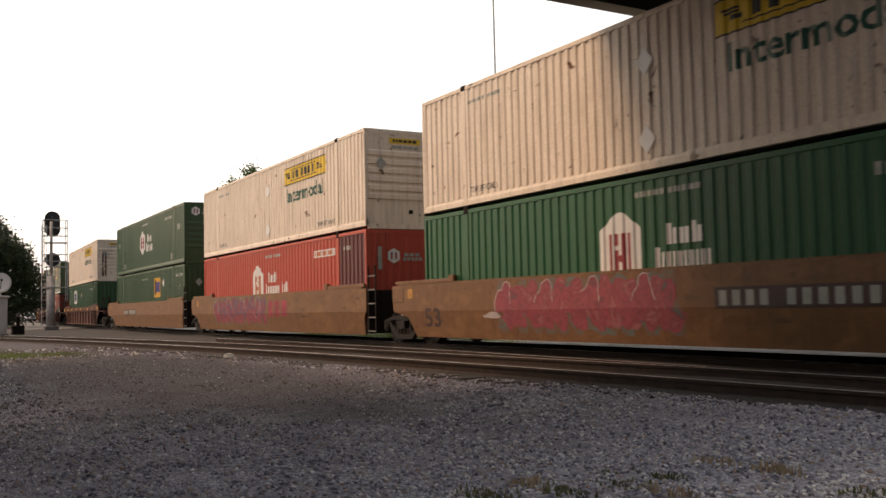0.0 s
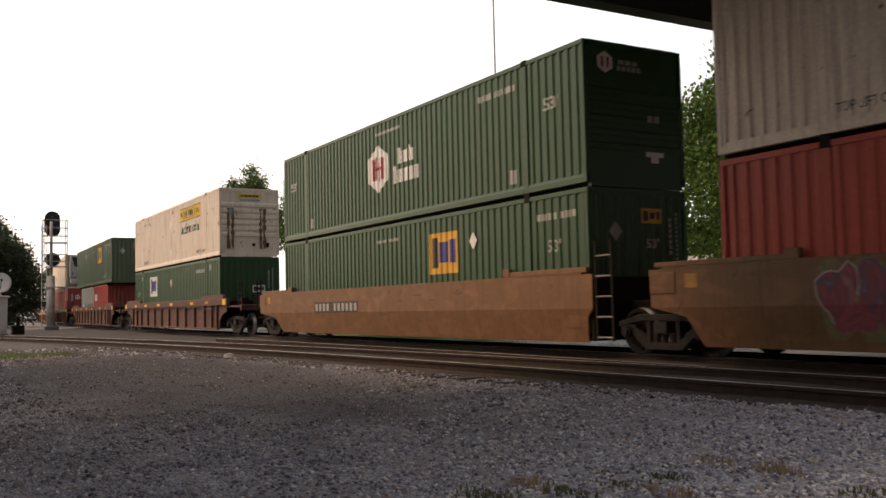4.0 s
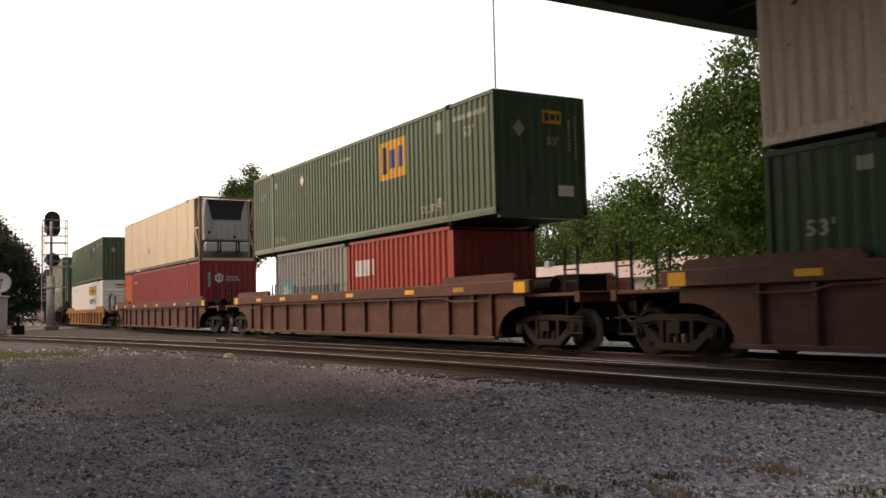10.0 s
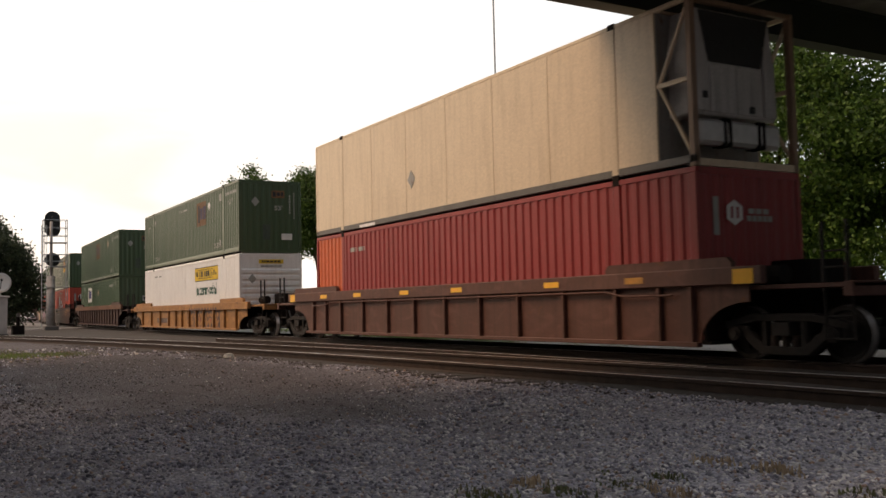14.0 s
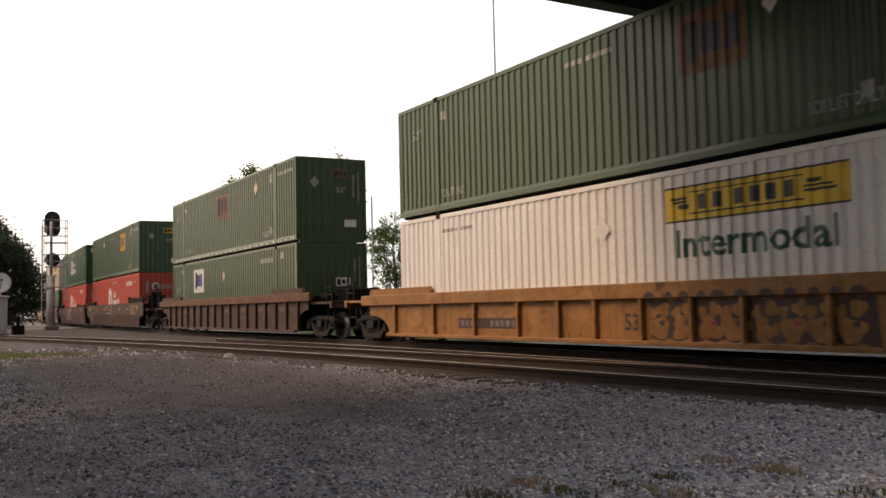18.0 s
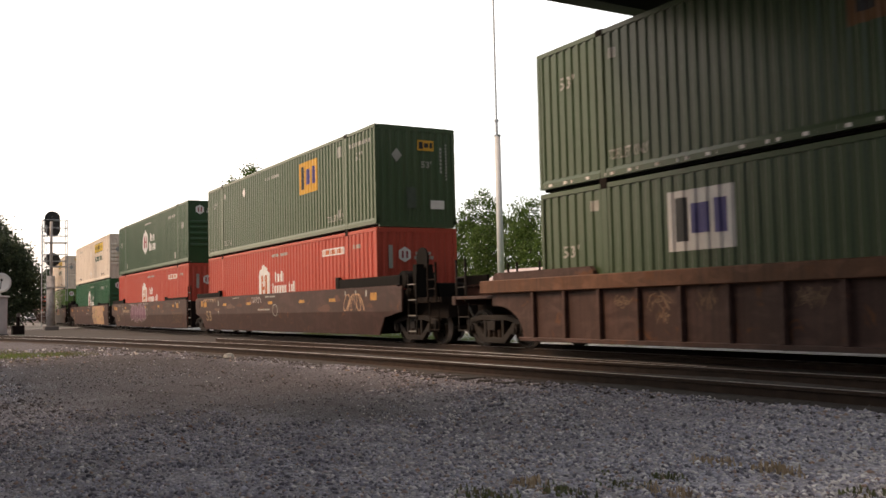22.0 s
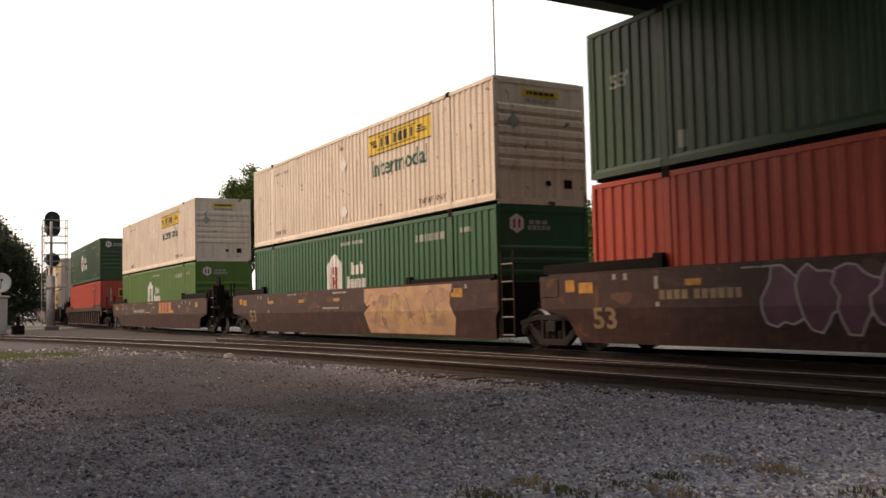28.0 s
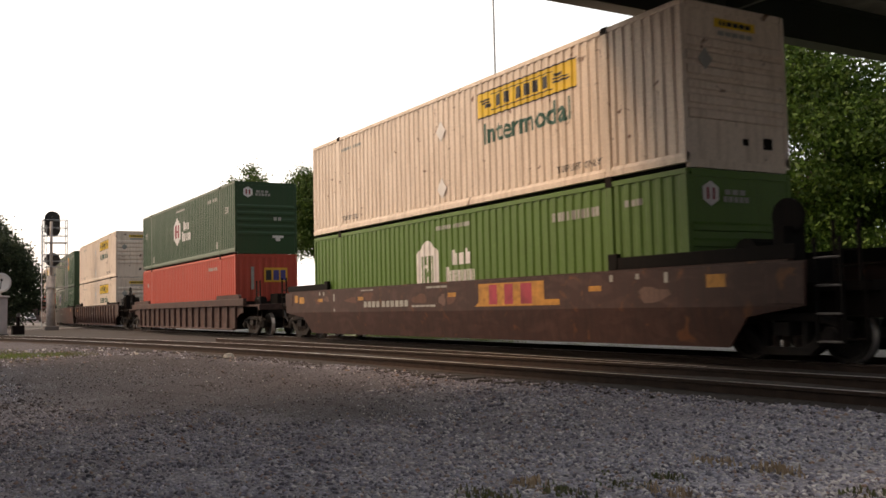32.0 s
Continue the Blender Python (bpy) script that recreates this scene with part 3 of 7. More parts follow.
def bars(x0, x1, z0, z1, widths, gap=0.35):
    """Letter-sized plain bars in place of writing that cannot be read."""
    total = sum(widths) + gap * (len(widths) - 1)
    out, x = [], x0
    for w in widths:
        dx = (x1 - x0) * w / total
        if w > 0:
            out.append(rect(x, x + dx, z0, z1))
        x += dx + (x1 - x0) * gap / total
    return out


def diamond(x, z, r):
    return [(x - r * 0.85, z), (x, z - r), (x + r * 0.85, z), (x, z + r)]


def hexagon(x, z, w, h):
    return [(x - w, z - h * 0.5), (x, z - h), (x + w, z - h * 0.5), (x + w, z + h * 0.5), (x, z + h), (x - w, z + h * 0.5)]


def house(x, w, z0, z1):
    return [(x - w, z0), (x + w, z0), (x + w, z1 - 0.32), (x + w * 0.16, z1), (x - w * 0.16, z1), (x - w, z1 - 0.32)]


# artwork of each livery: name, kind, shapes, material; heights from the container's floor
def livery(style, cor):
    y = -WIDE / 2 + 0.012
    out = []

    def art(name, polys, mat, off=0.005):
        if name.startswith("placard"):
            # flat plates that stand on the ridges
            for p_ in polys:
                out.append((name, Shape().prism(p_, y - 0.010, y - 0.001).mesh(name, mat)))
            return
        single = not name.endswith("inlay")
        for group in ([[p_] for p_ in polys] if single else [polys]):
            out.append((name, art_mesh(name, group, mat, cor, y, off)))

    def word(w, x0, x1, z0, z1, mat, bold=0.0):
        out.append(("lettering", text_polys(w, x0, x1, z0, z1, mat, cor, y, 0.006, bold)))
    if style in ("cream", "white"):
        art("logo_panel", [rect(1.64, 5.27, 2.0, 2.57)], LOGO_YELLOW)
        art("logo_border", [rect(1.64, 5.27, 2.555, 2.585), rect(1.64, 5.27, 1.985, 2.015), rect(2.2, 4.5, 2.10, 2.125), rect(2.2, 4.5, 2.46, 2.48)], LOGO_BLACK, 0.009)
        art("logo_lettering", bars(2.40, 4.32, 2.17, 2.42, [2, 2, 0, 2, 2, 2, 2], 1.3), LOGO_BLACK, 0.009)
        art("logo_emblem", [rect(1.80, 2.15, 2.36, 2.40), rect(1.85, 2.15, 2.30, 2.34), rect(1.95, 2.2, 2.2, 2.28), rect(4.5, 5.0, 2.28, 2.31), rect(4.5, 5.05, 2.21, 2.25), rect(4.55, 4.8, 2.34, 2.40)], LOGO_BLACK, 0.009)
        word("Intermodal", 1.88, 5.04, 1.38, 1.86, LOGO_GREEN, 0.018)
        if style == "cream":
            word("TOP LIFT ONLY", 4.55, 5.90, 0.36, 0.50, LOGO_BLACK)
            word("TOP LIFT ONLY", -5.90, -4.75, 0.36, 0.50, LOGO_BLACK)
        art("placard_holder", [diamond(0.0, 2.02, 0.26), diamond(0.0, 0.62, 0.26)], LOGO_WHITE, 0.012)
        art("small_marking", bars(-5.9, -4.6, 2.44, 2.52, [1, 1, 1, 1, 0, 1, 1, 1], 0.3), LOGO_DIM)
    if style in ("emp", "emp_faded", "emp_tape"):
        panel = LOGO_GOLD if style == "emp" else LOGO_FADED
        x0 = 2.40 if style == "emp" else (-0.85 if style == "emp_tape" else 2.1)
        z0 = 1.52
        art("logo_panel", [rect(x0, x0 + 1.48, z0, z0 + 1.04)], panel)
        emp_letters(art, x0, z0, LOGO_BLACK, LOGO_BLUE if style == "emp" else LOGO_INDIGO)
        dx = -3.3 if style == "emp" else 4.05
        art("placard", [diamond(dx, 2.28, 0.19 if style != "emp_tape" else 0.26)], LOGO_WHITE if style != "emp_tape" else LOGO_CREAM)
        word("TOP LIFT ONLY", 4.6, 5.85, 0.40, 0.60, LOGO_DIM, 0.01)
        word("TOP LIFT ONLY", -5.95, -4.85, 0.40, 0.60, LOGO_DIM, 0.01)
        word("53'", -7.35, -6.9, 2.0, 2.26, LOGO_DIM, 0.02)
        if style != "emp_tape":
            word("53'", 6.75, 7.2, 2.0, 2.26, LOGO_DIM, 0.02)
        art("small_marking", bars(-1.0, 0.4, 2.42, 2.52, [1, 1, 1, 0, 1, 1, 1, 1], 0.3) + bars(6.35, 7.7, 2.44, 2.56, [1, 1, 1, 1, 0, 1, 1, 1, 1, 1, 1], 0.3), LOGO_DIM)
        art("small_panel_mark", [rect(5.5, 5.75, 2.3, 2.62), rect(-5.85, -5.65, 2.3, 2.5), rect(5.5, 5.7, 0.5, 0.72)], LOGO_DIM)
        if style == "emp_tape":
            art("reflective_tape", [rect(-7.9 + 0.62 * i, -7.62 + 0.62 * i, 0.12, 0.18) for i in range(26)], LOGO_WHITE, 0.022)
    if style == "emp_white":
        art("logo_panel", [rect(-4.46, -3.0, 1.50, 2.52)], LOGO_WHITE)
        emp_letters(art, -4.46, 1.50, LOGO_BLACK, LOGO_BLUE)
        art("placard", [diamond(0.0, 2.08, 0.22)], LOGO_CREAM)
        art("small_marking", bars(4.4, 5.8, 2.36, 2.52, [1, 1, 1, 1, 0, 1, 1, 1, 1, 1, 1], 0.3), LOGO_DIM)
        art("small_panel_mark", [rect(6.5, 6.75, 2.42, 2.66), rect(-6.5, -6.25, 2.4, 2.6)], LOGO_DIM)
        word("53'", -7.4, -6.9, 1.55, 1.8, LOGO_DIM, 0.02)
    if style == "emp_gold_low":
        art("logo_panel", [rect(1.9, 3.25, 1.45, 2.45)], LOGO_GOLD)
        emp_letters(art, 1.85, 1.44, LOGO_BLACK, LOGO_BLUE)
        art("placard", [diamond(3.95, 2.15, 0.2)], LOGO_WHITE)
        word("53'", 6.75, 7.2, 1.7, 1.96, LOGO_DIM, 0.02)
        art("small_marking", bars(6.4, 7.7, 2.36, 2.50, [1, 1, 1, 1, 0, 1, 1, 1], 0.3) + bars(-1.0, 0.2, 2.42, 2.5, [1, 1, 1, 1], 0.3), LOGO_DIM)
    if style in ("hub_low", "hub_low_red", "hub_low_olive"):
        x = -0.82 if style != "hub_low_red" else -1.20
        art("logo_house", [house(x, 0.57, 1.0, 2.30)], LOGO_WHITE)
        c = LOGO_RED if style == "hub_low" else (LOGO_ORANGE if style == "hub_low_red" else LOGO_OLIVE)
        art("logo_house_inlay", [rect(x - 0.30, x - 0.20, 1.05, 1.92), rect(x - 0.15, x - 0.06, 1.05, 1.62), rect(x + 0.06, x + 0.15, 1.05, 1.92), rect(x + 0.20, x + 0.30, 1.05, 1.92), rect(x - 0.06, x + 0.06, 1.40, 1.52), rect(x - 0.15, x - 0.06, 1.70, 1.92)], c, 0.009)
        k = x + 0.82
        word_shapes(art, k + 0.36, k + 1.22, 1.64, 2.00, 3)
        word_shapes(art, k + 0.08, k + 1.40, 1.24, 1.60, 5)
        if style == "hub_low_red":
            word_shapes(art, k + 1.62, k + 2.30, 1.27, 1.62, 3)
            art("number_panel", [rect(4.2, 5.85, 2.28, 2.50)], LOGO_WHITE, 0.004)
            art("number_marking", bars(4.3, 5.75, 2.32, 2.46, [1] * 9, 0.5), LOGO_ORANGE, 0.007)
        else:
            art("number_marking", bars(4.35, 5.8, 2.30, 2.48, [1, 1, 1, 1, 0, 1, 1, 1, 1, 1, 1], 0.4), LOGO_DIM)
        art("small_marking", bars(-0.4, 1.2, 2.52, 2.62, [1, 1, 1, 1, 1, 0, 1, 1, 1, 1, 1], 0.3) + bars(6.5, 6.95, 2.38, 2.5, [1, 1, 1], 0.3), LOGO_DIM)
    if style == "plain_orange":
        art("small_marking", bars(4.3, 5.7, 2.36, 2.50, [1, 1, 1, 1, 0, 1, 1, 1, 1, 1, 1], 0.4) + bars(-7.2, -6.8, 2.0, 2.2, [1, 1], 0.3), LOGO_DIM)
    if style == "plain_red":
        art("small_marking", bars(-5.6, -4.6, 2.30, 2.42, [1, 1, 1, 0, 1, 1, 1], 0.4), LOGO_DIM)
    if style == "hub_top":
        x, z = -0.88, 1.58
        art("logo_hexagon", [hexagon(x, z, 0.60, 0.66)], LOGO_WHITE)
        art("logo_hexagon_inlay", [rect(x - 0.32, x - 0.20, z - 0.30, z + 0.30), rect(x - 0.12, x - 0.03, z - 0.30, z + 0.34), rect(x + 0.03, x + 0.12, z - 0.34, z + 0.30), rect(x + 0.20, x + 0.32, z - 0.30, z + 0.30), rect(x - 0.20, x + 0.20, z - 0.03, z + 0.05)], LOGO_RED, 0.009)
        word_shapes(art, 0.30, 1.15, 1.56, 1.98, 3)
        word_shapes(art, 0.04, 1.42, 1.06, 1.52, 5)
        word("53'", 6.75, 7.25, 1.70, 1.98, LOGO_DIM, 0.02)
        word("53'", -7.45, -6.95, 1.70, 1.98, LOGO_DIM, 0.02)
        art("small_marking", bars(4.3, 5.75, 2.36, 2.50, [1, 1, 1, 1, 0, 1, 1, 1, 1, 1, 1], 0.4) + bars(-1.0, 0.4, 2.5, 2.58, [1, 1, 1, 0, 1, 1, 1], 0.3), LOGO_DIM)
        art("small_panel_mark", [rect(5.5, 5.75, 0.35, 0.65), rect(-5.8, -5.6, 0.35, 0.65)], LOGO_DIM)
    return out


def emp_letters(art, x, z, ink, ink2):
    """The three plain bars that stand for the letters of the square logo."""
    art("logo_bar", [rect(x + 0.16, x + 0.44, z + 0.16, z + 0.90)], ink, 0.009)
    art("logo_bar", [rect(x + 0.54, x + 0.92, z + 0.28, z + 0.78)], ink2, 0.009)
    art("logo_bar", [rect(x + 1.04, x + 1.32, z + 0.26, z + 0.82)], ink2, 0.009)


def word_shapes(art, x0, x1, z0, z1, n, mat=None):
    """A brand word as plain letter-sized bars."""
    w = (x1 - x0) / n
    for i in range(n):
        h = z1 if i == 0 or (n == 3 and i == 2) else z0 + (z1 - z0) * 0.76
        a, b = x0 + i * w + 0.02, x0 + (i + 1) * w - 0.025
        m = (a + b) / 2
        art("wordmark_bar", [rect(a, m - 0.022, z0, h)], mat or LOGO_WHITE)
        art("wordmark_bar", [rect(m + 0.022, b, z0, z0 + (z1 - z0) * 0.76)], mat or LOGO_WHITE)


LOGO_INDIGO = plain("worn_indigo_logo_paint", (0.06, 0.05, 0.09), 0.55, 0, 0.1, 3, 0.05)
LOGO_CREAM = plain("cream_placard_paint", (0.50, 0.37, 0.27), 0.5, 0, 0.08, 3, 0.05)
LOGO_OLIVE = plain("olive_logo_paint", (0.09, 0.16, 0.04), 0.5, 0, 0.1, 3, 0.05)
GRASSG = plain("grass_ground", (0.085, 0.130, 0.035), 0.95, 0, 0.4, 1.5, 0.5)

PITCH = {"cream": 0.25, "white": 0.25, "emp": 0.235, "emp_faded": 0.235, "emp_tape": 0.235, "emp_white": 0.262, "emp_gold_low": 0.262, "hub_low": 0.272, "hub_low_red": 0.272, "hub_low_olive": 0.272, "hub_top": 0.25, "plain_red": 0.272, "plain_orange": 0.272}
ART = {}


def end_art(name, polys, mat, off):
    """Artwork on the front end wall: drawn in y and z."""
    s = Shape()
    for p in polys:
        s.add([(HALF + off, a, b) for a, b in p], [tuple(range(len(p)))])
    return s.mesh(name, mat)


def folded_wall(w, folds, tall):
    """One sheet with horizontal pressed ribs."""
    prof = [(HALF - 0.02, 0.15)]
    for z, d in folds:
        prof += [(HALF - 0.02, z), (HALF - 0.02 + d, z + 0.02), (HALF - 0.02 + d, z + tall - 0.05), (HALF - 0.02, z + tall)]
    prof.append((HALF - 0.02, HIGH - 0.12))
    s = Shape()
    s.v = [(x, y, z) for x, z in prof for y in (-w, w)]
    s.f = [(2 * i, 2 * i + 1, 2 * i + 3, 2 * i + 2) for i in range(len(prof) - 1)]
    return s


def ribbed_end(w, half=HALF, high=HIGH):
    """One sheet with upright corrugations."""
    at, br, p = corrugation(0.262, 0.024)
    ys = breaks_between((at, br, p), -w, w)
    s = Shape()
    s.v = [(half - 0.004 - at(y), y, z) for y in ys for z in (0.11, high - 0.10)]
    s.f = [(2 * i, 2 * i + 2, 2 * i + 3, 2 * i + 1) for i in range(len(ys) - 1)]
    return s


def end_wall(style):
    """The front end wall and what is painted on it: (name, mesh) pairs."""
    out = []
    w = WIDE / 2 - 0.10
    if style in ("cream", "white"):
        s = folded_wall(w, [(0.86 + i * 0.25, 0.045) for i in range(6)], 0.19)
        out.append(("front_wall", s, None))
        out.append(("end_logo_panel", end_art("end_logo_panel", [rect(-0.5, 0.52, 2.50, 2.66)], LOGO_YELLOW, 0.0), 1))
        out.append(("end_logo_lettering", end_art("end_logo_lettering", bars(-0.38, 0.40, 2.54, 2.62, [1, 1, 2, 2, 2, 2], 0.4), LOGO_BLACK, 0.004), 1))
        out.append(("end_wordmark", end_art("end_wordmark", bars(-0.42, 0.44, 2.36, 2.44, [2, 2, 2, 2, 2], 0.3), LOGO_DIM, 0.0), 1))
        out.append(("end_placard", end_art("end_placard", [diamond(-0.78, 1.9, 0.2)], LOGO_DIM, 0.030), 1))
        out.append(("end_label", end_art("end_label", [rect(0.62, 0.85, 0.42, 0.62), rect(0.1, 0.24, 0.46, 0.58)], GRIME, 0.0), 1))
    elif style in ("hub_top", "hub_low", "hub_low_red", "hub_low_olive", "plain_red"):
        if style == "hub_top" or style.startswith("hub_low_ol") or style == "hub_low":
            s = folded_wall(w, [(0.75 + i * 0.27, 0.032) for i in range(5)], 0.16)
        else:
            s = ribbed_end(w)
        out.append(("front_wall", s, None))
        off = 0.006
        y0 = -0.75 if style in ("hub_top", "hub_low", "hub_low_olive") else -0.42
        z0 = 2.48 if style in ("hub_top", "hub_low", "hub_low_olive") else 2.14
        out.append(("end_logo_hexagon", end_art("end_logo_hexagon", [hexagon(y0, z0, 0.19, 0.22)], LOGO_WHITE, off), 1))
        out.append(("end_logo_inlay", end_art("end_logo_inlay", [rect(y0 - 0.10, y0 - 0.04, z0 - 0.1, z0 + 0.1), rect(y0 + 0.04, y0 + 0.10, z0 - 0.1, z0 + 0.1)], LOGO_RED, off + 0.004), 1))
        out.append(("end_wordmark", end_art("end_wordmark", bars(y0 + 0.34, y0 + 0.84, z0 - 0.01, z0 + 0.08, [1, 1, 1], 0.3) + bars(y0 + 0.30, y0 + 0.92, z0 - 0.14, z0 - 0.04, [1, 1, 1, 1, 1], 0.3), LOGO_DIM, off), 1))
        if style in ("hub_low_red", "plain_red"):
            out.append(("end_number_strip", end_art("end_number_strip", bars(-0.93, -0.80, 1.75, 2.40, [1], 0.1), LOGO_DIM, off), 1))
        else:
            out.append(("end_label", end_art("end_label", [rect(0.25, 0.72, 0.66, 0.86), rect(0.38, 0.58, 0.54, 0.66)], LOGO_WHITE, 0.0), 1))
            out.append(("end_number_marking", end_art("end_number_marking", bars(0.3, 0.62, 1.36, 1.50, [1, 1], 0.4), LOGO_DIM, 0.016), 1))
    elif style == "plain_orange":
        out.append(("front_wall", ribbed_end(w), None))
    else:
        s = ribbed_end(w)
        out.append(("front_wall", s, None))
        gold = LOGO_GOLD if style in ("emp", "emp_gold_low") else (LOGO_FADED if style in ("emp_faded", "emp_tape") else LOGO_WHITE)
        zz = 2.22 if style != "emp_white" else 1.42
        y1 = 0.05 if style != "emp_white" else 0.1
        out.append(("end_logo_panel", end_art("end_logo_panel", [rect(y1, y1 + 0.54, zz, zz + 0.30)], gold, 0.006), 1))
        out.append(("end_logo_lettering", end_art("end_logo_lettering", [rect(y1 + 0.05, y1 + 0.18, zz + 0.05, zz + 0.25), rect(y1 + 0.22, y1 + 0.36, zz + 0.09, zz + 0.22), rect(y1 + 0.40, y1 + 0.49, zz + 0.08, zz + 0.24)], LOGO_BLACK, 0.010), 1))
        if style != "emp_white":
            out.append(("end_placard", end_art("end_placard", [diamond(-0.62, 2.05, 0.2)], LOGO_DIM, 0.006), 1))
            out.append(("end_label", end_art("end_label", [rect(0.45, 0.90, 0.55, 0.80)], LOGO_WHITE, 0.006), 1))
            out.append(("end_label", end_art("end_label", [rect(-0.32, -0.02, 0.55, 1.15)], DIMGREEN, 0.006), 1))
            n53 = text_polys("53'", 0.16, 0.50, 1.72, 1.92, LOGO_DIM, None, 0, 0, 0.03)
            for v in n53.vertices:
                v.co = (HALF + 0.006, v.co.x, v.co.z)
            out.append(("end_number", n53, 1))
        out.append(("end_number_marking", end_art("end_number_marking", [rect(0.78, 0.84, 1.6 + 0.11 * i, 1.68 + 0.11 * i) for i in range(7)] + [rect(0.96, 1.01, 1.4 + 0.09 * i, 1.46 + 0.09 * i) for i in range(12)], LOGO_DIM, 0.006), 1))
    return out


def flat_pieces(name, me):
    """Each painted mark of an end wall as a mesh of its own."""
    if name not in ("end_wordmark", "end_number_marking", "end_logo_lettering", "end_logo_inlay", "end_label") or len(me.polygons) < 2:
        return [(name, me)]
    out = []
    for p in me.polygons:
        q = bpy.data.meshes.new(name)
        q.from_pydata([me.vertices[i].co for i in p.vertices], [], [tuple(range(len(p.vertices)))])
        q.materials.append(me.materials[0])
        out.append((name, q))
    return out


def container(style, mat, label, group, post_mat=None, rear_mat=None, door_mat=None, high=HIGH):
    """A 53-foot domestic container with stacking posts at the 40-foot points."""
    root = thing("shipping_container", Matrix.Identity(4), label, "shipping container", group)
    cor = corrugation(PITCH[style], 0.030)
    y = -WIDE / 2
    post_mat = post_mat or mat
    zb = 0.27 if style in ("cream", "white", "emp", "emp_faded", "emp_tape", "hub_top") else 0.15
    for i, (a, b) in enumerate(((-HALF + 0.10, -POST - 0.09), (-POST + 0.09, POST - 0.09), (POST + 0.09, HALF - 0.10))):
        pm = rear_mat if (i == 0 and rear_mat) else (door_mat if (i == 2 and door_mat) else mat)
        put("side_panel", shared(("side_panel", style, i), lambda: wall_panel(cor, a, b, zb - 0.01, high - 0.09, y + 0.012, 1), pm), root)
        put("side_panel", shared(("side_panel_off", style, i), lambda: wall_panel(cor, a, b, zb - 0.01, high - 0.09, -y - 0.012, -1), mat), root)
    for sx in (-1, 1):
        for sy in (-1, 1):
            put("corner_post", shared(("corner_post", sx, sy, high), lambda: Shape().box(sx * HALF - (0.10 if sx > 0 else 0), sx * HALF + (0.10 if sx < 0 else 0), sy * 1.295 - (0.11 if sy > 0 else 0), sy * 1.295 + (0.11 if sy < 0 else 0), 0.12, high - 0.10), mat, bevel=0.01), root)
            put("stacking_post", shared(("stacking_post", sx, sy, high), lambda: Shape().box(sx * POST - 0.085, sx * POST + 0.085, sy * 1.292 - (0.08 if sy > 0 else 0), sy * 1.292 + (0.08 if sy < 0 else 0), 0.02, high - 0.02), post_mat, bevel=0.012), root)
            put("corner_casting", shared(("post_casting", sx, sy, high), lambda: Shape().box(sx * POST - 0.10, sx * POST + 0.10, sy * 1.300 - (0.15 if sy > 0 else 0), sy * 1.300 + (0.15 if sy < 0 else 0), high - 0.11, high + 0.02), GRIME, bevel=0.012), root)
            put("corner_casting", shared(("foot_casting", sx, sy), lambda: Shape().box(sx * POST - 0.10, sx * POST + 0.10, sy * 1.300 - (0.15 if sy > 0 else 0), sy * 1.300 + (0.15 if sy < 0 else 0), -0.012, 0.10), GRIME, bevel=0.012), root)
    for sy in (-1, 1):
        put("top_rail", shared(("top_rail", sy, high), lambda: Shape().box(-HALF, HALF, sy * 1.29 - (0.07 if sy > 0 else 0), sy * 1.29 + (0.07 if sy < 0 else 0), high - 0.10, high), mat, bevel=0.01), root)
        for i, (a, b) in enumerate(((-HALF, -POST - 0.087), (-POST + 0.087, POST - 0.087), (POST + 0.087, HALF))):
            put("bottom_rail", shared(("bottom_rail", sy, zb, i), lambda: Shape().prism([(sy * 1.293, 0.095), (sy * 1.293, 0.20 if zb > 0.15 else zb - 0.01), (sy * 1.27, zb), (sy * 1.18, zb), (sy * 1.18, 0.095)], a, b, "x"), mat), root)
    put("roof", shared(("roof", high), lambda: Shape().box(-HALF + 0.02, HALF - 0.02, -1.22, 1.22, high - 0.06, high - 0.01), mat), root)
    put("floor", shared(("floor",), lambda: Shape().box(-HALF + 0.02, HALF - 0.02, -1.17, 1.17, 0.05, 0.14), BLACKISH), root)
    put("rear_door", shared(("rear_door", high), lambda: Shape().box(-HALF + 0.01, -HALF + 0.06, -1.19, 1.19, 0.12, high - 0.1), mat), root)
    put("end_sill", shared(("end_sill",), lambda: Shape().box(HALF - 0.10, HALF - 0.002, -1.185, 1.185, 0.02, 0.16), mat), root)
    put("end_header", shared(("end_header", high), lambda: Shape().box(HALF - 0.10, HALF - 0.002, -1.185, 1.185, high - 0.13, high), mat), root)
    key = (style, mat.name)
    if key not in ART:
        ends = [(n, s.mesh(n, mat) if k is None else s) for n, s, k in end_wall(style)]
        ART[key] = livery(style, cor) + [q for n, me in ends for q in flat_pieces(n, me)]
    for n, me in ART[key]:
        put(n, me, root)
    return root


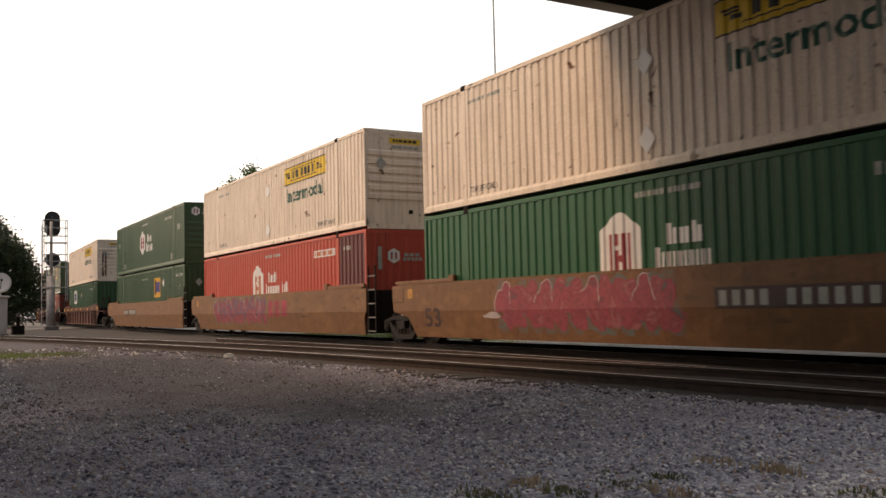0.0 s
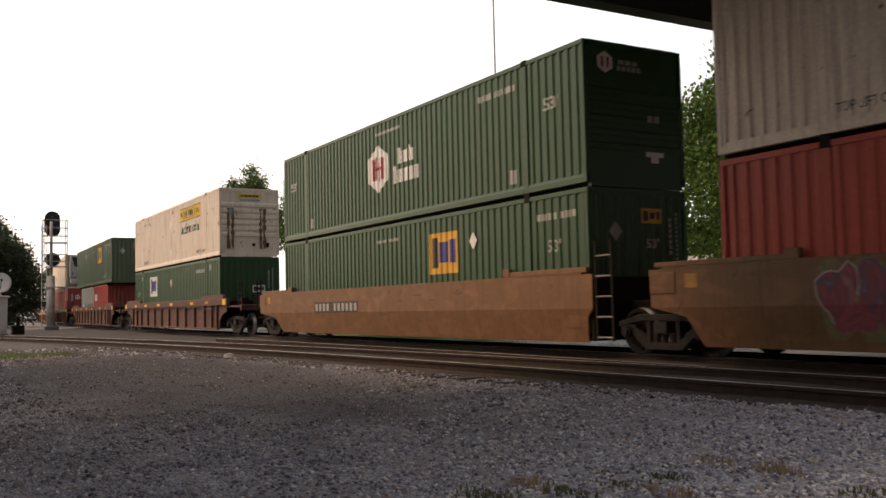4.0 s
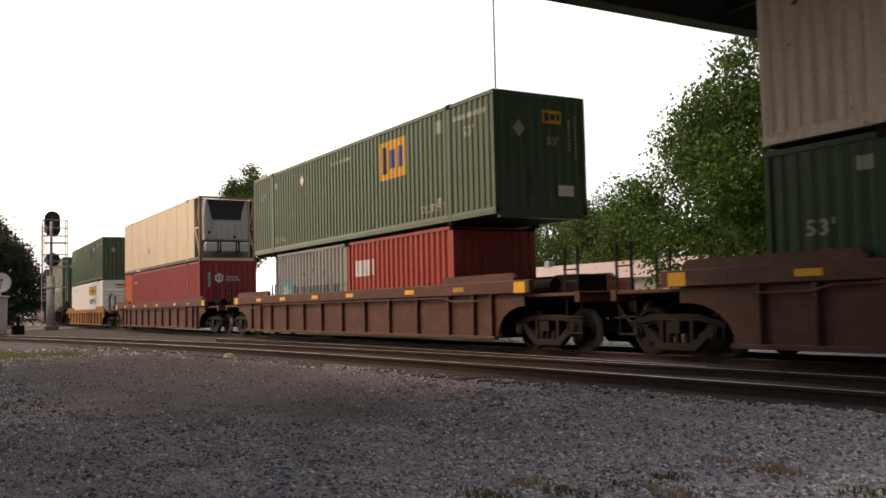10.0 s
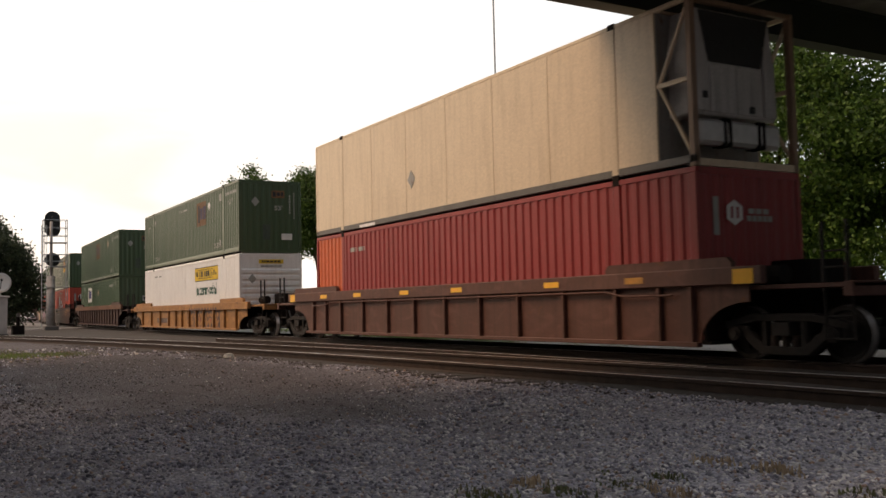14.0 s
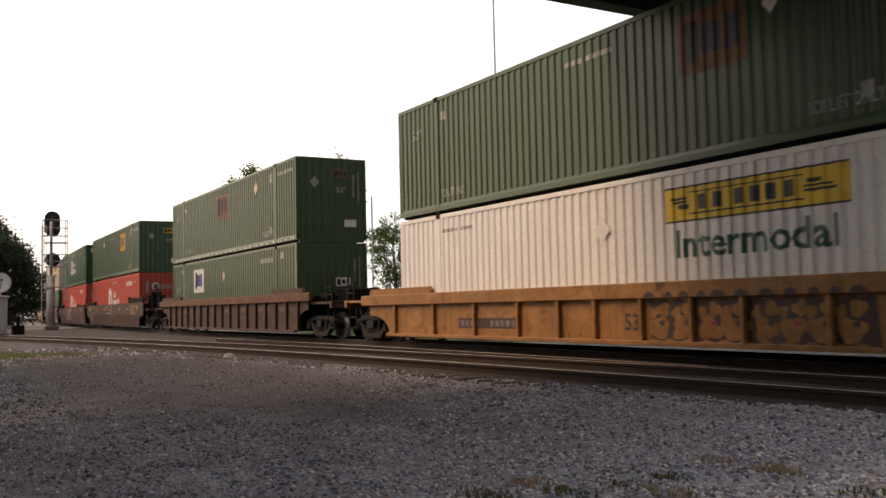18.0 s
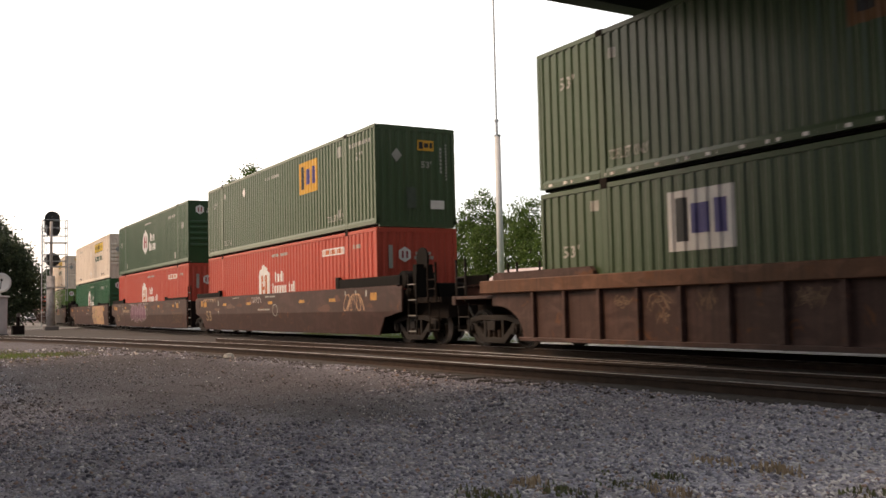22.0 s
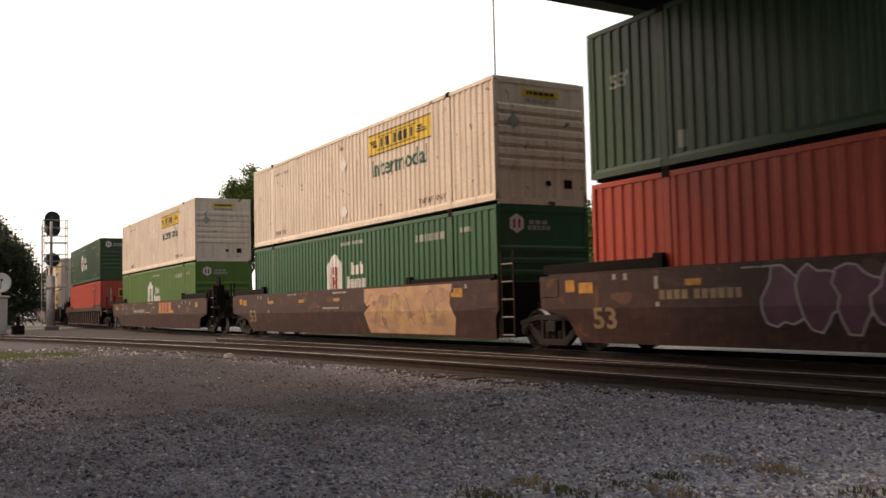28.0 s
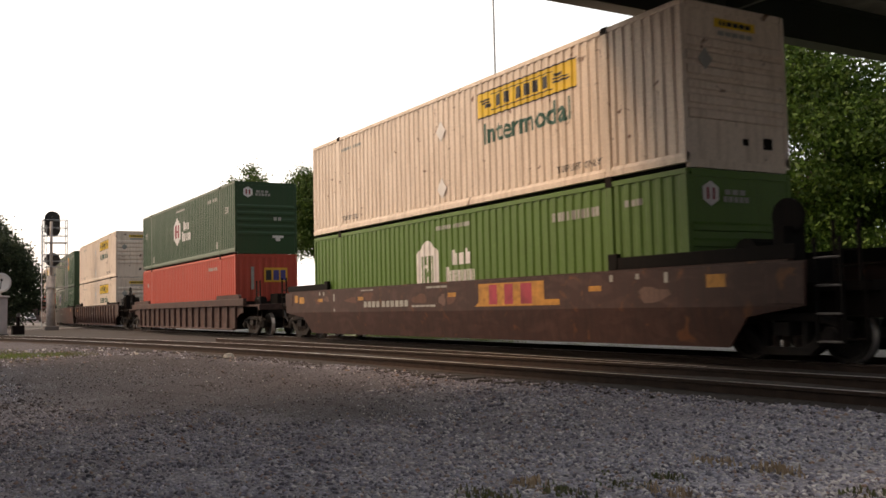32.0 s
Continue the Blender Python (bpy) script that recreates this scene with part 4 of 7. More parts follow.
def short_container(mat, label, length, corner, name_art):
    """A 20-foot, 8 ft 6 in box."""
    root = thing("shipping_container", Matrix.Identity(4), label, "shipping container", "twenty-foot containers")
    h, high = length / 2, 2.591
    cor = corrugation(0.278)
    part("side_panel", wall_panel(cor, -h + 0.12, h - 0.12, 0.14, high - 0.08, -WIDE / 2 + 0.08 + 0.012, 1), mat, root)
    part("side_panel", wall_panel(cor, -h + 0.12, h - 0.12, 0.14, high - 0.08, WIDE / 2 - 0.08 - 0.012, -1), mat, root)
    w = WIDE / 2 - 0.08
    for sx in (-1, 1):
        for sy in (-1, 1):
            part("corner_post", Shape().box(sx * h - (0.12 if sx > 0 else 0), sx * h + (0.12 if sx < 0 else 0), sy * w - (0.12 if sy > 0 else 0), sy * w + (0.12 if sy < 0 else 0), 0.1, high - 0.1), corner, root, bevel=0.01)
            for z in (0, high - 0.11):
                part("corner_casting", Shape().box(sx * h - (0.17 if sx > 0 else 0), sx * h + (0.17 if sx < 0 else 0), sy * (w + 0.004) - (0.15 if sy > 0 else 0), sy * (w + 0.004) + (0.15 if sy < 0 else 0), z, z + 0.11), GRIME, root, bevel=0.012)
    for sy in (-1, 1):
        part("top_rail", Shape().box(-h + 0.17, h - 0.17, sy * w - (0.06 if sy > 0 else 0), sy * w + (0.06 if sy < 0 else 0), high - 0.08, high), corner, root)
        part("bottom_rail", Shape().box(-h + 0.17, h - 0.17, sy * w - (0.06 if sy > 0 else 0), sy * w + (0.06 if sy < 0 else 0), 0.0, 0.14), corner, root)
    part("roof", Shape().box(-h + 0.05, h - 0.05, -w + 0.06, w - 0.06, high - 0.05, high - 0.02), mat, root)
    part("floor", Shape().box(-h + 0.05, h - 0.05, -w + 0.06, w - 0.06, 0.05, 0.14), BLACKISH, root)
    part("front_wall", ribbed_end(w - 0.12, h, high), mat, root)
    part("rear_door", Shape().box(-h + 0.03, -h + 0.06, -w + 0.12, w - 0.12, 0.1, high - 0.1), mat, root)
    for n, polys, m in name_art:
        put(n, art_mesh(n, polys, m, cor, -WIDE / 2 + 0.092, 0.005), root)
    return root


SLATE = paint("slate_grey_rail_paint", (0.12, 0.115, 0.105), (0.06, 0.045, 0.035), 0.5)
UNITW = paint("dirty_white_housing", (0.46, 0.45, 0.44), (0.10, 0.08, 0.06), 0.45)
# rusty brown of the reefer's front frame, with its shade mixed into the colour
FRAMEB = paint("shaded_brown_frame_paint", (0.26, 0.17, 0.115), (0.10, 0.06, 0.04), 0.4)


def reefer(label):
    """A refrigerated 53-foot container: smooth panels, open front frame with the cooling unit in it."""
    root = thing("refrigerated_container", Matrix.Identity(4), label, "refrigerated container")
    body = HALF - 0.86
    # smooth side in long riveted panels with thin battens
    xs = [-HALF + 0.1, -POST, -4.1, -2.05, 0.0, 2.05, 4.1, POST - 0.09]
    for a, b in zip(xs, xs[1:]):
        part("side_panel", Shape().box(a + 0.006, b - 0.006, -1.285, -1.25, 0.2, HIGH - 0.08), REEFER, root, bevel=0.004)
        part("batten", Shape().box(b - 0.02, b + 0.02, -1.292, -1.25, 0.2, HIGH - 0.08), REEFER, root)
    part("side_panel", Shape().box(POST + 0.09, body, -1.285, -1.25, 0.2, HIGH - 0.08), REEFER, root, bevel=0.004)
    part("side_panel", Shape().box(-HALF + 0.1, body, 1.25, 1.285, 0.2, HIGH - 0.08), REEFER, root)
    for x in (-POST, POST):
        for sy in (-1, 1):
            part("stacking_post", Shape().box(x - 0.09, x + 0.09, sy * 1.297 - (0.05 if sy > 0 else 0), sy * 1.297 + (0.05 if sy < 0 else 0), 0, HIGH), REEFER, root, bevel=0.01)
            part("corner_casting", Shape().box(x - 0.1, x + 0.1, sy * 1.302 - (0.15 if sy > 0 else 0), sy * 1.302 + (0.15 if sy < 0 else 0), HIGH - 0.1, HIGH + 0.02), GRIME, root, bevel=0.012)
            part("corner_casting", Shape().box(x - 0.1, x + 0.1, sy * 1.302 - (0.15 if sy > 0 else 0), sy * 1.302 + (0.15 if sy < 0 else 0), -0.01, 0.1), GRIME, root, bevel=0.012)
    for sy in (-1, 1):
        part("top_rail", Shape().box(-HALF, HALF, sy * 1.288 - (0.08 if sy > 0 else 0), sy * 1.288 + (0.08 if sy < 0 else 0), HIGH - 0.08, HIGH), REEFER, root, bevel=0.01)
        part("bottom_rail", Shape().box(-HALF, HALF, sy * 1.29 - (0.08 if sy > 0 else 0), sy * 1.29 + (0.08 if sy < 0 else 0), 0.06, 0.2), SLATE, root, bevel=0.01)
        part("corner_post", Shape().box(-HALF, -HALF + 0.1, sy * 1.29 - (0.1 if sy > 0 else 0), sy * 1.29 + (0.1 if sy < 0 else 0), 0.1, HIGH - 0.05), REEFER, root)
        part("frame_post", Shape().box(HALF - 0.13, HALF, sy * 1.29 - (0.12 if sy > 0 else 0), sy * 1.29 + (0.12 if sy < 0 else 0), 0.0, HIGH), FRAMEB, root, "brown frame post with shade in its colour", bevel=0.012)
        # diagonal braces of the open front frame
        b = [(body + 0.02, sy * 1.24, 1.5), (HALF - 0.1, sy * 1.24, 1.5)]
        part("brace", Shape().box(body, HALF - 0.1, sy * 1.24 - 0.025, sy * 1.24 + 0.025, 1.46, 1.54), REEFER, root)
        part("brace", Shape().tube([(body + 0.05, sy * 1.24, 1.52), (HALF - 0.08, sy * 1.24, HIGH - 0.1)], 0.035, 6), REEFER, root)
        part("brace", Shape().tube([(body + 0.05, sy * 1.24, 1.48), (HALF - 0.08, sy * 1.24, 0.2)], 0.035, 6), REEFER, root)
    part("roof", Shape().box(-HALF, body, -1.21, 1.21, HIGH - 0.05, HIGH - 0.01), REEFER, root)
    part("frame_header", Shape().box(HALF - 0.1, HALF - 0.01, -1.17, 1.17, HIGH - 0.09, HIGH - 0.01), FRAMEB, root)
    part("frame_sill", Shape().box(HALF - 0.1, HALF - 0.01, -1.17, 1.17, 0.02, 0.14), REEFER, root)
    part("front_wall", Shape().box(body - 0.06, body, -1.24, 1.24, 0.1, HIGH - 0.08), GREYBOX, root, "dim grey bulkhead")
    part("rear_door", Shape().box(-HALF + 0.01, -HALF + 0.06, -1.2, 1.2, 0.1, HIGH - 0.1), REEFER, root)
    part("floor", Shape().box(-HALF, body, -1.2, 1.2, 0.04, 0.16), BLACKISH, root)
    # cooling unit
    f = body + 0.62
    unit = part("cooling_unit", Shape().prism([(-1.02, 0.95), (1.02, 0.95), (1.02, 2.1), (0.92, 2.80), (-0.92, 2.80), (-1.02, 2.1)], body + 0.002, f, "x"), UNITW, root, "dirty white cooling unit housing", bevel=0.03)
    part("grille", Shape().prism([(-0.64, 1.88), (0.64, 1.88), (0.86, 2.76), (-0.86, 2.76)], f + 0.002, f + 0.03, "x"), BLACK_PLASTIC, unit, "black air grille")
    for yy in (-0.84, 0.84):
        part("side_fairing", Shape().prism([(yy - 0.15, 1.0), (yy + 0.15, 1.0), (yy + 0.13, 2.0), (yy - 0.13, 2.3)], f + 0.002, f + 0.05, "x"), UNITW, unit, bevel=0.01)
    for yy in (-0.33, 0.33):
        part("service_door", Shape().box(f + 0.002, f + 0.025, yy - 0.31, yy + 0.31, 1.0, 1.82), UNITW, unit, bevel=0.01)
    for yy, zz in ((-0.80, 1.28), (0.36, 1.10)):
        part("latch", Shape().box(f + 0.04, f + 0.06, yy - 0.06, yy + 0.06, zz - 0.06, zz + 0.06), BLACK_PLASTIC, unit)
    tank = part("fuel_tank", Shape().box(f - 0.15, f + 0.12, -1.0, 1.0, 0.42, 0.86), ALU, root, "aluminium fuel tank", bevel=0.06)
    for yy in (-0.42, -0.30, 0.42, 0.54):
        part("strap", Shape().box(f - 0.16, f + 0.135, yy - 0.03, yy + 0.03, 0.40, 0.88), BLACKISH, tank)
    part("placard_holder", Shape().prism([(-1.75 + a, 1.05 + b) for a, b in ((-0.2, 0), (0, -0.24), (0.2, 0), (0, 0.24))], -1.298, -1.286, "y"), GREYBOX, root)
    part("reflective_tape", Shape().box(-4.9, -3.9, -1.297, -1.2905, 0.06, 0.14), LOGO_WHITE, root)
    return root


# ---------------------------------------------------------------- well cars
WHEEL_R = 0.42


def side_frame_shape(sy):
    """A cast side frame: top member, tension member, columns and pedestal jaws."""
    y0, y1 = sy * 1.0 - 0.07, sy * 1.0 + 0.07
    s = Shape().prism([(-1.14, 0.50), (-1.14, 0.60), (-0.56, 0.73), (0.56, 0.73), (1.14, 0.60), (1.14, 0.50), (0.52, 0.61), (-0.52, 0.61)], y0, y1)
    s.prism([(-1.0, 0.54), (-0.78, 0.55), (-0.34, 0.23), (0.34, 0.23), (0.78, 0.55), (1.0, 0.54), (0.44, 0.10), (-0.44, 0.10)], y0 + 0.004, y1 - 0.004)
    for x in (-0.36, 0.36):
        s.box(x - 0.05, x + 0.05, y0 + 0.01, y1 - 0.01, 0.2, 0.64)
    for x in (-1.06, -0.73, 0.73, 1.06):
        s.box(x - 0.04, x + 0.04, y0 + 0.012, y1 - 0.012, 0.34, 0.54)
    return s


def truck(parent, x):
    """A two-axle truck; its wheelsets turn."""
    t = put("truck", shared(("truck_bolster",), lambda: Shape().box(-0.16, 0.16, -1.13, 1.13, 0.40, 0.60).box(-0.30, 0.30, -0.30, 0.30, 0.55, 0.66), CASTING), parent, pose(x, 0, -SINK))
    for sy in (-1, 1):
        put("side_frame", shared(("side_frame", sy), lambda: side_frame_shape(sy), CASTING, bevel=0.012), t)
        for k in (-0.20, 0.0, 0.20):
            put("spring", shared(("spring", sy), lambda: spring_shape(sy), RUSTSPRING), t, pose(k, 0, 0))
        for sx in (-0.89, 0.89):
            put("bearing_cap", shared(("bearing_cap", sy), lambda: Shape().cyl((0, sy * 0.99, 0.42), (0, sy * 1.13, 0.42), 0.115, 14).cyl((0, sy * 1.13, 0.42), (0, sy * 1.16, 0.42), 0.07, 10), CASTING), t, pose(sx, 0, 0))
    out = []
    for sx in (-0.89, 0.89):
        w = put("wheelset", wheel_mesh(), t, pose(sx, 0, WHEEL_R))
        out.append(w)
    return out


def spring_shape(sy):
    """One coil spring, its five turns standing proud of the gaps between them."""
    profile = [(0.23, 0.062)]
    for i in range(5):
        z = 0.235 + 0.034 * i
        profile += [(z, 0.062), (z + 0.004, 0.075), (z + 0.018, 0.075), (z + 0.022, 0.062)]
    profile.append((0.40, 0.062))
    n, k = 9, len(profile)
    vs = [(r * math.cos(2 * math.pi * i / n), sy + r * math.sin(2 * math.pi * i / n), z) for z, r in profile for i in range(n)]
    fs = [(j * n + i, j * n + (i + 1) % n, (j + 1) * n + (i + 1) % n, (j + 1) * n + i) for j in range(k - 1) for i in range(n)]
    return Shape().add(vs, fs + [tuple(range(n - 1, -1, -1)), tuple(range((k - 1) * n, k * n))])


def wheel_mesh():
    """The wheelset with its tread polished bright."""
    if "wheelset" not in CACHE:
        me = wheelset_shape().mesh("wheelset", WHEELM)
        me.materials.append(RAILTOP)
        for p in me.polygons:
            r = [math.hypot(me.vertices[i].co.x, me.vertices[i].co.z) for i in p.vertices]
            if min(r) > 0.40 and max(r) < WHEEL_R + 0.006:
                p.material_index = 1
        CACHE["wheelset"] = me
    return CACHE["wheelset"]


def wheelset_shape():
    s = Shape().cyl((0, -0.98, 0), (0, 0.98, 0), 0.085, 10)
    for sy in (-1, 1):
        y0 = sy * 0.735
        s.lathe([(y0 - sy * 0.05, 0.0), (y0 - sy * 0.05, 0.10), (y0 + sy * 0.0, 0.14), (y0 + sy * 0.02, 0.33), (y0 + sy * 0.06, 0.355), (y0 + sy * 0.06, WHEEL_R), (y0 - sy * 0.065, WHEEL_R + 0.004), (y0 - sy * 0.07, WHEEL_R + 0.028), (y0 - sy * 0.10, WHEEL_R + 0.015), (y0 - sy * 0.10, 0.34), (y0 - sy * 0.06, 0.10), (y0 - sy * 0.05, 0.0)], (0, 0, 0), 28)
        # stains and holes in the web make the turn visible
        for a in range(5):
            c, n = math.cos(a * 1.2566), math.sin(a * 1.2566)
            s.cyl((0.24 * c, y0 - sy * 0.02, 0.24 * n), (0.24 * c, y0 + sy * 0.035, 0.24 * n), 0.045, 8)
    return s


def ladder(parent, mat, x, y, z0, z1, w=0.42, n=4):
    """Dark stiles and scuffed pale rungs."""
    s = Shape()
    for a in (x - w / 2, x + w / 2):
        s.box(a - 0.03, a + 0.03, y - 0.012, y + 0.012, z0, z1)
    lad = part("ladder", s, mat, parent, "steel ladder with scuffed rungs")
    for i in range(n):
        z = z0 + 0.06 + (z1 - z0 - 0.35) * i / (n - 1)
        put("rung", shared(("rung", w), lambda: Shape().cyl((-w / 2, 0, 0), (w / 2, 0, 0), 0.018, 6), SCUFFED), lad, pose(x, y, z))
    return lad


def end_deck(car, mat, x0, x1, style):
    """The platform over a truck with its coupler, ladder, rails and brake gear."""
    d = 1 if x1 > x0 else -1
    if style == "ribbed":
        put("end_platform", shared(("end_platform", round(x0, 2), round(x1, 2)), lambda: Shape().box(min(x0, x1), max(x0, x1), -1.27, 1.27, 1.03, 1.10), mat, bevel=0.01), car)
        put("end_sill", shared(("end_sill_beam", round(x1, 2)), lambda: Shape().box(min(x1, x1 - d * 0.16), max(x1, x1 - d * 0.16), -1.30, 1.30, 0.90, 1.115), mat, bevel=0.012), car)
        put("draft_sill", shared(("draft_sill", round(x0, 2), round(x1, 2)), lambda: Shape().box(min(x0, x1), max(x0, x1), -0.42, 0.42, 0.60, 1.025), GRIME), car)
    else:
        put("end_platform", shared(("end_platform", round(x0, 2), round(x1, 2)), lambda: Shape().box(min(x0, x1), max(x0, x1), -1.15, 1.15, 0.98, 1.12).box(min(x0, x1), max(x0, x1), -0.95, 0.95, 0.60, 1.0), GRIME), car)
    xe = x1
    put("coupler", shared(("coupler", round(x1, 2)), lambda: Shape().box(min(xe, xe + d * 0.62), max(xe, xe + d * 0.62), -0.11, 0.11, 0.66, 0.92).box(xe + d * 0.45 - 0.14, xe + d * 0.45 + 0.14, -0.19, 0.19, 0.60, 0.98), GRIME, bevel=0.03), car)
    for yy in (-0.9, 0.9):
        s = Shape()
        for a in (x1 - d * 0.12, x1 - d * 0.52):
            s.cyl((a, yy * 1.36, 0.98), (a, yy * 1.36, 1.98), 0.030, 6)
        for z in (1.32, 1.55):
            s.cyl((x1 - d * 0.12, yy * 1.36, z), (x1 - d * 0.52, yy * 1.36, z), 0.016, 6)
        part("hand_rail", s, CASTING if style == "ribbed" else mat, car, "upright steel hand rail")
        s = Shape()
        for z in (0.30, 0.62):
            s.cyl((x1 - d * 0.1, yy * 1.3, z), (x1 - d * 0.55, yy * 1.3, z), 0.018, 6)
        for a in (x1 - d * 0.1, x1 - d * 0.55):
            s.cyl((a, yy * 1.3, 0.28), (a, yy * 1.3, 1.0), 0.018, 6)
        part("step", s, CASTING if style == "ribbed" else mat, car, "bent steel step")
    put("brake_cylinder", shared(("brake_cylinder", round(x0, 2), d), lambda: Shape().cyl((x0 + d * 0.35, -0.55, 1.28), (x0 + d * 0.95, -0.55, 1.28), 0.15, 12), BLACKISH), car)
    put("valve_box", shared(("valve_box", round(x0, 2), d), lambda: Shape().box(min(x0 + d * 0.2, x0 + d * 1.0), max(x0 + d * 0.2, x0 + d * 1.0), 0.0, 0.85, 1.125, 1.52), BLACKISH, bevel=0.02), car)
    put("air_hose", shared(("air_hose", round(x1, 2), d), lambda: Shape().tube([(x1, -0.35, 0.85), (x1 + d * 0.2, -0.36, 0.62), (x1 + d * 0.42, -0.34, 0.45), (x1 + d * 0.62, -0.28, 0.42)], 0.03, 7), RUBBER), car)
    return car


def well_car_ribbed(label, mat, chord_mat, half, off, ribs, chord_top, refl, rear_end=True):
    """A single well car with side posts: top chord, web, posts and bottom flange on either side."""
    car = thing("well_car", Matrix.Identity(4), label, "well car", "intermodal well cars")
    zt, zb = chord_top - RAIL_Z, 0.125
    x0, x1 = off - half, off + half
    for sy in (-1, 1):
        y = sy * 1.44
        key = (round(half, 2), round(off, 2), sy, round(zt, 2))
        lo, hi = min(y, y - sy * 0.135), max(y, y - sy * 0.135)
        put("top_chord", shared(("top_chord", key), lambda: Shape().box(x0, x1, lo, hi, zt - 0.28, zt), chord_mat, bevel=0.015), car)
        # the web is cut out in an arch over either truck
        tall = zt - 0.55 - zb - 0.08
        arch = [(1.0 * math.sin(k * math.pi / 14), tall * (1 - math.cos(k * math.pi / 14))) for k in range(8)]
        web = [(x0 + 0.35, zt - 0.28), (x0 + 0.35, zt - 0.55)] + [(x0 + 1.5 - 1.0 + a, zt - 0.55 - b) for a, b in arch] + [(x1 - 1.35 + 1.0 - a, zt - 0.55 - b) for a, b in reversed(arch)] + [(x1 - 0.33, zt - 0.55), (x1 - 0.33, zt - 0.28)]
        put("side_web", shared(("side_web", key), lambda: Shape().prism(web, y - sy * 0.125, y - sy * 0.105), mat), car)
        put("bottom_flange", shared(("bottom_flange", key), lambda: Shape().box(x0 + 1.5, x1 - 1.35, lo, hi, zb, zb + 0.08), mat, bevel=0.01), car)
        for g0, g1 in ((x0 + 0.5, x0 + 3.9), (x1 - 3.6, x1 - 0.6)):
            put("container_guide", shared(("container_guide", key, round(g0, 2)), lambda: Shape().prism([(g0, zt), (g1, zt), (g1, zt + 0.07), (g1 - 0.1, zt + 0.16), (g0 + 0.1, zt + 0.16), (g0, zt + 0.07)], y - sy * 0.135, y - sy * 0.03), mat), car)
        for x in ribs:
            put("side_post", shared(("side_post", sy, round(zt, 2)), lambda: Shape().box(-0.045, 0.045, min(y - sy * 0.015, y - sy * 0.11), max(y - sy * 0.015, y - sy * 0.11), zb + 0.08, zt - 0.28), mat, bevel=0.01), car, pose(x, 0, 0))
    if refl:
        for k, xr in enumerate([x1 - 0.35, x1 - 2.8, x1 - 5.2, 1.0 + off, -1.6 + off, x0 + 5.4, x0 + 3.0, x0 + 0.4]):
            big = k in (0, 7)
            m = REFL if k in (0, 2, 3, 5, 6, 7, 4) else REFL_OLD
            put("reflector", shared(("reflector", big, round(zt, 2)), lambda: Shape().box(-0.2 if big else -0.24, 0.2 if big else 0.24, -1.447, -1.439, zt - (0.27 if big else 0.20), zt - (0.04 if big else 0.09)), m), car, pose(xr, 0, 0))
        part("brake_pipe", Shape().tube([(x1 - 1.9, -1.42, zt - 0.42), (x1 - 3.1, -1.42, zt - 0.42), (x1 - 3.6, -1.42, zt - 0.33), (x0 + 3.4, -1.42, zt - 0.33), (x0 + 3.0, -1.42, zt - 0.42), (x0 + 2.0, -1.42, zt - 0.42)], 0.02, 6), mat, car, "thin steel brake pipe")
    put("well_floor", shared(("well_floor", round(off, 2)), lambda: Shape().box(-0.30, 0.30, -1.32, 1.32, 0.165, 0.215).box(-8.3, -7.4, -1.32, 1.32, 0.165, 0.215).box(7.4, 8.3, -1.32, 1.32, 0.165, 0.215).box(-8.3, 8.3, -0.2, 0.2, 0.175, 0.214), BLACKISH), car)
    for sx in (-1, 1):
        xa = off + sx * (half - 1.6)
        xb = off + sx * (half - 0.3)
        xk = sx * 8.16
        put("end_bulkhead", shared(("end_bulkhead", sx, round(zt, 2)), lambda: Shape().box(xk - 0.03, xk + 0.03, -1.31, 1.31, 0.19, zt - 0.10), GRIME), car)
        end_deck(car, mat, sx * 8.22, off + sx * (half + 1.45), "ribbed")
    sets = truck(car, off + half + 0.2 - 0.15) + truck(car, off - half - 0.2 + 0.15)
    return car, sets


def side_y(z, sy=-1):
    """How far the smooth side stands out at a height over the rail."""
    crease = 0.78
    return sy * (1.43 if z >= crease else 1.43 - 0.075 * (crease - z) / 0.54)


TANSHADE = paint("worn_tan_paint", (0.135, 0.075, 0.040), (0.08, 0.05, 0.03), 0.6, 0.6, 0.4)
PEEL = paint("peeled_brown_paint", (0.125, 0.065, 0.050), (0.08, 0.045, 0.03), 0.7, 0.7, 0.5)
PEEL_GREY = paint("chalky_brown_paint", (0.15, 0.095, 0.078), (0.08, 0.05, 0.04), 0.7, 0.7, 0.2)


def web_scrawl(car, seed, spots, z, mats, big=1.0):
    """Dense chalky scribbles on the recessed web of a car with side posts."""
    rng = random.Random(seed)
    for x in spots:
        w, h, fx, fz, ph = rng.uniform(0.16, 0.30) * big, rng.uniform(0.12, 0.22) * big, rng.uniform(1.2, 2.1), rng.uniform(0.7, 1.6), rng.uniform(0, 6)
        n = rng.randrange(26, 46)
        pts = [(x - w + 2 * w * i / n + 0.35 * w * math.sin(fx * i + ph), z + h * math.sin(fz * i + 2 * ph) * (0.55 + 0.45 * math.cos(0.31 * i))) for i in range(n)]
        s = Shape()
        quads = stroke(pts, rng.uniform(0.012, 0.026) * big)
        s.v = [(a, -1.338, b) for q in quads for a, b in (q[3], q[0])] + [(a, -1.338, b) for a, b in (quads[-1][2], quads[-1][1])]
        s.f = [(2 * i + 1, 2 * i + 3, 2 * i + 2, 2 * i) for i in range(len(quads))]
        part("scrawl", s, rng.choice(mats), car, "faded chalky scrawl")


def web_text(w, x0, x1, z0, z1, mat):
    me = text_polys(w, x0, x1, z0, z1, mat, None, 0, 0, 0.02)
    for v in me.vertices:
        v.co.y = -1.339
    return me


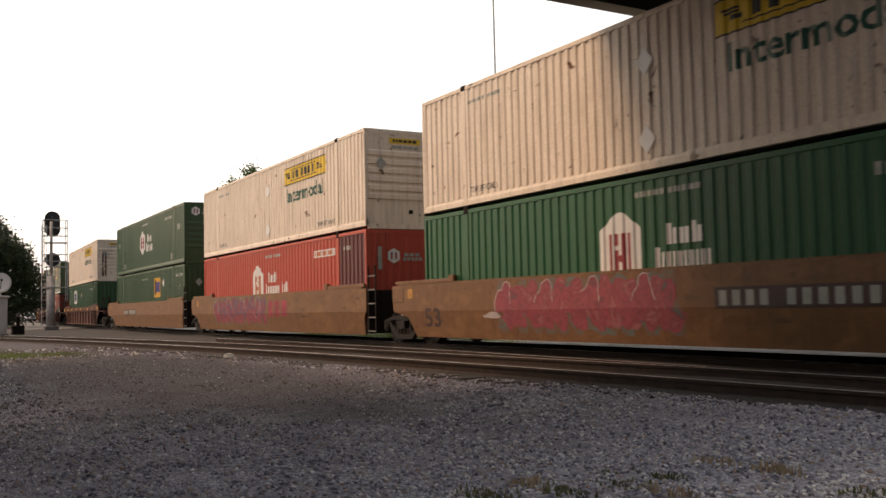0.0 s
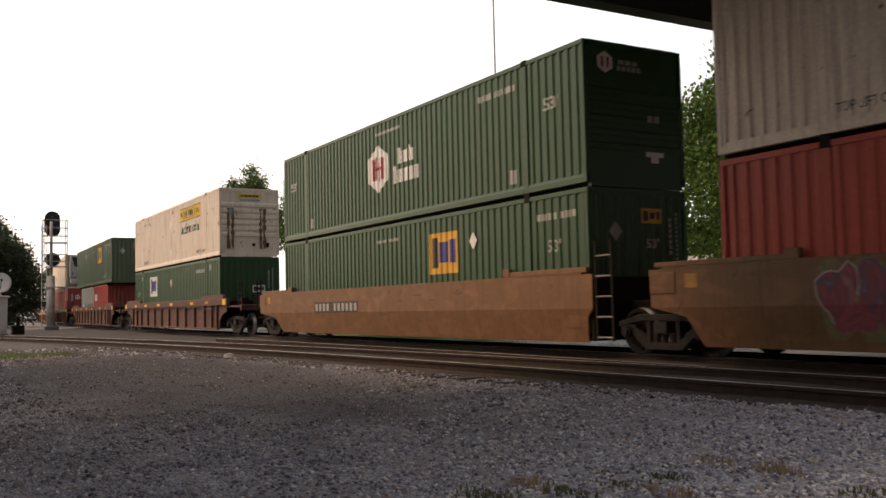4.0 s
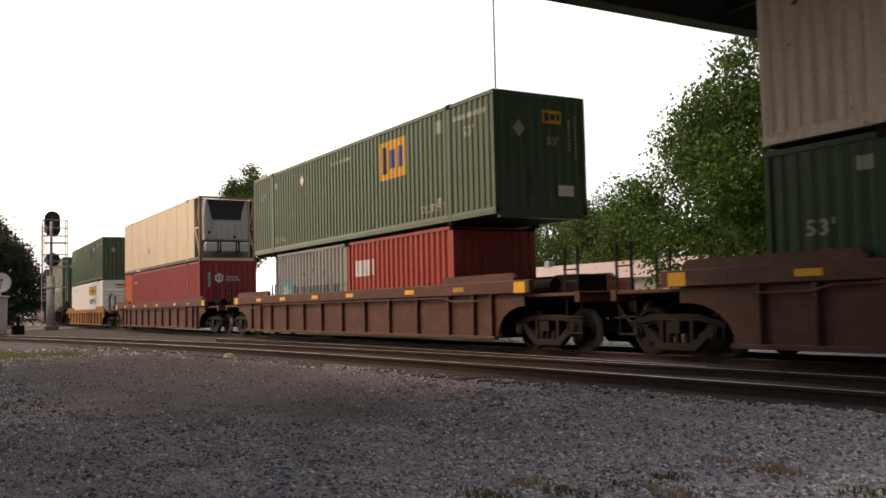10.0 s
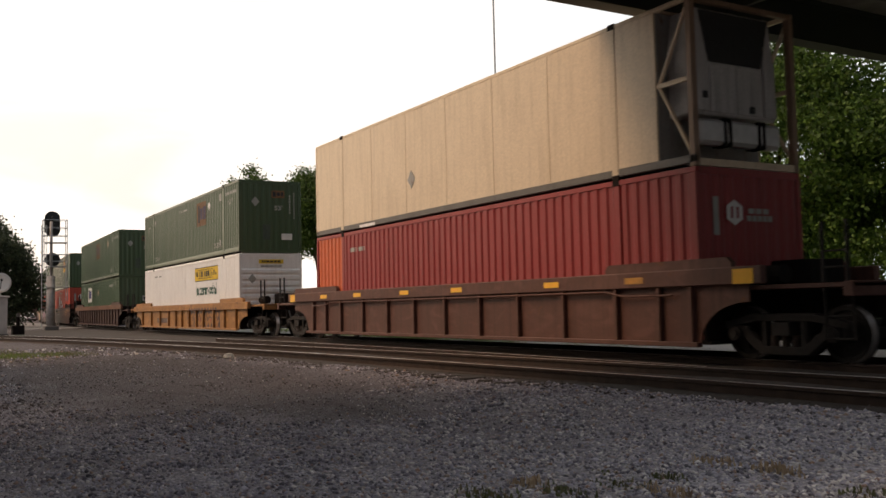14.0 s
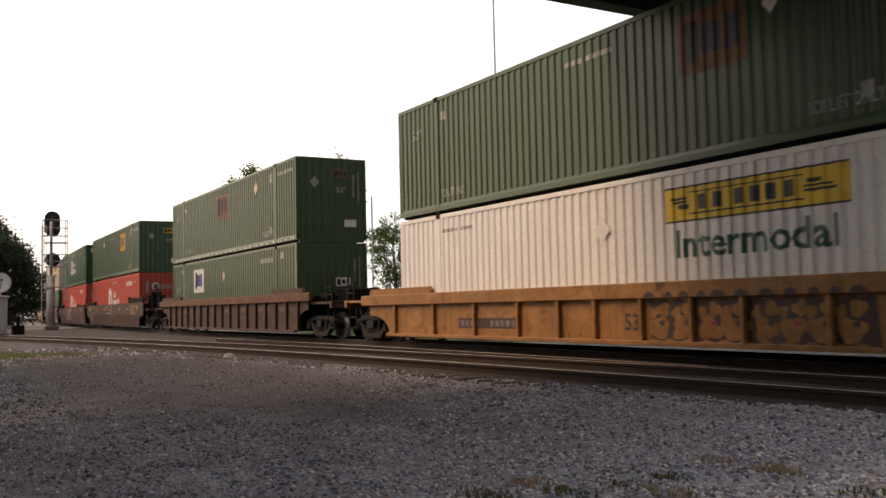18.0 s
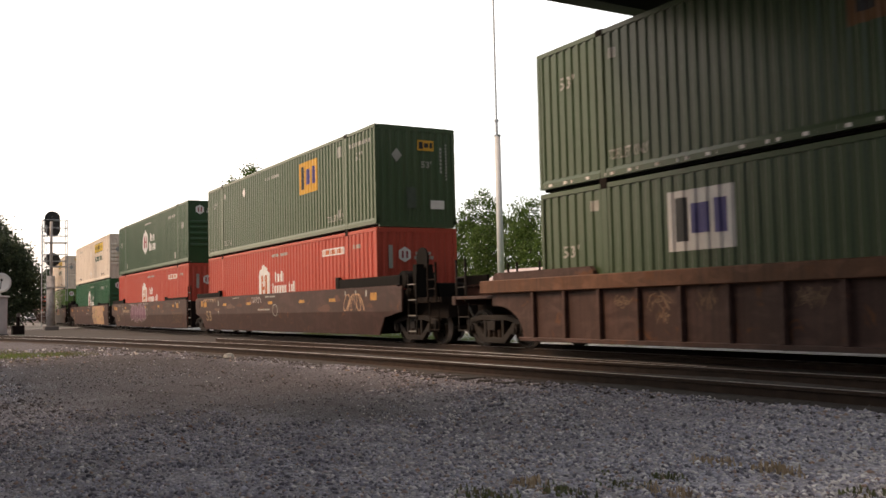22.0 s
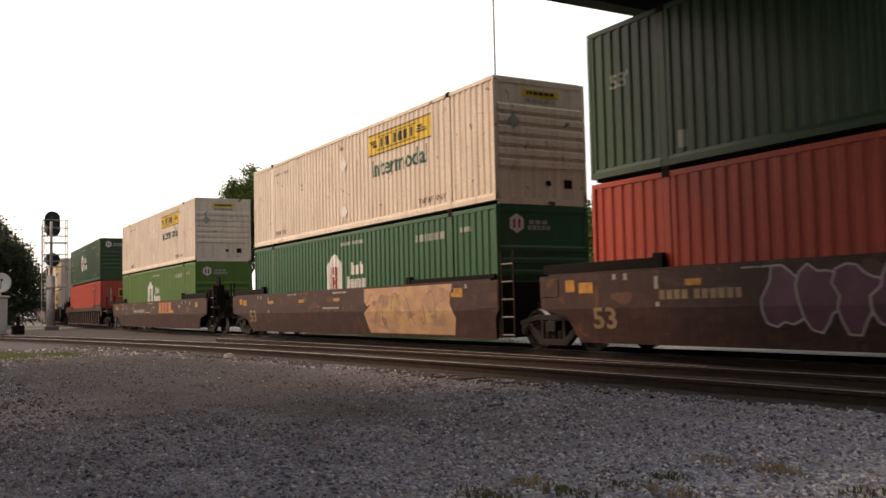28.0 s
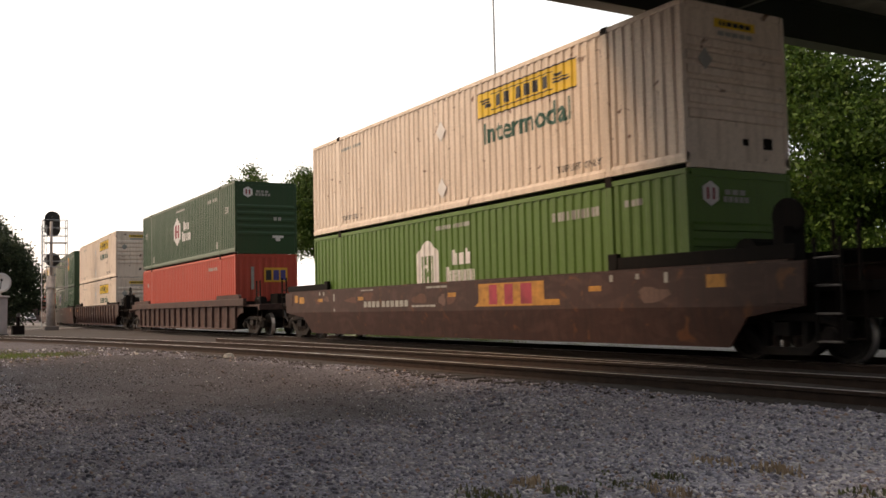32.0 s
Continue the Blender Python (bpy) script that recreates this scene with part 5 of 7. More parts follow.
def bubbles(car, seed, x0, x1):
    """Round sprayed letters left in the car's colour on a dark brown-purple ground, on web and chord."""
    rng = random.Random(seed)

    def lay(name, poly, mat, y):
        part(name, Shape().add([(a, y, b) for a, b in poly], [tuple(range(len(poly)))]), mat, car)
    n = 40
    top = [(x0 + (x1 - x0) * i / n, 0.90 + 0.02 * math.sin(i * 2.1)) for i in range(n, -1, -1)]
    low = [(x0 + (x1 - x0) * i / n + (0.06 if i in (0, n) else 0), 0.23 + 0.03 * math.sin(i * 1.7)) for i in range(n + 1)]
    lay("graffiti_ground", low + top, GRAPE, -1.3372)
    x = x0 + 0.25
    k = 0
    while x < x1 - 0.3:
        r = rng.uniform(0.20, 0.29)
        lay("graffiti_letter", blob(rng, x, 0.43, r * 1.06, 0.19, 16, 0.24, 0.88), YELLOWCAR, -1.3385 - 0.0003 * k)
        lay("graffiti_letter", blob(rng, x + 0.12, 0.74, r * 0.62, 0.12, 12, 0.24, 0.89), YELLOWCAR, -1.3389 - 0.0003 * k)
        lay("graffiti_letter", blob(rng, x - 0.16, 0.68, r * 0.42, 0.12, 10, 0.24, 0.89), YELLOWCAR, -1.3393 - 0.0003 * k)
        lay("graffiti_letter", blob(rng, x + 0.1, 0.52, r * 0.30, 0.05, 10, 0.22, 0.90), CRIMSON if k % 3 == 2 else GRAPE, -1.345 - 0.0003 * k)
        x += r * 2 + 0.06
        k += 1
    # scallops along the chord
    x = x0 + 0.15
    while x < x1:
        w = rng.uniform(0.10, 0.17)
        lay("graffiti_scallop", [(x - w, 0.945), (x + w, 0.945), (x + w * 0.7, 1.02), (x, 1.06), (x - w * 0.7, 1.02)], GRAPE, -1.4415)
        x += 2 * w + 0.14


def smudges(car, seed, mat, x0, x1):
    """Small dark stencil remains and scuffs along the upper half of a smooth side."""
    rng = random.Random(seed)
    for k in range(26):
        x = rng.uniform(x0, x1)
        if rng.random() < 0.6:
            w, h, z = rng.uniform(0.04, 0.12), rng.uniform(0.05, 0.10), rng.uniform(1.20, 1.34)
            flat_art("stencil_mark", [rect(x, x + w, z - h, z)], mat, car, 0.003)
        else:
            flat_art("worn_patch", [blob(rng, x, rng.uniform(0.4, 1.2), rng.uniform(0.05, 0.30), rng.uniform(0.012, 0.05), 10)], mat, car, 0.0022 + 0.0001 * k)


def well_car_smooth(label, mat, front, rear, lead, trail, front_up):
    """A unit of an articulated well car: smooth creased sides. lead, trail: it has an end of its own there."""
    car = thing("well_car", Matrix.Identity(4), label, "well car", "articulated well car units")
    zt, zc, zb = 1.43, 0.78, 0.135
    for sy in (-1, 1):
        s = Shape()
        cut_f, cut_r = (1.55 if lead else 0.25), (2.1 if trail else 1.15)
        rows = [(zt, 0.0), (zc, 0.03), (0.62, 0.72), (zb, 1.0)]
        pts = []
        for z, k in rows:
            pts.append((rear + cut_r * k, z))
            pts.append((front - cut_f * k, z))
        outer = [(x, side_y(z, sy), z) for x, z in pts]
        inner = [(x, side_y(z, sy) - sy * 0.04, z) for x, z in pts]
        s.add(outer + inner, [(0, 1, 3, 2), (2, 3, 5, 4), (4, 5, 7, 6), (8, 10, 11, 9), (10, 12, 13, 11), (12, 14, 15, 13), (0, 8, 9, 1), (6, 7, 15, 14), (0, 2, 10, 8), (2, 4, 12, 10), (4, 6, 14, 12), (1, 9, 11, 3), (3, 11, 13, 5), (5, 13, 15, 7)])
        part("side_sill", s, mat, car)
        part("top_flange", Shape().box(rear + 0.3, front - 0.3, min(sy * 1.435, sy * 1.31), max(sy * 1.435, sy * 1.31), zt + 0.002, zt + 0.035), mat, car)
        dark = mat is BROWN
        for a, b, h in ((rear + 0.1, rear + (3.5 if dark else 3.1), 0.22 if dark else 0.12), (front - (4.3 if dark else 3.0), front - 0.2, front_up)):
            part("container_guide", Shape().prism([(a, zt + 0.037), (b, zt + 0.037), (b, zt + h), (a, zt + h)], sy * 1.40, sy * 1.32).box(b - 0.25 if a < 0 else a, b if a < 0 else a + 0.25, min(sy * 1.42, sy * 1.31), max(sy * 1.42, sy * 1.31), zt + 0.037, zt + h + 0.07), BLACKISH if dark else mat, car, "black steel guide" if dark else "", bevel=0.01)
    put("well_floor", shared(("well_floor_b",), lambda: Shape().box(-0.30, 0.30, -1.32, 1.32, 0.165, 0.215).box(-8.2, -7.3, -1.32, 1.32, 0.165, 0.215).box(7.3, 8.2, -1.32, 1.32, 0.165, 0.215).box(-8.2, 8.2, -0.2, 0.2, 0.175, 0.214), BLACKISH), car)
    part("end_bulkhead", Shape().box(8.15, 8.22, -1.34, 1.34, 0.19, zt - 0.05), GRIME, car)
    part("end_bulkhead", Shape().box(-8.22, -8.15, -1.34, 1.34, 0.19, zt - 0.05), GRIME, car)
    if mat is BROWN:
        for a, z0_, z1_ in ((-6.32, 1.10, 1.32), (-6.30, 0.80, 0.88), (-7.1, 1.28, 1.40), (-7.4, 1.30, 1.40), (6.2, 1.26, 1.38), (6.9, 1.28, 1.38), (7.6, 1.20, 1.38)):
            flat_art("stencil_mark", [rect(a, a + 0.09, z0_, z1_)], LOGO_DIM, car, 0.005)
        flat_art("orange_patch", [rect(rear + 1.25, rear + 1.66, 1.07, 1.27)], REFL_OLD, car, 0.005)
        flat_art("orange_patch", [rect(front - 1.9, front - 1.5, 1.09, 1.30)], REFL_OLD, car, 0.005)
        flat_art("stencil_line", bars(-4.4, -3.6, 1.36, 1.39, [3, 1, 2, 3], 0.4), LOGO_DIM, car, 0.005)
        flat_art("stencil_line", bars(-0.63, 0.36, 1.33, 1.38, [3, 1, 2, 3], 0.4), LOGO_DIM, car, 0.005)
        flat_art("stencil_line", bars(-1.40, -0.2, 0.88, 0.93, [2, 2, 3, 2, 3], 0.4), LOGO_DIM, car, 0.005)
        part("corner_plate", Shape().box(front - 0.72, front - 0.03, -1.444, -1.432, zt - 0.62, zt - 0.02), mat, car, bevel=0.006)
        prng = random.Random(int(front * 100 + rear * 10 + front_up * 7))
        for k in range(9):
            flat_art("worn_patch", [blob(prng, prng.uniform(rear + 1.2, front - 1.8), prng.uniform(0.85, 1.25), prng.uniform(0.15, 0.6), prng.uniform(0.05, 0.16), 12, 0.80, 1.40)], prng.choice((PEEL, PEEL, PEEL_GREY)), car, 0.0022 + 0.0002 * k)
    part("corner_plate", Shape().box(rear + 0.02, rear + 0.62, -1.444, -1.432, zt - 0.42, zt - 0.06), mat, car, bevel=0.006)
    part("reflector", Shape().box(rear + 0.85, rear + 1.12, -1.439, -1.432, zt - 0.33, zt - 0.10), REFL_OLD, car)
    if lead:
        ladder(car, BLACKISH, front + 0.25, -1.28, 0.2, 1.75)
        end_deck(car, GRIME, 8.24, 9.3 + 2.0, "smooth")
        part("hand_brake", Shape().lathe([(-0.03, 0.0), (-0.03, 0.30), (0.03, 0.30), (0.03, 0.26), (-0.0, 0.26), (-0.0, 0.0)], (9.6, -0.7, 2.15), 18).box(9.5, 9.7, -0.95, -0.45, 1.0, 2.0), BLACKISH, car, "black hand brake wheel on its stand")
        part("brake_reservoir", Shape().cyl((9.0, -1.0, 1.62), (9.0, -0.1, 1.62), 0.24, 14), BLACKISH, car, "black cylindrical air reservoir")
    else:
        ladder(car, GRIME, front + 0.28, -1.38, -0.02 + 0.2, 2.05, 0.45, 5)
        part("articulation_arm", Shape().box(8.2, 9.72, -0.42, 0.42, 0.62, 0.92), BLACKISH, car, bevel=0.04)
    if trail:
        end_deck(car, GRIME, -8.24, -9.3 - 2.0, "smooth")
    else:
        part("articulation_arm", Shape().box(-9.70, -8.2, -0.5, 0.5, 0.66, 0.88), BLACKISH, car, bevel=0.04)
    sets = truck(car, -9.72 if not trail else -9.85)
    if lead:
        sets += truck(car, 9.72)
    return car, sets


def flat_art(name, polys, mat, car, off=0.004, label=""):
    """Paint on a smooth creased side: polygons in x and height over the rail."""
    if name in ("reflector", "number_marking", "stencil_line", "stencil_mark") and len(polys) > 1:
        return [flat_art(name, [p_], mat, car, off, label) for p_ in polys]
    bm = bmesh.new()
    for k, poly in enumerate(polys):
        bm.faces.new([bm.verts.new((x, 0, z)) for x, z in poly])
    bmesh.ops.remove_doubles(bm, verts=bm.verts, dist=1e-5)
    bmesh.ops.bisect_plane(bm, geom=bm.verts[:] + bm.edges[:] + bm.faces[:], plane_co=(0, 0, 0.78), plane_no=(0, 0, 1), dist=1e-5)
    for v in bm.verts:
        v.co.y = side_y(v.co.z) - off
    me = bpy.data.meshes.new(name)
    bm.to_mesh(me)
    bm.free()
    me.materials.append(mat)
    return put(name, me, car, None, label)


def blob(rng, x, z, rx, rz, n=14, lo=0.30, hi=1.40):
    out = []
    ph = rng.uniform(0, 6.28)
    for i in range(n):
        a = 2 * math.pi * i / n
        r = 1 + 0.22 * math.sin(3 * a + ph) + rng.uniform(-0.12, 0.12)
        out.append((x + rx * r * math.cos(a), min(hi, max(lo, z + rz * r * math.sin(a)))))
    return out


def stroke(pts, w):
    """A brush line as a ribbon of quads that share their corners."""
    pts = [p for i, p in enumerate(pts) if i == 0 or math.dist(p, pts[i - 1]) > 1e-4]
    n = len(pts)
    left, right = [], []
    for i, p in enumerate(pts):
        a, b = pts[max(i - 1, 0)], pts[min(i + 1, n - 1)]
        d = Vector((b[0] - a[0], b[1] - a[1]))
        d = d.normalized() if d.length > 1e-6 else Vector((1, 0))
        left.append((p[0] - d.y * w / 2, p[1] + d.x * w / 2))
        right.append((p[0] + d.y * w / 2, p[1] - d.x * w / 2))
    return [[right[i], right[i + 1], left[i + 1], left[i]] for i in range(n - 1)]


def graffiti(car, seed, x0, x1, fill, second, edge, accent):
    """A sprayed piece of fat letter blobs with outlines."""
    rng = random.Random(seed)
    halo, body, mid, lines = [], [], [], []
    n = 11
    w = (x1 - x0) / n
    for i in range(n):
        cx = x0 + (i + 0.5) * w
        halo.append(blob(rng, cx, 0.85, w * 0.78, 0.60, 18, 0.28, 1.42))
        body.append(blob(rng, cx - 0.05, 0.92, w * 0.60, 0.44, 16, 0.34, 1.39))
        mid.append(blob(rng, cx + rng.uniform(-0.2, 0.2), 0.58, w * 0.52, 0.20, 12, 0.31, 1.3))
        mid.append(blob(rng, cx + rng.uniform(-0.2, 0.2), rng.uniform(0.9, 1.2), w * 0.18, 0.15, 9, 0.31, 1.3))
        px = cx - w * 0.4
        lines += stroke([(px + 0.10 * k * w * 1.0, 0.85 + 0.32 * math.sin(k * 1.1 + i)) for k in range(9)][(i * 3) % 5:(i * 3) % 5 + 4], 0.022)
    def stack(name, polys, mat, base):
        for k, p_ in enumerate(polys):
            flat_art(name, [p_], mat, car, base + 0.00012 * k)
    stack("graffiti_shadow", halo, accent, 0.0015)
    stack("graffiti_letter", body, fill, 0.0032)
    stack("graffiti_letter", mid, second, 0.0048)
    for k, p_ in enumerate(body):
        cut = rng.randrange(4, 9)
        flat_art("graffiti_outline", stroke((p_ + p_[:1])[:cut + 4], 0.022), edge if k % 3 else PALE, car, 0.0080)
    flat_art("graffiti_outline", lines, edge, car, 0.0085)


# ---------------------------------------------------------------- bridge
def build_bridge():
    z = 6.70
    root = thing("road_bridge", Matrix.Identity(4), "dark steel girder road bridge over the tracks", "bridge")
    x0, x1 = -13.45, -4.6
    part("deck", Shape().box(x0 - 0.3, x1 + 0.3, -34, 60, z + 0.95, z + 1.25), CONCRETE, root, "dark concrete deck slab")
    for k, x in enumerate((x0, -10.6, -7.8, x1 - 0.4)):
        part("girder", Shape().prism([(x, z), (x + 0.4, z), (x + 0.4, z + 0.03), (x + 0.21, z + 0.03), (x + 0.21, z + 0.92), (x + 0.4, z + 0.92), (x + 0.4, z + 0.95), (x, z + 0.95), (x, z + 0.92), (x + 0.19, z + 0.92), (x + 0.19, z + 0.03), (x, z + 0.03)], -34, 60), BRIDGE, root)
    for i in range(16):
        y = -30 + i * 5.6
        part("cross_frame", Shape().box(x0 + 0.21, x1 - 0.2, y - 0.05, y + 0.05, z + 0.35, z + 0.6), BRIDGE, root)
    part("parapet", Shape().box(x0 - 0.3, x0 - 0.05, -34, 60, z + 1.252, z + 2.6), CONCRETE, root)
    part("parapet", Shape().box(x1 + 0.05, x1 + 0.3, -34, 60, z + 1.252, z + 2.1), CONCRETE, root)
    # steel bent behind the main line
    y = 18.4
    part("cap_beam", Shape().box(-11.4, x1 - 0.3, y - 0.35, y + 0.35, z - 0.62, z - 0.004), COLUMN, root, "green steel cap beam")
    for x in (-11.2, -6.2):
        col = part("column", Shape().prism([(x, y - 0.35), (x + 0.08, y - 0.35), (x + 0.08, y - 0.04), (x + 0.76, y - 0.04), (x + 0.76, y - 0.35), (x + 0.84, y - 0.35), (x + 0.84, y + 0.35), (x + 0.76, y + 0.35), (x + 0.76, y + 0.04), (x + 0.08, y + 0.04), (x + 0.08, y + 0.35), (x, y + 0.35)], 0, z - 0.63, "z"), COLUMN, root, "green painted steel column")
        for zz in (3.55, 4.9, 2.0):
            part("stiffener", Shape().box(x - 0.03, x + 0.87, y - 0.38, y - 0.355, zz, zz + 0.16), COLUMN, col)
        part("base_plate", Shape().box(x - 0.2, x + 1.04, y - 0.6, y + 0.6, 0, 0.12), CONCRETE, col)
    part("abutment", Shape().box(x0 - 0.5, x1 + 0.5, 56, 60, 0, z), CONCRETE, root)
    # unseen near abutment, added to close off light from behind the camera
    part("abutment", Shape().box(x0 - 0.4, x1 + 0.4, -9, -6.2, 0, z - 0.01), CONCRETE, root)


def build_shade_walls():
    """Unseen plain walls, added behind the camera and beyond the bridge to block light."""
    w = tagged(new("shade_wall_south"), "unseen plain grey wall added to block light behind the camera", "wall", "", "structure")
    part("wall_panel", Shape().box(-75, -25.1, -7.4, -6.6, 0, 2.6), GREYWALL, w)
    part("wall_panel", Shape().box(-25, -24.4, -7.4, -3.2, 0, 9.5), GREYWALL, w)
    part("wall_panel", Shape().box(-24.39, -14.0, -3.9, -3.2, 0, 9.5), GREYWALL, w)
    part("wall_panel", Shape().box(-3.9, 8.99, -9.4, -8.8, 0, 7.5), GREYWALL, w)
    e = tagged(new("shade_wall_east"), "unseen plain grey wall added to block light beyond the bridge", "wall", "", "structure")
    part("wall_panel", Shape().box(9.0, 9.6, -9.4, 5.2, 0, 6.0), GREYWALL, e)
    part("wall_panel", Shape().box(9.0, 9.6, 16.6, 58, 0, 8.0), GREYWALL, e)


# ---------------------------------------------------------------- signal, case, poles
def build_signal():
    x, y = -68.5, 8.88
    root = thing("railway_signal", pose(x, y, 0) @ Matrix.Diagonal((1, 1, 0.92, 1)), "galvanised signal mast with two black target heads and a ladder", "railway signal")
    part("mast", Shape().cyl((0, 0, 0), (0, 0, 4.1), 0.26, 14).cyl((0, 0, 4.1), (0, 0, 8.2), 0.10, 12), DULLGALV, root, "", True)
    part("foundation", Shape().box(-0.45, 0.45, -0.45, 0.45, 0, 0.35), CONCRETE, root, bevel=0.03)
    # heads face up the line, away from the camera
    face = pose(0, 0, 0, 0, 0, 8)
    for z, tall in ((8.05, 0.45), (5.35, 0.0)):
        n, r = 20, 0.52
        poly = []
        for i in range(n):
            a = 2 * math.pi * i / n
            poly.append((r * math.cos(a), r * math.sin(a) + (tall if math.sin(a) > 0 else -tall)))
        head = part("signal_head", Shape().prism(poly, -0.30, -0.26, "x"), BLACK_PLASTIC, root, "black target signal head", at=face @ pose(-0.15, 0.2, z))
        for k in ((0.42, 0, -0.42) if tall else (0,)):
            part("lamp_housing", Shape().cyl((-0.26, 0, k), (0.08, 0, k), 0.15, 12), BLACK_PLASTIC, head)
            part("visor", Shape().cyl((-0.55, 0, k), (-0.30, 0, k), 0.14, 12), BLACK_PLASTIC, head)
    # working platform and cage
    for zz in (3.2, 4.75, 6.55):
        part("platform", Shape().box(-0.45, 0.35, -0.35, 1.0, zz, zz + 0.07), GALV, root)
    for a, b in ((-0.45, 1.0), (0.35, 1.0), (-0.45, -0.5), (0.35, -0.5)):
        part("cage_post", Shape().cyl((a, b, 2.2 if b > 0 else 4.7), (a, b, 8.3), 0.03, 6), GALV, root)
    for zz in (5.2, 5.7, 7.1, 7.7, 8.3):
        part("cage_rail", Shape().tube([(-0.45, -0.5, zz), (0.35, -0.5, zz), (0.35, 1.0, zz), (-0.45, 1.0, zz), (-0.45, -0.5, zz)], 0.026, 6), GALV, root)
    s = Shape()
    for yy in (-0.62, -0.30):
        s.cyl((0.1, yy, 0.3), (0.1, yy, 7.9), 0.025, 6)
    for i in range(24):
        s.cyl((0.1, -0.62, 0.5 + i * 0.3), (0.1, -0.30, 0.5 + i * 0.3), 0.016, 5)
    part("ladder", s, GALV, root, "steel ladder")
    # equipment case with the round aerial
    c = thing("equipment_case", pose(-54.5, 4.15, 0, 0, 0, 6), "grey metal signal equipment case beside the track", "equipment case")
    part("cabinet", Shape().box(-1.1, 1.1, -0.75, 0.55, 0.15, 2.05), CASE, c, bevel=0.02)
    part("cabinet_roof", Shape().box(-1.2, 1.2, -0.85, 0.65, 2.052, 2.14), CASE, c, bevel=0.02)
    part("plinth", Shape().box(-1.15, 1.15, -0.8, 0.6, 0, 0.148), CONCRETE, c)
    for yy in (-0.42, 0.18):
        part("door", Shape().box(1.102, 1.13, yy - 0.27, yy + 0.27, 0.3, 1.9), CASE, c, bevel=0.008)
    for i in range(5):
        part("vent_slat", Shape().box(1.131, 1.145, -0.6, -0.25, 1.55 + i * 0.05, 1.58 + i * 0.05), CASE, c)
    d = thing("dish_antenna", pose(-54.3, 4.55, 2.14, 0, 0, 0), "pale round dish antenna on the roof of the equipment case", "dish antenna")
    prof = [(-0.02, 0.0), (0.02, 0.20), (0.07, 0.38), (0.13, 0.53), (0.10, 0.53), (0.03, 0.38), (-0.03, 0.20), (-0.07, 0.0)]
    part("dish", Shape().lathe(prof, (0, 0, 0), 28), DISHM, d, "", True, at=pose(0, 0, 0.72, 0, 0, 90 + 170))
    part("dish_mast", Shape().cyl((-0.12, 0, 0), (-0.12, 0, 0.72), 0.035, 8), GALV, d)
    part("feed_arm", Shape().tube([(0.05, -0.02, 0.40), (0.42, 0.0, 0.85)], 0.02, 6).box(0.40, 0.52, -0.05, 0.05, 0.80, 0.92), BLACK_PLASTIC, d)
    # small dark machine box and pale marker beside the case
    p = thing("switch_stand", pose(-57.5, 5.75, 0) @ Matrix.Diagonal((0.8, 0.8, 0.85, 1)), "small dark switch machine with a pale marker", "switch stand")
    part("machine_box", Shape().box(-0.4, 0.4, -0.45, 0.35, 0.02, 0.62), BLACKISH, p, bevel=0.03)
    part("marker_post", Shape().cyl((0.0, -0.05, 0.6), (0.0, -0.05, 1.2), 0.12, 8), BLACKISH, p)
    part("marker_plate", Shape().box(-0.03, 0.03, -0.13, 0.10, 1.15, 1.45), SLATE, p)


def build_poles():
    # tall thin mast with a stout sleeve behind the line
    y = 34.0
    x = -50.45
    m = thing("tall_mast", pose(x, y, 0), "tall thin galvanised mast", "mast")
    part("mast_pole", Shape().cyl((0, 0, 0), (0, 0, 13.3), 0.085, 10).cyl((0, 0, 13.3), (0, 0, 24), 0.06, 10), GALV, m)
    part("mast_collar", Shape().cyl((0, 0, 13.2), (0, 0, 13.35), 0.15, 10), GALV, m)
    m = thing("steel_pole", pose(-49.5, 33.4, 0), "stout grey tapered steel pole", "pole")
    part("pole_shaft", Shape().cyl((0, 0, 0), (0, 0, 12.05), 0.24, 16, 0.19), PALEPOLE, m, "", True)
    part("pole_cap", Shape().cyl((0, 0, 12.052), (0, 0, 12.12), 0.22, 16), GALV, m)
    m = thing("utility_pole", pose(-92, 45, 0), "thin far utility pole", "pole")
    part("pole_shaft", Shape().cyl((0, 0, 0), (0, 0, 13.4), 0.10, 8), GALV, m)


# ---------------------------------------------------------------- trees
def leaf_cloud(lumps, n, size, seed, clump=45, loose=2.9):
    """Many small leaves gathered in clumps on uneven lumps; numpy arrays of quads."""
    rng = np.random.default_rng(seed)
    vol = np.array([l[3] * l[4] * l[5] for l in lumps]) ** 0.67
    which = rng.choice(len(lumps), size=max(40, n // clump), p=vol / vol.sum())
    L_ = np.array(lumps)[which]
    d = rng.normal(size=(len(L_), 3))
    d /= np.linalg.norm(d, axis=1)[:, None]
    r = rng.uniform(0.45, 1.0, len(L_)) ** 0.5 * rng.uniform(0.88, 1.16, len(L_))
    centres = L_[:, :3] + d * L_[:, 3:6] * r[:, None]
    c = centres[rng.integers(0, len(centres), n)]
    spread = size * loose
    p = c + rng.normal(size=(n, 3)) * spread * np.array([1, 1, 0.7])
    u = rng.normal(size=(n, 3))
    u /= np.linalg.norm(u, axis=1)[:, None]
    w = np.cross(u, rng.normal(size=(n, 3)))
    w /= np.linalg.norm(w, axis=1)[:, None]
    s = size * rng.uniform(0.6, 1.3, n)[:, None]
    quad = np.stack([p - u * s, p - w * s * 0.55, p + u * s, p + w * s * 0.55], 1)
    return quad.reshape(-1, 3)


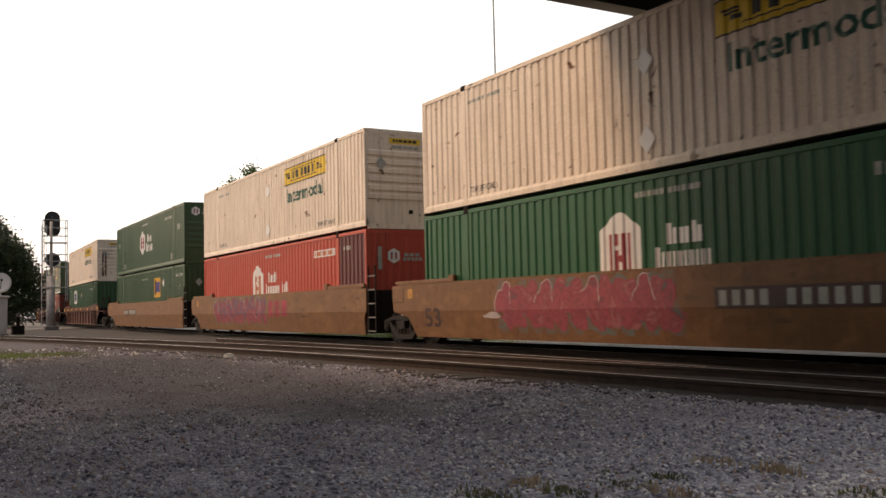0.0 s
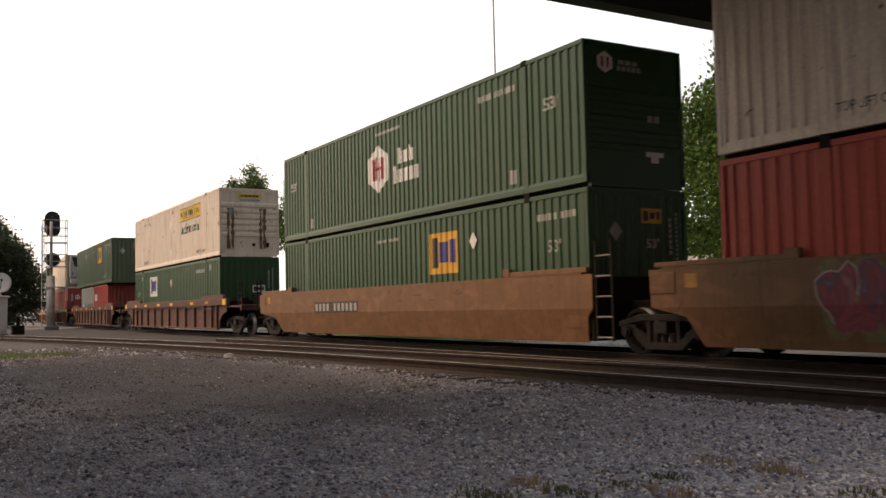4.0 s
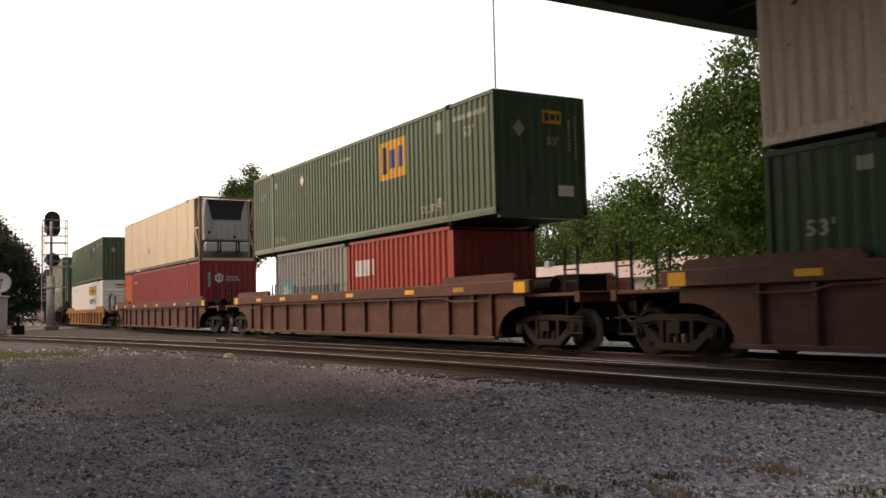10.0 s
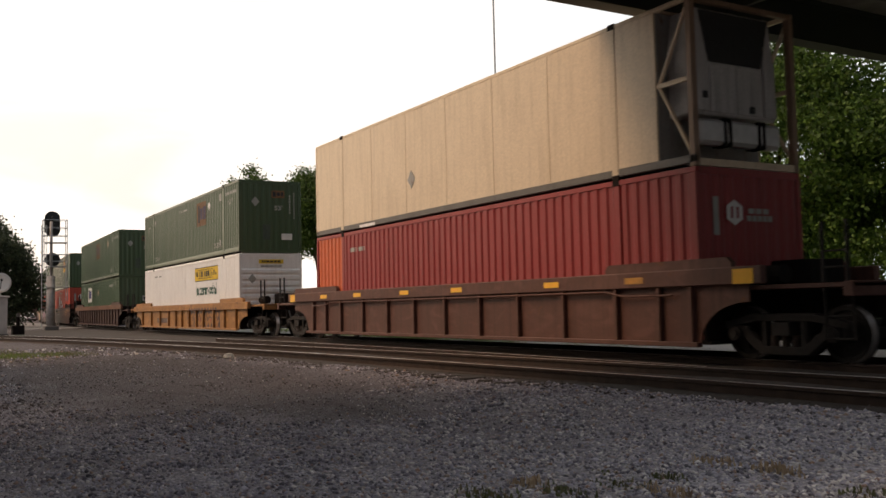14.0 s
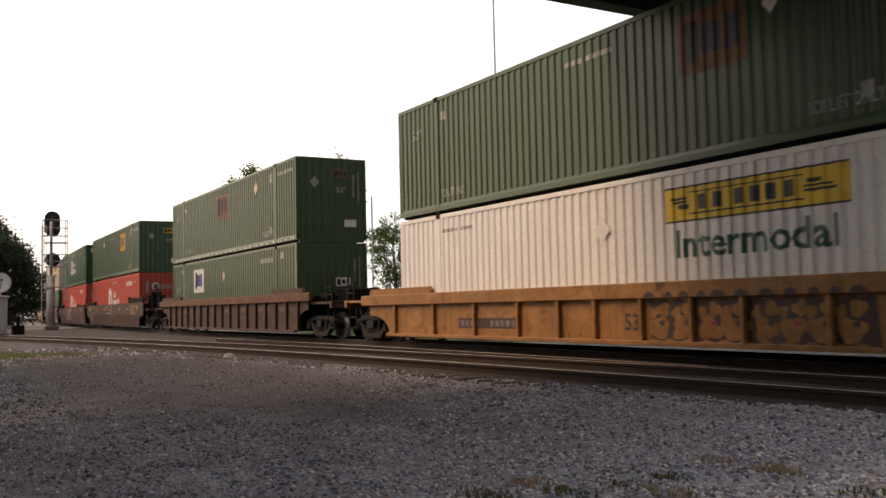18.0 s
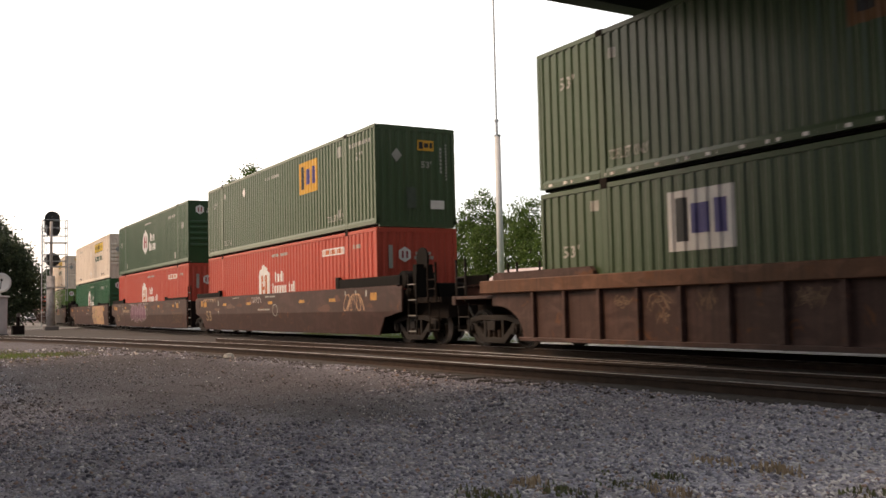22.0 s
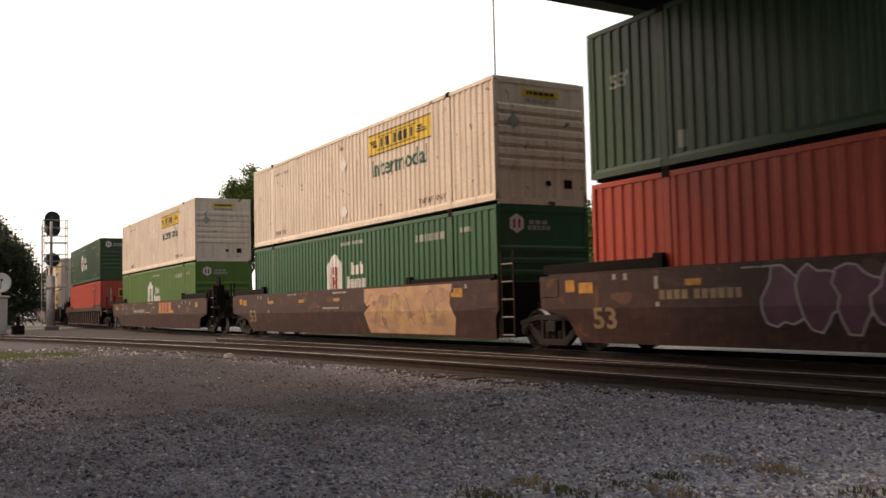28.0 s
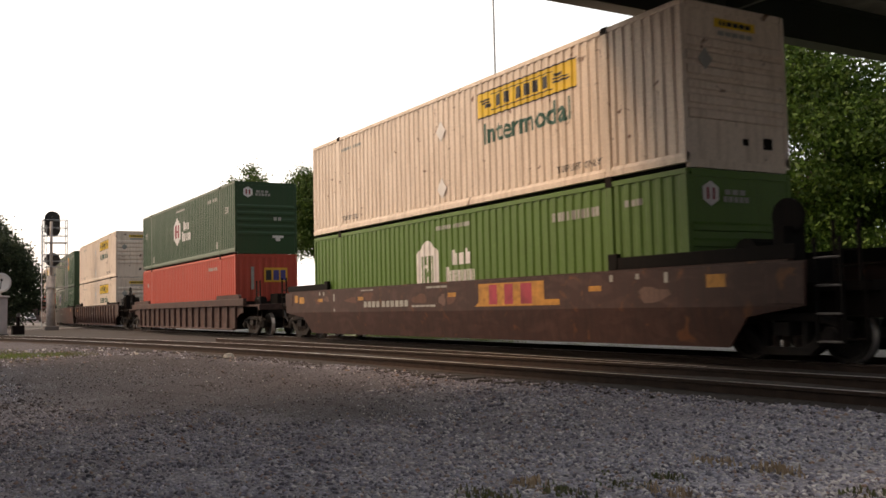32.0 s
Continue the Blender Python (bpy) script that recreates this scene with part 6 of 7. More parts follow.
def quads_mesh(name, verts, mat):
    me = bpy.data.meshes.new(name)
    n = len(verts) // 4
    me.vertices.add(4 * n)
    me.vertices.foreach_set("co", np.asarray(verts, dtype=np.float32).ravel())
    me.loops.add(4 * n)
    me.loops.foreach_set("vertex_index", np.arange(4 * n, dtype=np.int32))
    me.polygons.add(n)
    me.polygons.foreach_set("loop_start", np.arange(0, 4 * n, 4, dtype=np.int32))
    me.polygons.foreach_set("loop_total", np.full(n, 4, dtype=np.int32))
    me.update(calc_edges=True)
    me.validate()
    me.materials.append(mat)
    return me


def tree(base, height, lumps, n, size, mat, label, seed, trunk=0.3, clump=45, loose=2.9):
    rng = random.Random(seed)
    root = thing("tree", pose(*base), label, "tree", "trees behind the line")
    lean = Vector((rng.uniform(-0.3, 0.3), rng.uniform(-0.3, 0.3), 0))
    pts = [Vector((0, 0, -0.1)), Vector((0, 0, height * 0.22)) + lean * 0.4, Vector((0, 0, height * 0.5)) + lean, Vector((0, 0, height * 0.8)) + lean * 1.4]
    s = Shape()
    rad = [trunk, trunk * 0.75, trunk * 0.45, trunk * 0.12]
    for i in range(3):
        s.cyl(pts[i], pts[i + 1], rad[i], 9, rad[i + 1])
    part("trunk", s, BARK, root)
    for l in lumps[:9]:
        a = pts[1].lerp(pts[2], rng.uniform(0, 0.9))
        c = Vector(l[:3])
        mid = a.lerp(c, 0.5) + Vector((rng.uniform(-0.3, 0.3), rng.uniform(-0.3, 0.3), 0.3))
        b = Shape().cyl(a, mid, trunk * 0.34, 7, trunk * 0.2).cyl(mid, c, trunk * 0.2, 6, trunk * 0.05)
        for k in range(5):
            e = c + Vector((rng.uniform(-1, 1) * l[3], rng.uniform(-1, 1) * l[4], rng.uniform(-0.6, 1) * l[5])) * 0.8
            b.cyl(mid.lerp(c, 0.6), e, trunk * 0.09, 5, 0.01)
        part("limb", b, BARK, root)
    put("crown", quads_mesh("crown", leaf_cloud(lumps, n, size, seed, clump, loose), mat), root)
    return root


def lumps_in(rng, cx, cy, cz, rx, ry, rz, n, k=0.42):
    out = [(cx, cy, cz, rx * 0.7, ry * 0.7, rz * 0.7)]
    for i in range(n):
        a, b = rng.uniform(0, 6.283), rng.uniform(-0.9, 1.0)
        c = math.sqrt(max(0, 1 - b * b))
        f = rng.uniform(0.6, 0.86)
        q = k * rng.uniform(0.7, 1.25)
        out.append((cx + rx * f * c * math.cos(a), cy + ry * f * c * math.sin(a), cz + rz * f * b, rx * q, ry * q, rz * q))
    return out


def build_trees():
    rng = random.Random(11)
    # the broad tree behind the bridge column
    tree((-27.5, 33, 0), 12.5, lumps_in(rng, 0.6, 0, 6.9, 6.4, 5.0, 5.6, 30, 0.33) + [(-4.8, -1, 3.4, 1.7, 2.0, 1.6), (5.5, 0, 3.5, 3, 3, 2.5), (8.5, 0.5, 7.5, 3.5, 3, 3.6), (1, 0, 2.6, 4.5, 2.5, 1.8), (-6.6, 0, 5.6, 2.3, 2, 2.0), (-8.6, 0, 6.2, 1.5, 1.3, 1.1), (-9.9, 0.3, 6.7, 0.9, 0.9, 0.6), (-5.2, 0.5, 8.4, 1.8, 1.6, 1.5)], 95000, 0.11, LEAF, "broad leafy green tree in full summer leaf", 21, 0.42, 60, 3.6)
    tree((-17.0, 37, 0), 13, lumps_in(rng, 0, 0, 7.5, 6, 5, 6, 20, 0.36), 42000, 0.13, LEAF, "tall green tree beside the bridge", 22, 0.4, 50, 3.4)
    # lower trees farther back
    for i, (x, y, h, rx) in enumerate(((-54, 52, 9.6, 5.2), (-63, 55, 10.4, 5.0), (-73, 60, 12.3, 5.8), (-47, 56, 10.4, 5.5), (-88, 66, 13.8, 5.0), (-97, 66, 14.6, 5.0), (-105, 67, 15.0, 5.2), (-115, 66, 15.4, 5.4), (-127, 66, 15.2, 5.5), (-38, 50, 10.0, 5.5))):
        tree((x, y, 0), h, lumps_in(rng, 0, 0, h * 0.56, rx, rx * 0.8, h * 0.46, 16, 0.36), 15000, 0.16, LEAF_FAR, "rounded green tree in the back row", 31 + i, 0.28)
    # tops that rise over the train
    tree((-101, 34, 0), 16.8, lumps_in(rng, 0, 0, 11.4, 3.7, 3.5, 5.4, 18, 0.36), 42000, 0.15, LEAF_FAR, "tall tree whose top shows over the train", 51, 0.36)
    tree((-88, 37, 0), 16.6, lumps_in(rng, 0, 0, 10.6, 4.0, 3.5, 6.0, 18, 0.34), 42000, 0.15, LEAF_FAR, "tall airy tree behind the train", 52, 0.36)
    # the dark trees by the equipment case
    tree((-92, 6.8, 0), 10.6, lumps_in(rng, 0, 0, 5.4, 4.4, 4.0, 4.8, 20, 0.36) + [(0.5, 1.2, 2.2, 3.4, 3.2, 2.0), (0, -2, 2.4, 3.5, 3.2, 2.2), (0.3, 2.6, 3.4, 2.4, 2.2, 2.2)], 60000, 0.13, LEAF_DARK, "dark dense tree beside the crossing", 61, 0.45)
    tree((-106, -1.5, 0), 11, lumps_in(rng, 0, 0, 5.1, 5.0, 5.5, 4.5, 16, 0.36), 20000, 0.18, LEAF_DARK, "dark dense tree behind the equipment case", 62, 0.45)


# ---------------------------------------------------------------- background buildings and car
def build_background():
    h = thing("shed", pose(-56, 46, 0, 0, 0, 3), "long low shed with a rusty pale tin roof", "shed")
    part("wall", Shape().box(-10, 12, -3, 3, 0, 2.85), WALLP, h)
    for i in range(22):
        x = -10.4 + i * 1.04
        part("roof_sheet", Shape().prism([(-3.5, 2.7), (0, 4.05), (3.5, 2.7), (3.5, 2.75), (0, 4.1), (-3.5, 2.75)], x, x + 1.02, "x"), TINROOF, h)
    part("vent", Shape().box(-5, -4.4, -0.3, 0.3, 4.0, 4.5), GALV, h)
    part("door", Shape().box(2, 4.4, -3.06, -3.0, 0, 2.4), CASE, h)
    b = thing("brick_building", pose(-215, 25.0, 0, 0, 0, 4) @ Matrix.Diagonal((1, 1.16, 1.16, 1)), "far low brick building with a pale eave", "building")
    part("wall", Shape().box(-5, 5, -11, 14, 0, 3.2), BRICKW, b)
    part("roof", Shape().box(-5.5, 5.5, -11.6, 14.6, 3.2, 3.45), DISHM, b)
    for yy in (-7, -3.5, 0, 3.5):
        w = part("window", Shape().box(5.0, 5.06, yy - 0.6, yy + 0.6, 0.9, 2.2), GLASSD, b)
        part("frame", Shape().box(5.06, 5.1, yy - 0.7, yy + 0.7, 2.2, 2.32), DISHM, w)
    c = thing("parked_van", pose(-178, 19.2, 0, 0, 0, 8) @ Matrix.Diagonal((0.95, 0.95, 0.76, 1)), "white van parked at the far end of the road", "van")
    part("body", Shape().prism([(-2.4, 0.35), (2.4, 0.35), (2.4, 0.95), (1.5, 1.05), (0.8, 1.85), (-2.3, 1.9), (-2.4, 1.2)], -0.95, 0.95), CARWHITE, c, bevel=0.06)
    part("windscreen", Shape().add([(1.53, -0.8, 1.10), (1.53, 0.8, 1.10), (0.88, 0.7, 1.80), (0.88, -0.7, 1.80)], [(0, 1, 2, 3)]), GLASSD, c)
    part("bumper", Shape().box(2.38, 2.5, -0.92, 0.92, 0.35, 0.55), BLACK_PLASTIC, c)
    for yy in (-0.7, 0.7):
        part("headlight", Shape().box(2.38, 2.44, yy - 0.18, yy + 0.18, 0.7, 0.88), LOGO_WHITE, c)
    for xx in (-1.5, 1.5):
        for yy in (-0.93, 0.73):
            part("tyre", Shape().cyl((xx, yy, 0.33), (xx, yy + 0.2, 0.33), 0.33, 16), RUBBER, c)
    sheet("lane", -205, -75, 8.0, 19.0 - 3.5, 0.03, ASPHALT, 30, 3, 0.02, "grey lane that runs off beside the line", "road")


# ---------------------------------------------------------------- loose stones, grass
def scatter_stones(name, spots, sizes, mat, label, seed):
    rng = np.random.default_rng(seed)
    n = len(spots)
    base = np.array([(1, 0, 0), (-1, 0, 0), (0, 1, 0), (0, -1, 0), (0, 0, 1), (0, 0, -1)], float)
    tri = np.array([(0, 2, 4), (2, 1, 4), (1, 3, 4), (3, 0, 4), (2, 0, 5), (1, 2, 5), (3, 1, 5), (0, 3, 5)])
    jit = base[None] * rng.uniform(0.6, 1.25, (n, 6, 1)) + rng.normal(0, 0.22, (n, 6, 3))
    a = rng.uniform(0, 6.283, n)
    ca, sa = np.cos(a), np.sin(a)
    x = jit[:, :, 0] * ca[:, None] - jit[:, :, 1] * sa[:, None]
    y = jit[:, :, 0] * sa[:, None] + jit[:, :, 1] * ca[:, None]
    v = np.stack([x, y * rng.uniform(0.6, 1.0, n)[:, None], jit[:, :, 2] * 0.62], 2) * sizes[:, None, None] + spots[:, None, :]
    f = (tri[None] + 6 * np.arange(n)[:, None, None]).reshape(-1, 3)
    me = bpy.data.meshes.new(name)
    me.vertices.add(6 * n)
    me.vertices.foreach_set("co", v.astype(np.float32).ravel())
    me.loops.add(f.size)
    me.loops.foreach_set("vertex_index", f.astype(np.int32).ravel())
    me.polygons.add(len(f))
    me.polygons.foreach_set("loop_start", np.arange(0, f.size, 3, dtype=np.int32))
    me.polygons.foreach_set("loop_total", np.full(len(f), 3, dtype=np.int32))
    me.update(calc_edges=True)
    me.validate()
    me.materials.append(mat)
    return tagged(put(name, me), label, "gravel", "", "stuff")


def ground_z(x, y):
    z = 0.05 * noise.noise((x * 0.3, y * 0.3, 2)) + 0.018 * noise.noise((x * 1.5, y * 1.5, 7))
    if x > -50:
        z += 0.07 * max(0.0, 1 - abs(y - siding(x) - 0.7) / 2.2)
    z = min(z, RAIL_Z - 0.10)
    return z - 0.03 * max(0.0, 1 - abs(y - AXIS) / 2.4)


def in_shade_patch(x, y):
    """The patch of painted shade holds few pale stones."""
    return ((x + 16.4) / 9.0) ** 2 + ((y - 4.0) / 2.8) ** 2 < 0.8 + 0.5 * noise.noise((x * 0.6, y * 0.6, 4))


def build_bed():
    """Dark ballast sheet under the siding and the main line."""
    s = Shape()
    xs = np.arange(-118, 30.1, 0.75)
    n = 13
    for x in xs:
        a = (siding(x) - 0.42 if x > -58 else along(x)[0].y - 3.0 - (1 - min(1, (-58 - x) / 14)) * (along(-58)[0].y - 2.58 - siding(-58))) + 0.10 * noise.noise((x * 1.1, 3, 1))
        b = AXIS + 0.85 + 0.12 * noise.noise((x * 1.3, 9, 1)) + (along(x)[0].y - AXIS)
        for j in range(n):
            y = a + (b - a) * j / (n - 1)
            s.v.append((x, y, ground_z(x, y) + (0.022 if 0 < j < n - 1 else -0.01)))
    s.f = [(i * n + j, (i + 1) * n + j, (i + 1) * n + j + 1, i * n + j + 1) for i in range(len(xs) - 1) for j in range(n - 1)]
    me = bpy.data.meshes.new("ballast_bed")
    me.from_pydata(s.v, [], s.f)
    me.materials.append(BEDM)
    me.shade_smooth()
    tagged(put("ballast_bed", me), "dark ballast between and beside the rails", "ballast", "", "structure")


BEDM = plain("dark_ballast", (0.032, 0.025, 0.022), 0.95, 0, 0.55, 14, 0.9)


def build_gravel():
    rng = np.random.default_rng(5)
    pts, size, dpts, dsize = [], [], [], []
    # denser close to the camera
    for _ in range(72000):
        r = 3.6 * (9.0 ** rng.random())
        a = radians(31 + 60 * rng.random())
        x, y = -r * math.sin(a), r * math.cos(a)
        if y < 0.5 or y > siding(x) - 0.25:
            continue
        s = (0.008 + 0.020 * rng.random() ** 2.2) * (1.0 + 0.06 * max(0, r - 6))
        if in_shade_patch(x, y):
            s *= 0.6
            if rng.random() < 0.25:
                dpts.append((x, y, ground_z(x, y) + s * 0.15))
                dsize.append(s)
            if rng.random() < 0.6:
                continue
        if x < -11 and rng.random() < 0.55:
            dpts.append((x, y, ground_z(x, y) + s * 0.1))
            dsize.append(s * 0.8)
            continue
        pts.append((x, y, ground_z(x, y) + s * 0.2))
        size.append(s)
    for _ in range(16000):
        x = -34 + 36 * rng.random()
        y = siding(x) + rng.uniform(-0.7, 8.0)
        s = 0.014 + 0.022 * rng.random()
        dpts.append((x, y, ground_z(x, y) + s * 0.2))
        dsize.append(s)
    chips, csize = [], []
    for _ in range(5200):
        r = 3.4 * (3.2 ** rng.random())
        a = radians(31 + 34 * rng.random() ** 1.5)
        x, y = -r * math.sin(a), r * math.cos(a)
        if y < siding(x) - 0.3:
            s = 0.008 + 0.016 * rng.random() ** 2
            chips.append((x, y, ground_z(x, y) + s * 0.3))
            csize.append(s)
    scatter_stones("pale_gravel", np.array(chips), np.array(csize), PALESTONE, "pale limestone chips among the gravel", 8)
    scatter_stones("gravel", np.array(pts), np.array(size), STONE, "loose grey and brown gravel", 6)
    scatter_stones("ballast", np.array(dpts), np.array(dsize), DARKSTONE, "dark ballast and dark gravel stones", 7)
    # a single pale stone by the siding
    s = Shape()
    s.cyl((0, 0, 0), (0, 0, 0.07), 0.13, 9, 0.10).cyl((0, 0, 0.07), (0, 0, 0.11), 0.10, 9, 0.05)
    me = s.mesh("stone", LOGO_DIM, bevel=0.02)
    for v in me.vertices:
        v.co += Vector((noise.noise(v.co * 9), noise.noise(v.co * 9 + Vector((4, 4, 4))), 0)) * 0.04
    tagged(put("stone", me, None, pose(-20.7, 6.45, 0.02)), "single pale stone on the gravel", "stone")


def tuft(name, at, n, spread, tall, mat, label, seed, flat=0.5):
    rng = np.random.default_rng(seed)
    vs = []
    for _ in range(n):
        x, y = at[0] + rng.normal() * spread[0], at[1] + rng.normal() * spread[1]
        z = ground_z(x, y)
        h, w, a = tall * rng.uniform(0.4, 1.1), 0.006 + 0.010 * rng.random(), rng.uniform(0, 6.283)
        d = np.array([math.cos(a), math.sin(a), 0])
        s = np.array([-d[1], d[0], 0]) * w
        p = np.array([x, y, z - 0.01])
        q = p + d * h * flat * rng.uniform(0.2, 1.0) + np.array([0, 0, h])
        vs += [p - s, p + s, q + s * 0.3, q - s * 0.3]
    return tagged(put(name, quads_mesh(name, np.array(vs), mat)), label, "weeds", "", "stuff")


def build_weeds():
    spots = [((-4.54, 2.92), 110, (0.14, 0.07), 0.05), ((-4.32, 3.32), 100, (0.09, 0.06), 0.05), ((-4.23, 3.71), 80, (0.14, 0.06), 0.035), ((-4.26, 4.05), 80, (0.06, 0.05), 0.045), ((-4.63, 3.88), 30, (0.07, 0.05), 0.03), ((-3.18, 4.50), 50, (0.08, 0.06), 0.045)]
    for i, (at, n, sp, h) in enumerate(spots):
        tuft("weeds", at, n, sp, h, WEEDM, "low green weeds in the gravel", 70 + i)
    for i, (at, n, sp) in enumerate((((-3.98, 4.71), 130, (0.08, 0.05)), ((-4.68, 3.29), 90, (0.06, 0.05)), ((-4.40, 4.62), 60, (0.10, 0.05)), ((-3.9, 3.75), 60, (0.12, 0.05)))):
        tuft("dry_weeds", at, n, sp, 0.06, DRYM, "dry brown weeds in the gravel", 80 + i)
    tuft("grass", (-27.2, 2.5), 1300, (0.7, 0.45), 0.07, GRASSM, "short green grass at the edge of the gravel", 96)
    tuft("grass", (-27.0, 3.55), 500, (0.4, 0.25), 0.06, GRASSM, "short green grass at the edge of the gravel", 97)
    tuft("grass", (-29.5, 2.6), 900, (2.2, 0.4), 0.06, WEEDM, "short green grass on the gravel", 90)
    tuft("grass", (-27.0, 3.9), 700, (0.9, 0.35), 0.07, WEEDM, "short green grass on the gravel", 91)
    tuft("grass", (-36, 16.2), 5000, (5.5, 0.6), 0.2, GRASSM, "bright green grass beyond the main line", 92)
    tuft("grass", (-17.5, 16.6), 900, (1.6, 0.4), 0.12, GRASSM, "bright green grass beyond the main line", 93)
    tuft("grass", (-30, 14.6), 9000, (5.0, 0.4), 0.12, GRASSM, "bright green grass beside the main line", 94)
    tuft("grass", (-17.2, 14.45), 3000, (2.2, 0.35), 0.09, GRASSM, "bright green grass beside the main line", 95)
    tuft("grass", (-26.0, 14.5), 6000, (5.0, 0.30), 0.10, GRASSM, "bright green grass beside the main line", 98)


# ---------------------------------------------------------------- the train
FLOOR = 0.42
MOVING, WHEELS = [], []


def ride(ob, s, dx=0.0, z=0.0):
    MOVING.append((ob, s - HALF, dx, z))
    return ob


def mark_bars(car, x0, x1, z0, z1, groups, mat, back=None):
    if back:
        flat_art("number_panel", [rect(x0 - 0.10, x1 + 0.10, z0 - 0.05, z1 + 0.05)], back, car, 0.004)
    flat_art("number_marking", bars(x0, x1, z0, z1, groups, 0.75), mat, car, 0.008)


def build_train():
    G = "containers on the train"
    jb = "cream ribbed container with yellow panel and green lettering"
    emp = "green ribbed container with gold square logo"
    empf = "green ribbed container with faded orange logo"
    hub = "bright green container with white house logo"
    hubr = "orange-red container with white house logo"
    hubt = "dark green container with white hexagon logo"
    lower = lambda st, m, lab, s, **k: ride(container(st, m, lab + ", in the well", G, **k), s, 0, FLOOR)
    upper = lambda st, m, lab, s, z=FLOOR + HIGH, **k: ride(container(st, m, lab + ", stacked on top", G, **k), s, 0, z)

    def smooth(s, mat, label, lead=False, trail=False, up=0.14, nose=9.8):
        car, sets = well_car_smooth(label, mat, nose if lead else 8.3, -10.3 if trail else -9.62, lead, trail, up)
        ride(car, s, 0, RAIL_Z)
        WHEELS.extend(sets)
        return car

    def ribbed(s, mat, chord, ribs, top, refl, label):
        car, sets = well_car_ribbed(label, mat, chord, 9.85, -0.40, ribs, top, refl)
        ride(car, s, 0, RAIL_Z)
        WHEELS.extend(sets)
        return car

    RIBS = [-8.2, -7.2, -6.1, -4.6, -3.07, -1.58, -0.05, 1.5, 3.0, 4.55, 6.1, 7.2, 7.95]
    RIBS_B = [-8.3, -6.26, -4.4, -2.68, -1.29, -0.18, 1.08, 2.27, 3.36, 4.9, 6.4, 7.9]
    RIBS_C = [-8.3 + 1.04 * i for i in range(17)]
    # the tan three-unit car
    tan = "tan smooth-sided well car unit"
    c = smooth(-4.87, TAN, tan + " with pink graffiti", lead=True)
    graffiti(c, 3, -4.6, 0.7, SPRAY_PINK, SPRAY_PINK, CRIMSON, SPRAY_EDGE)
    mark_bars(c, 1.65, 4.45, 0.80, 1.04, [1, 1, 1, 1, 0, 0, 1, 1, 1, 1, 1, 1], LOGO_DIM, DARK_GRAF)
    put("number", side_text("53", -7.92, -7.14, 0.38, 0.85, DARK_GRAF), c)
    flat_art("worn_patch", [blob(random.Random(5), -4.9, 0.66, 0.32, 0.07, 12)], PALE, c, 0.005)
    smudges(c, 31, TANSHADE, -7.9, 8.6)
    lower("hub_low", GREEN_HUB, hub, -4.87)
    upper("cream", CREAM, jb, -4.87)
    c = smooth(-24.40, TAN, tan + " with red and green graffiti")
    graffiti(c, 8, -6.1, 0.1, SPRAY_MIX, SPRAY_PINK, INDIGO, SPRAY_LIME)
    [flat_art("worn_logo_bar", [p_], CRIMSON, c, 0.006) for p_ in (rect(0.35, 0.80, 0.66, 1.2), rect(1.0, 1.45, 0.66, 1.2), rect(1.65, 2.15, 0.66, 1.2))]
    smudges(c, 32, TANSHADE, 2.4, 8.0)
    lower("hub_low_red", ORANGE, hubr, -24.40, door_mat=MAROON)
    upper("cream", CREAM, jb, -24.40)
    c = smooth(-43.85, TAN, tan + " with a dark number panel", trail=True)
    mark_bars(c, -5.1, -2.1, 0.82, 1.04, [1, 1, 1, 1, 0, 0, 1, 1, 1, 1, 1, 1], LOGO_DIM, DARK_GRAF)
    smudges(c, 33, TANSHADE, -9.0, 7.8)
    lower("emp_gold_low", GREEN, "green ribbed container with gold logo", -43.85)
    upper("hub_top", GREEN, hubt, -43.85)
    # three brown single cars with yellow reflectors
    brown = "oxide brown well car with side posts and yellow reflectors"
    ribbed(-67.55, OXIDE, OXIDE, RIBS, 1.60, True, brown)
    lower("emp_white", GREEN, "green ribbed container with white square logo", -67.55)
    c = upper("cream", CREAM, "rust-streaked cream ribbed container with yellow panel", -67.55)
    rng = random.Random(2)
    for y0 in (-0.92, -0.74, 0.47, 0.64):
        pts, z = [], 2.05
        left, right = [], []
        while z > 0.35:
            w = rng.uniform(0.02, 0.085)
            left.append((y0 - w + rng.uniform(-0.02, 0.02), z))
            right.append((y0 + w + rng.uniform(-0.02, 0.02), z))
            z -= 0.13
        put("rust_streak", end_art("rust_streak", [left + right[::-1]], STREAK, 0.030), c, None, "dark rust run")
    ribbed(-91.05, OXIDE, OXIDE, RIBS, 1.60, True, brown)
    star = [(-2.0 + (0.42 if k % 2 else 0.17) * math.cos(k * math.pi / 7), 1.2 + (0.42 if k % 2 else 0.17) * math.sin(k * math.pi / 7)) for k in range(14)]
    g = short_container(GREYBOX, "weathered grey 20-foot container with a pale star logo", 6.058, GREYBOX, [("logo_panel", [rect(-2.5, -1.5, 0.75, 1.62)], TEALP), ("logo_star", [star], LOGO_WHITE), ("logo_wordmark", bars(-1.35, 2.35, 0.80, 1.42, [2, 2, 2, 2, 2, 2], 0.5), LOGO_SLATE)])
    ride(g, -91.05, -3.06, FLOOR)
    r = short_container(REDBOX, "brick red 20-foot container with white logo", 6.058, REDBOX, [("logo_bar", [rect(-2.5, -2.08, 1.57, 2.03)], LOGO_WHITE), ("logo_bar", [rect(-1.96, -1.58, 1.57, 2.03)], LOGO_WHITE), ("logo_bar", [rect(-1.45, -1.30, 1.57, 2.03)], LOGO_WHITE)])
    ride(r, -91.05, 3.06, FLOOR)
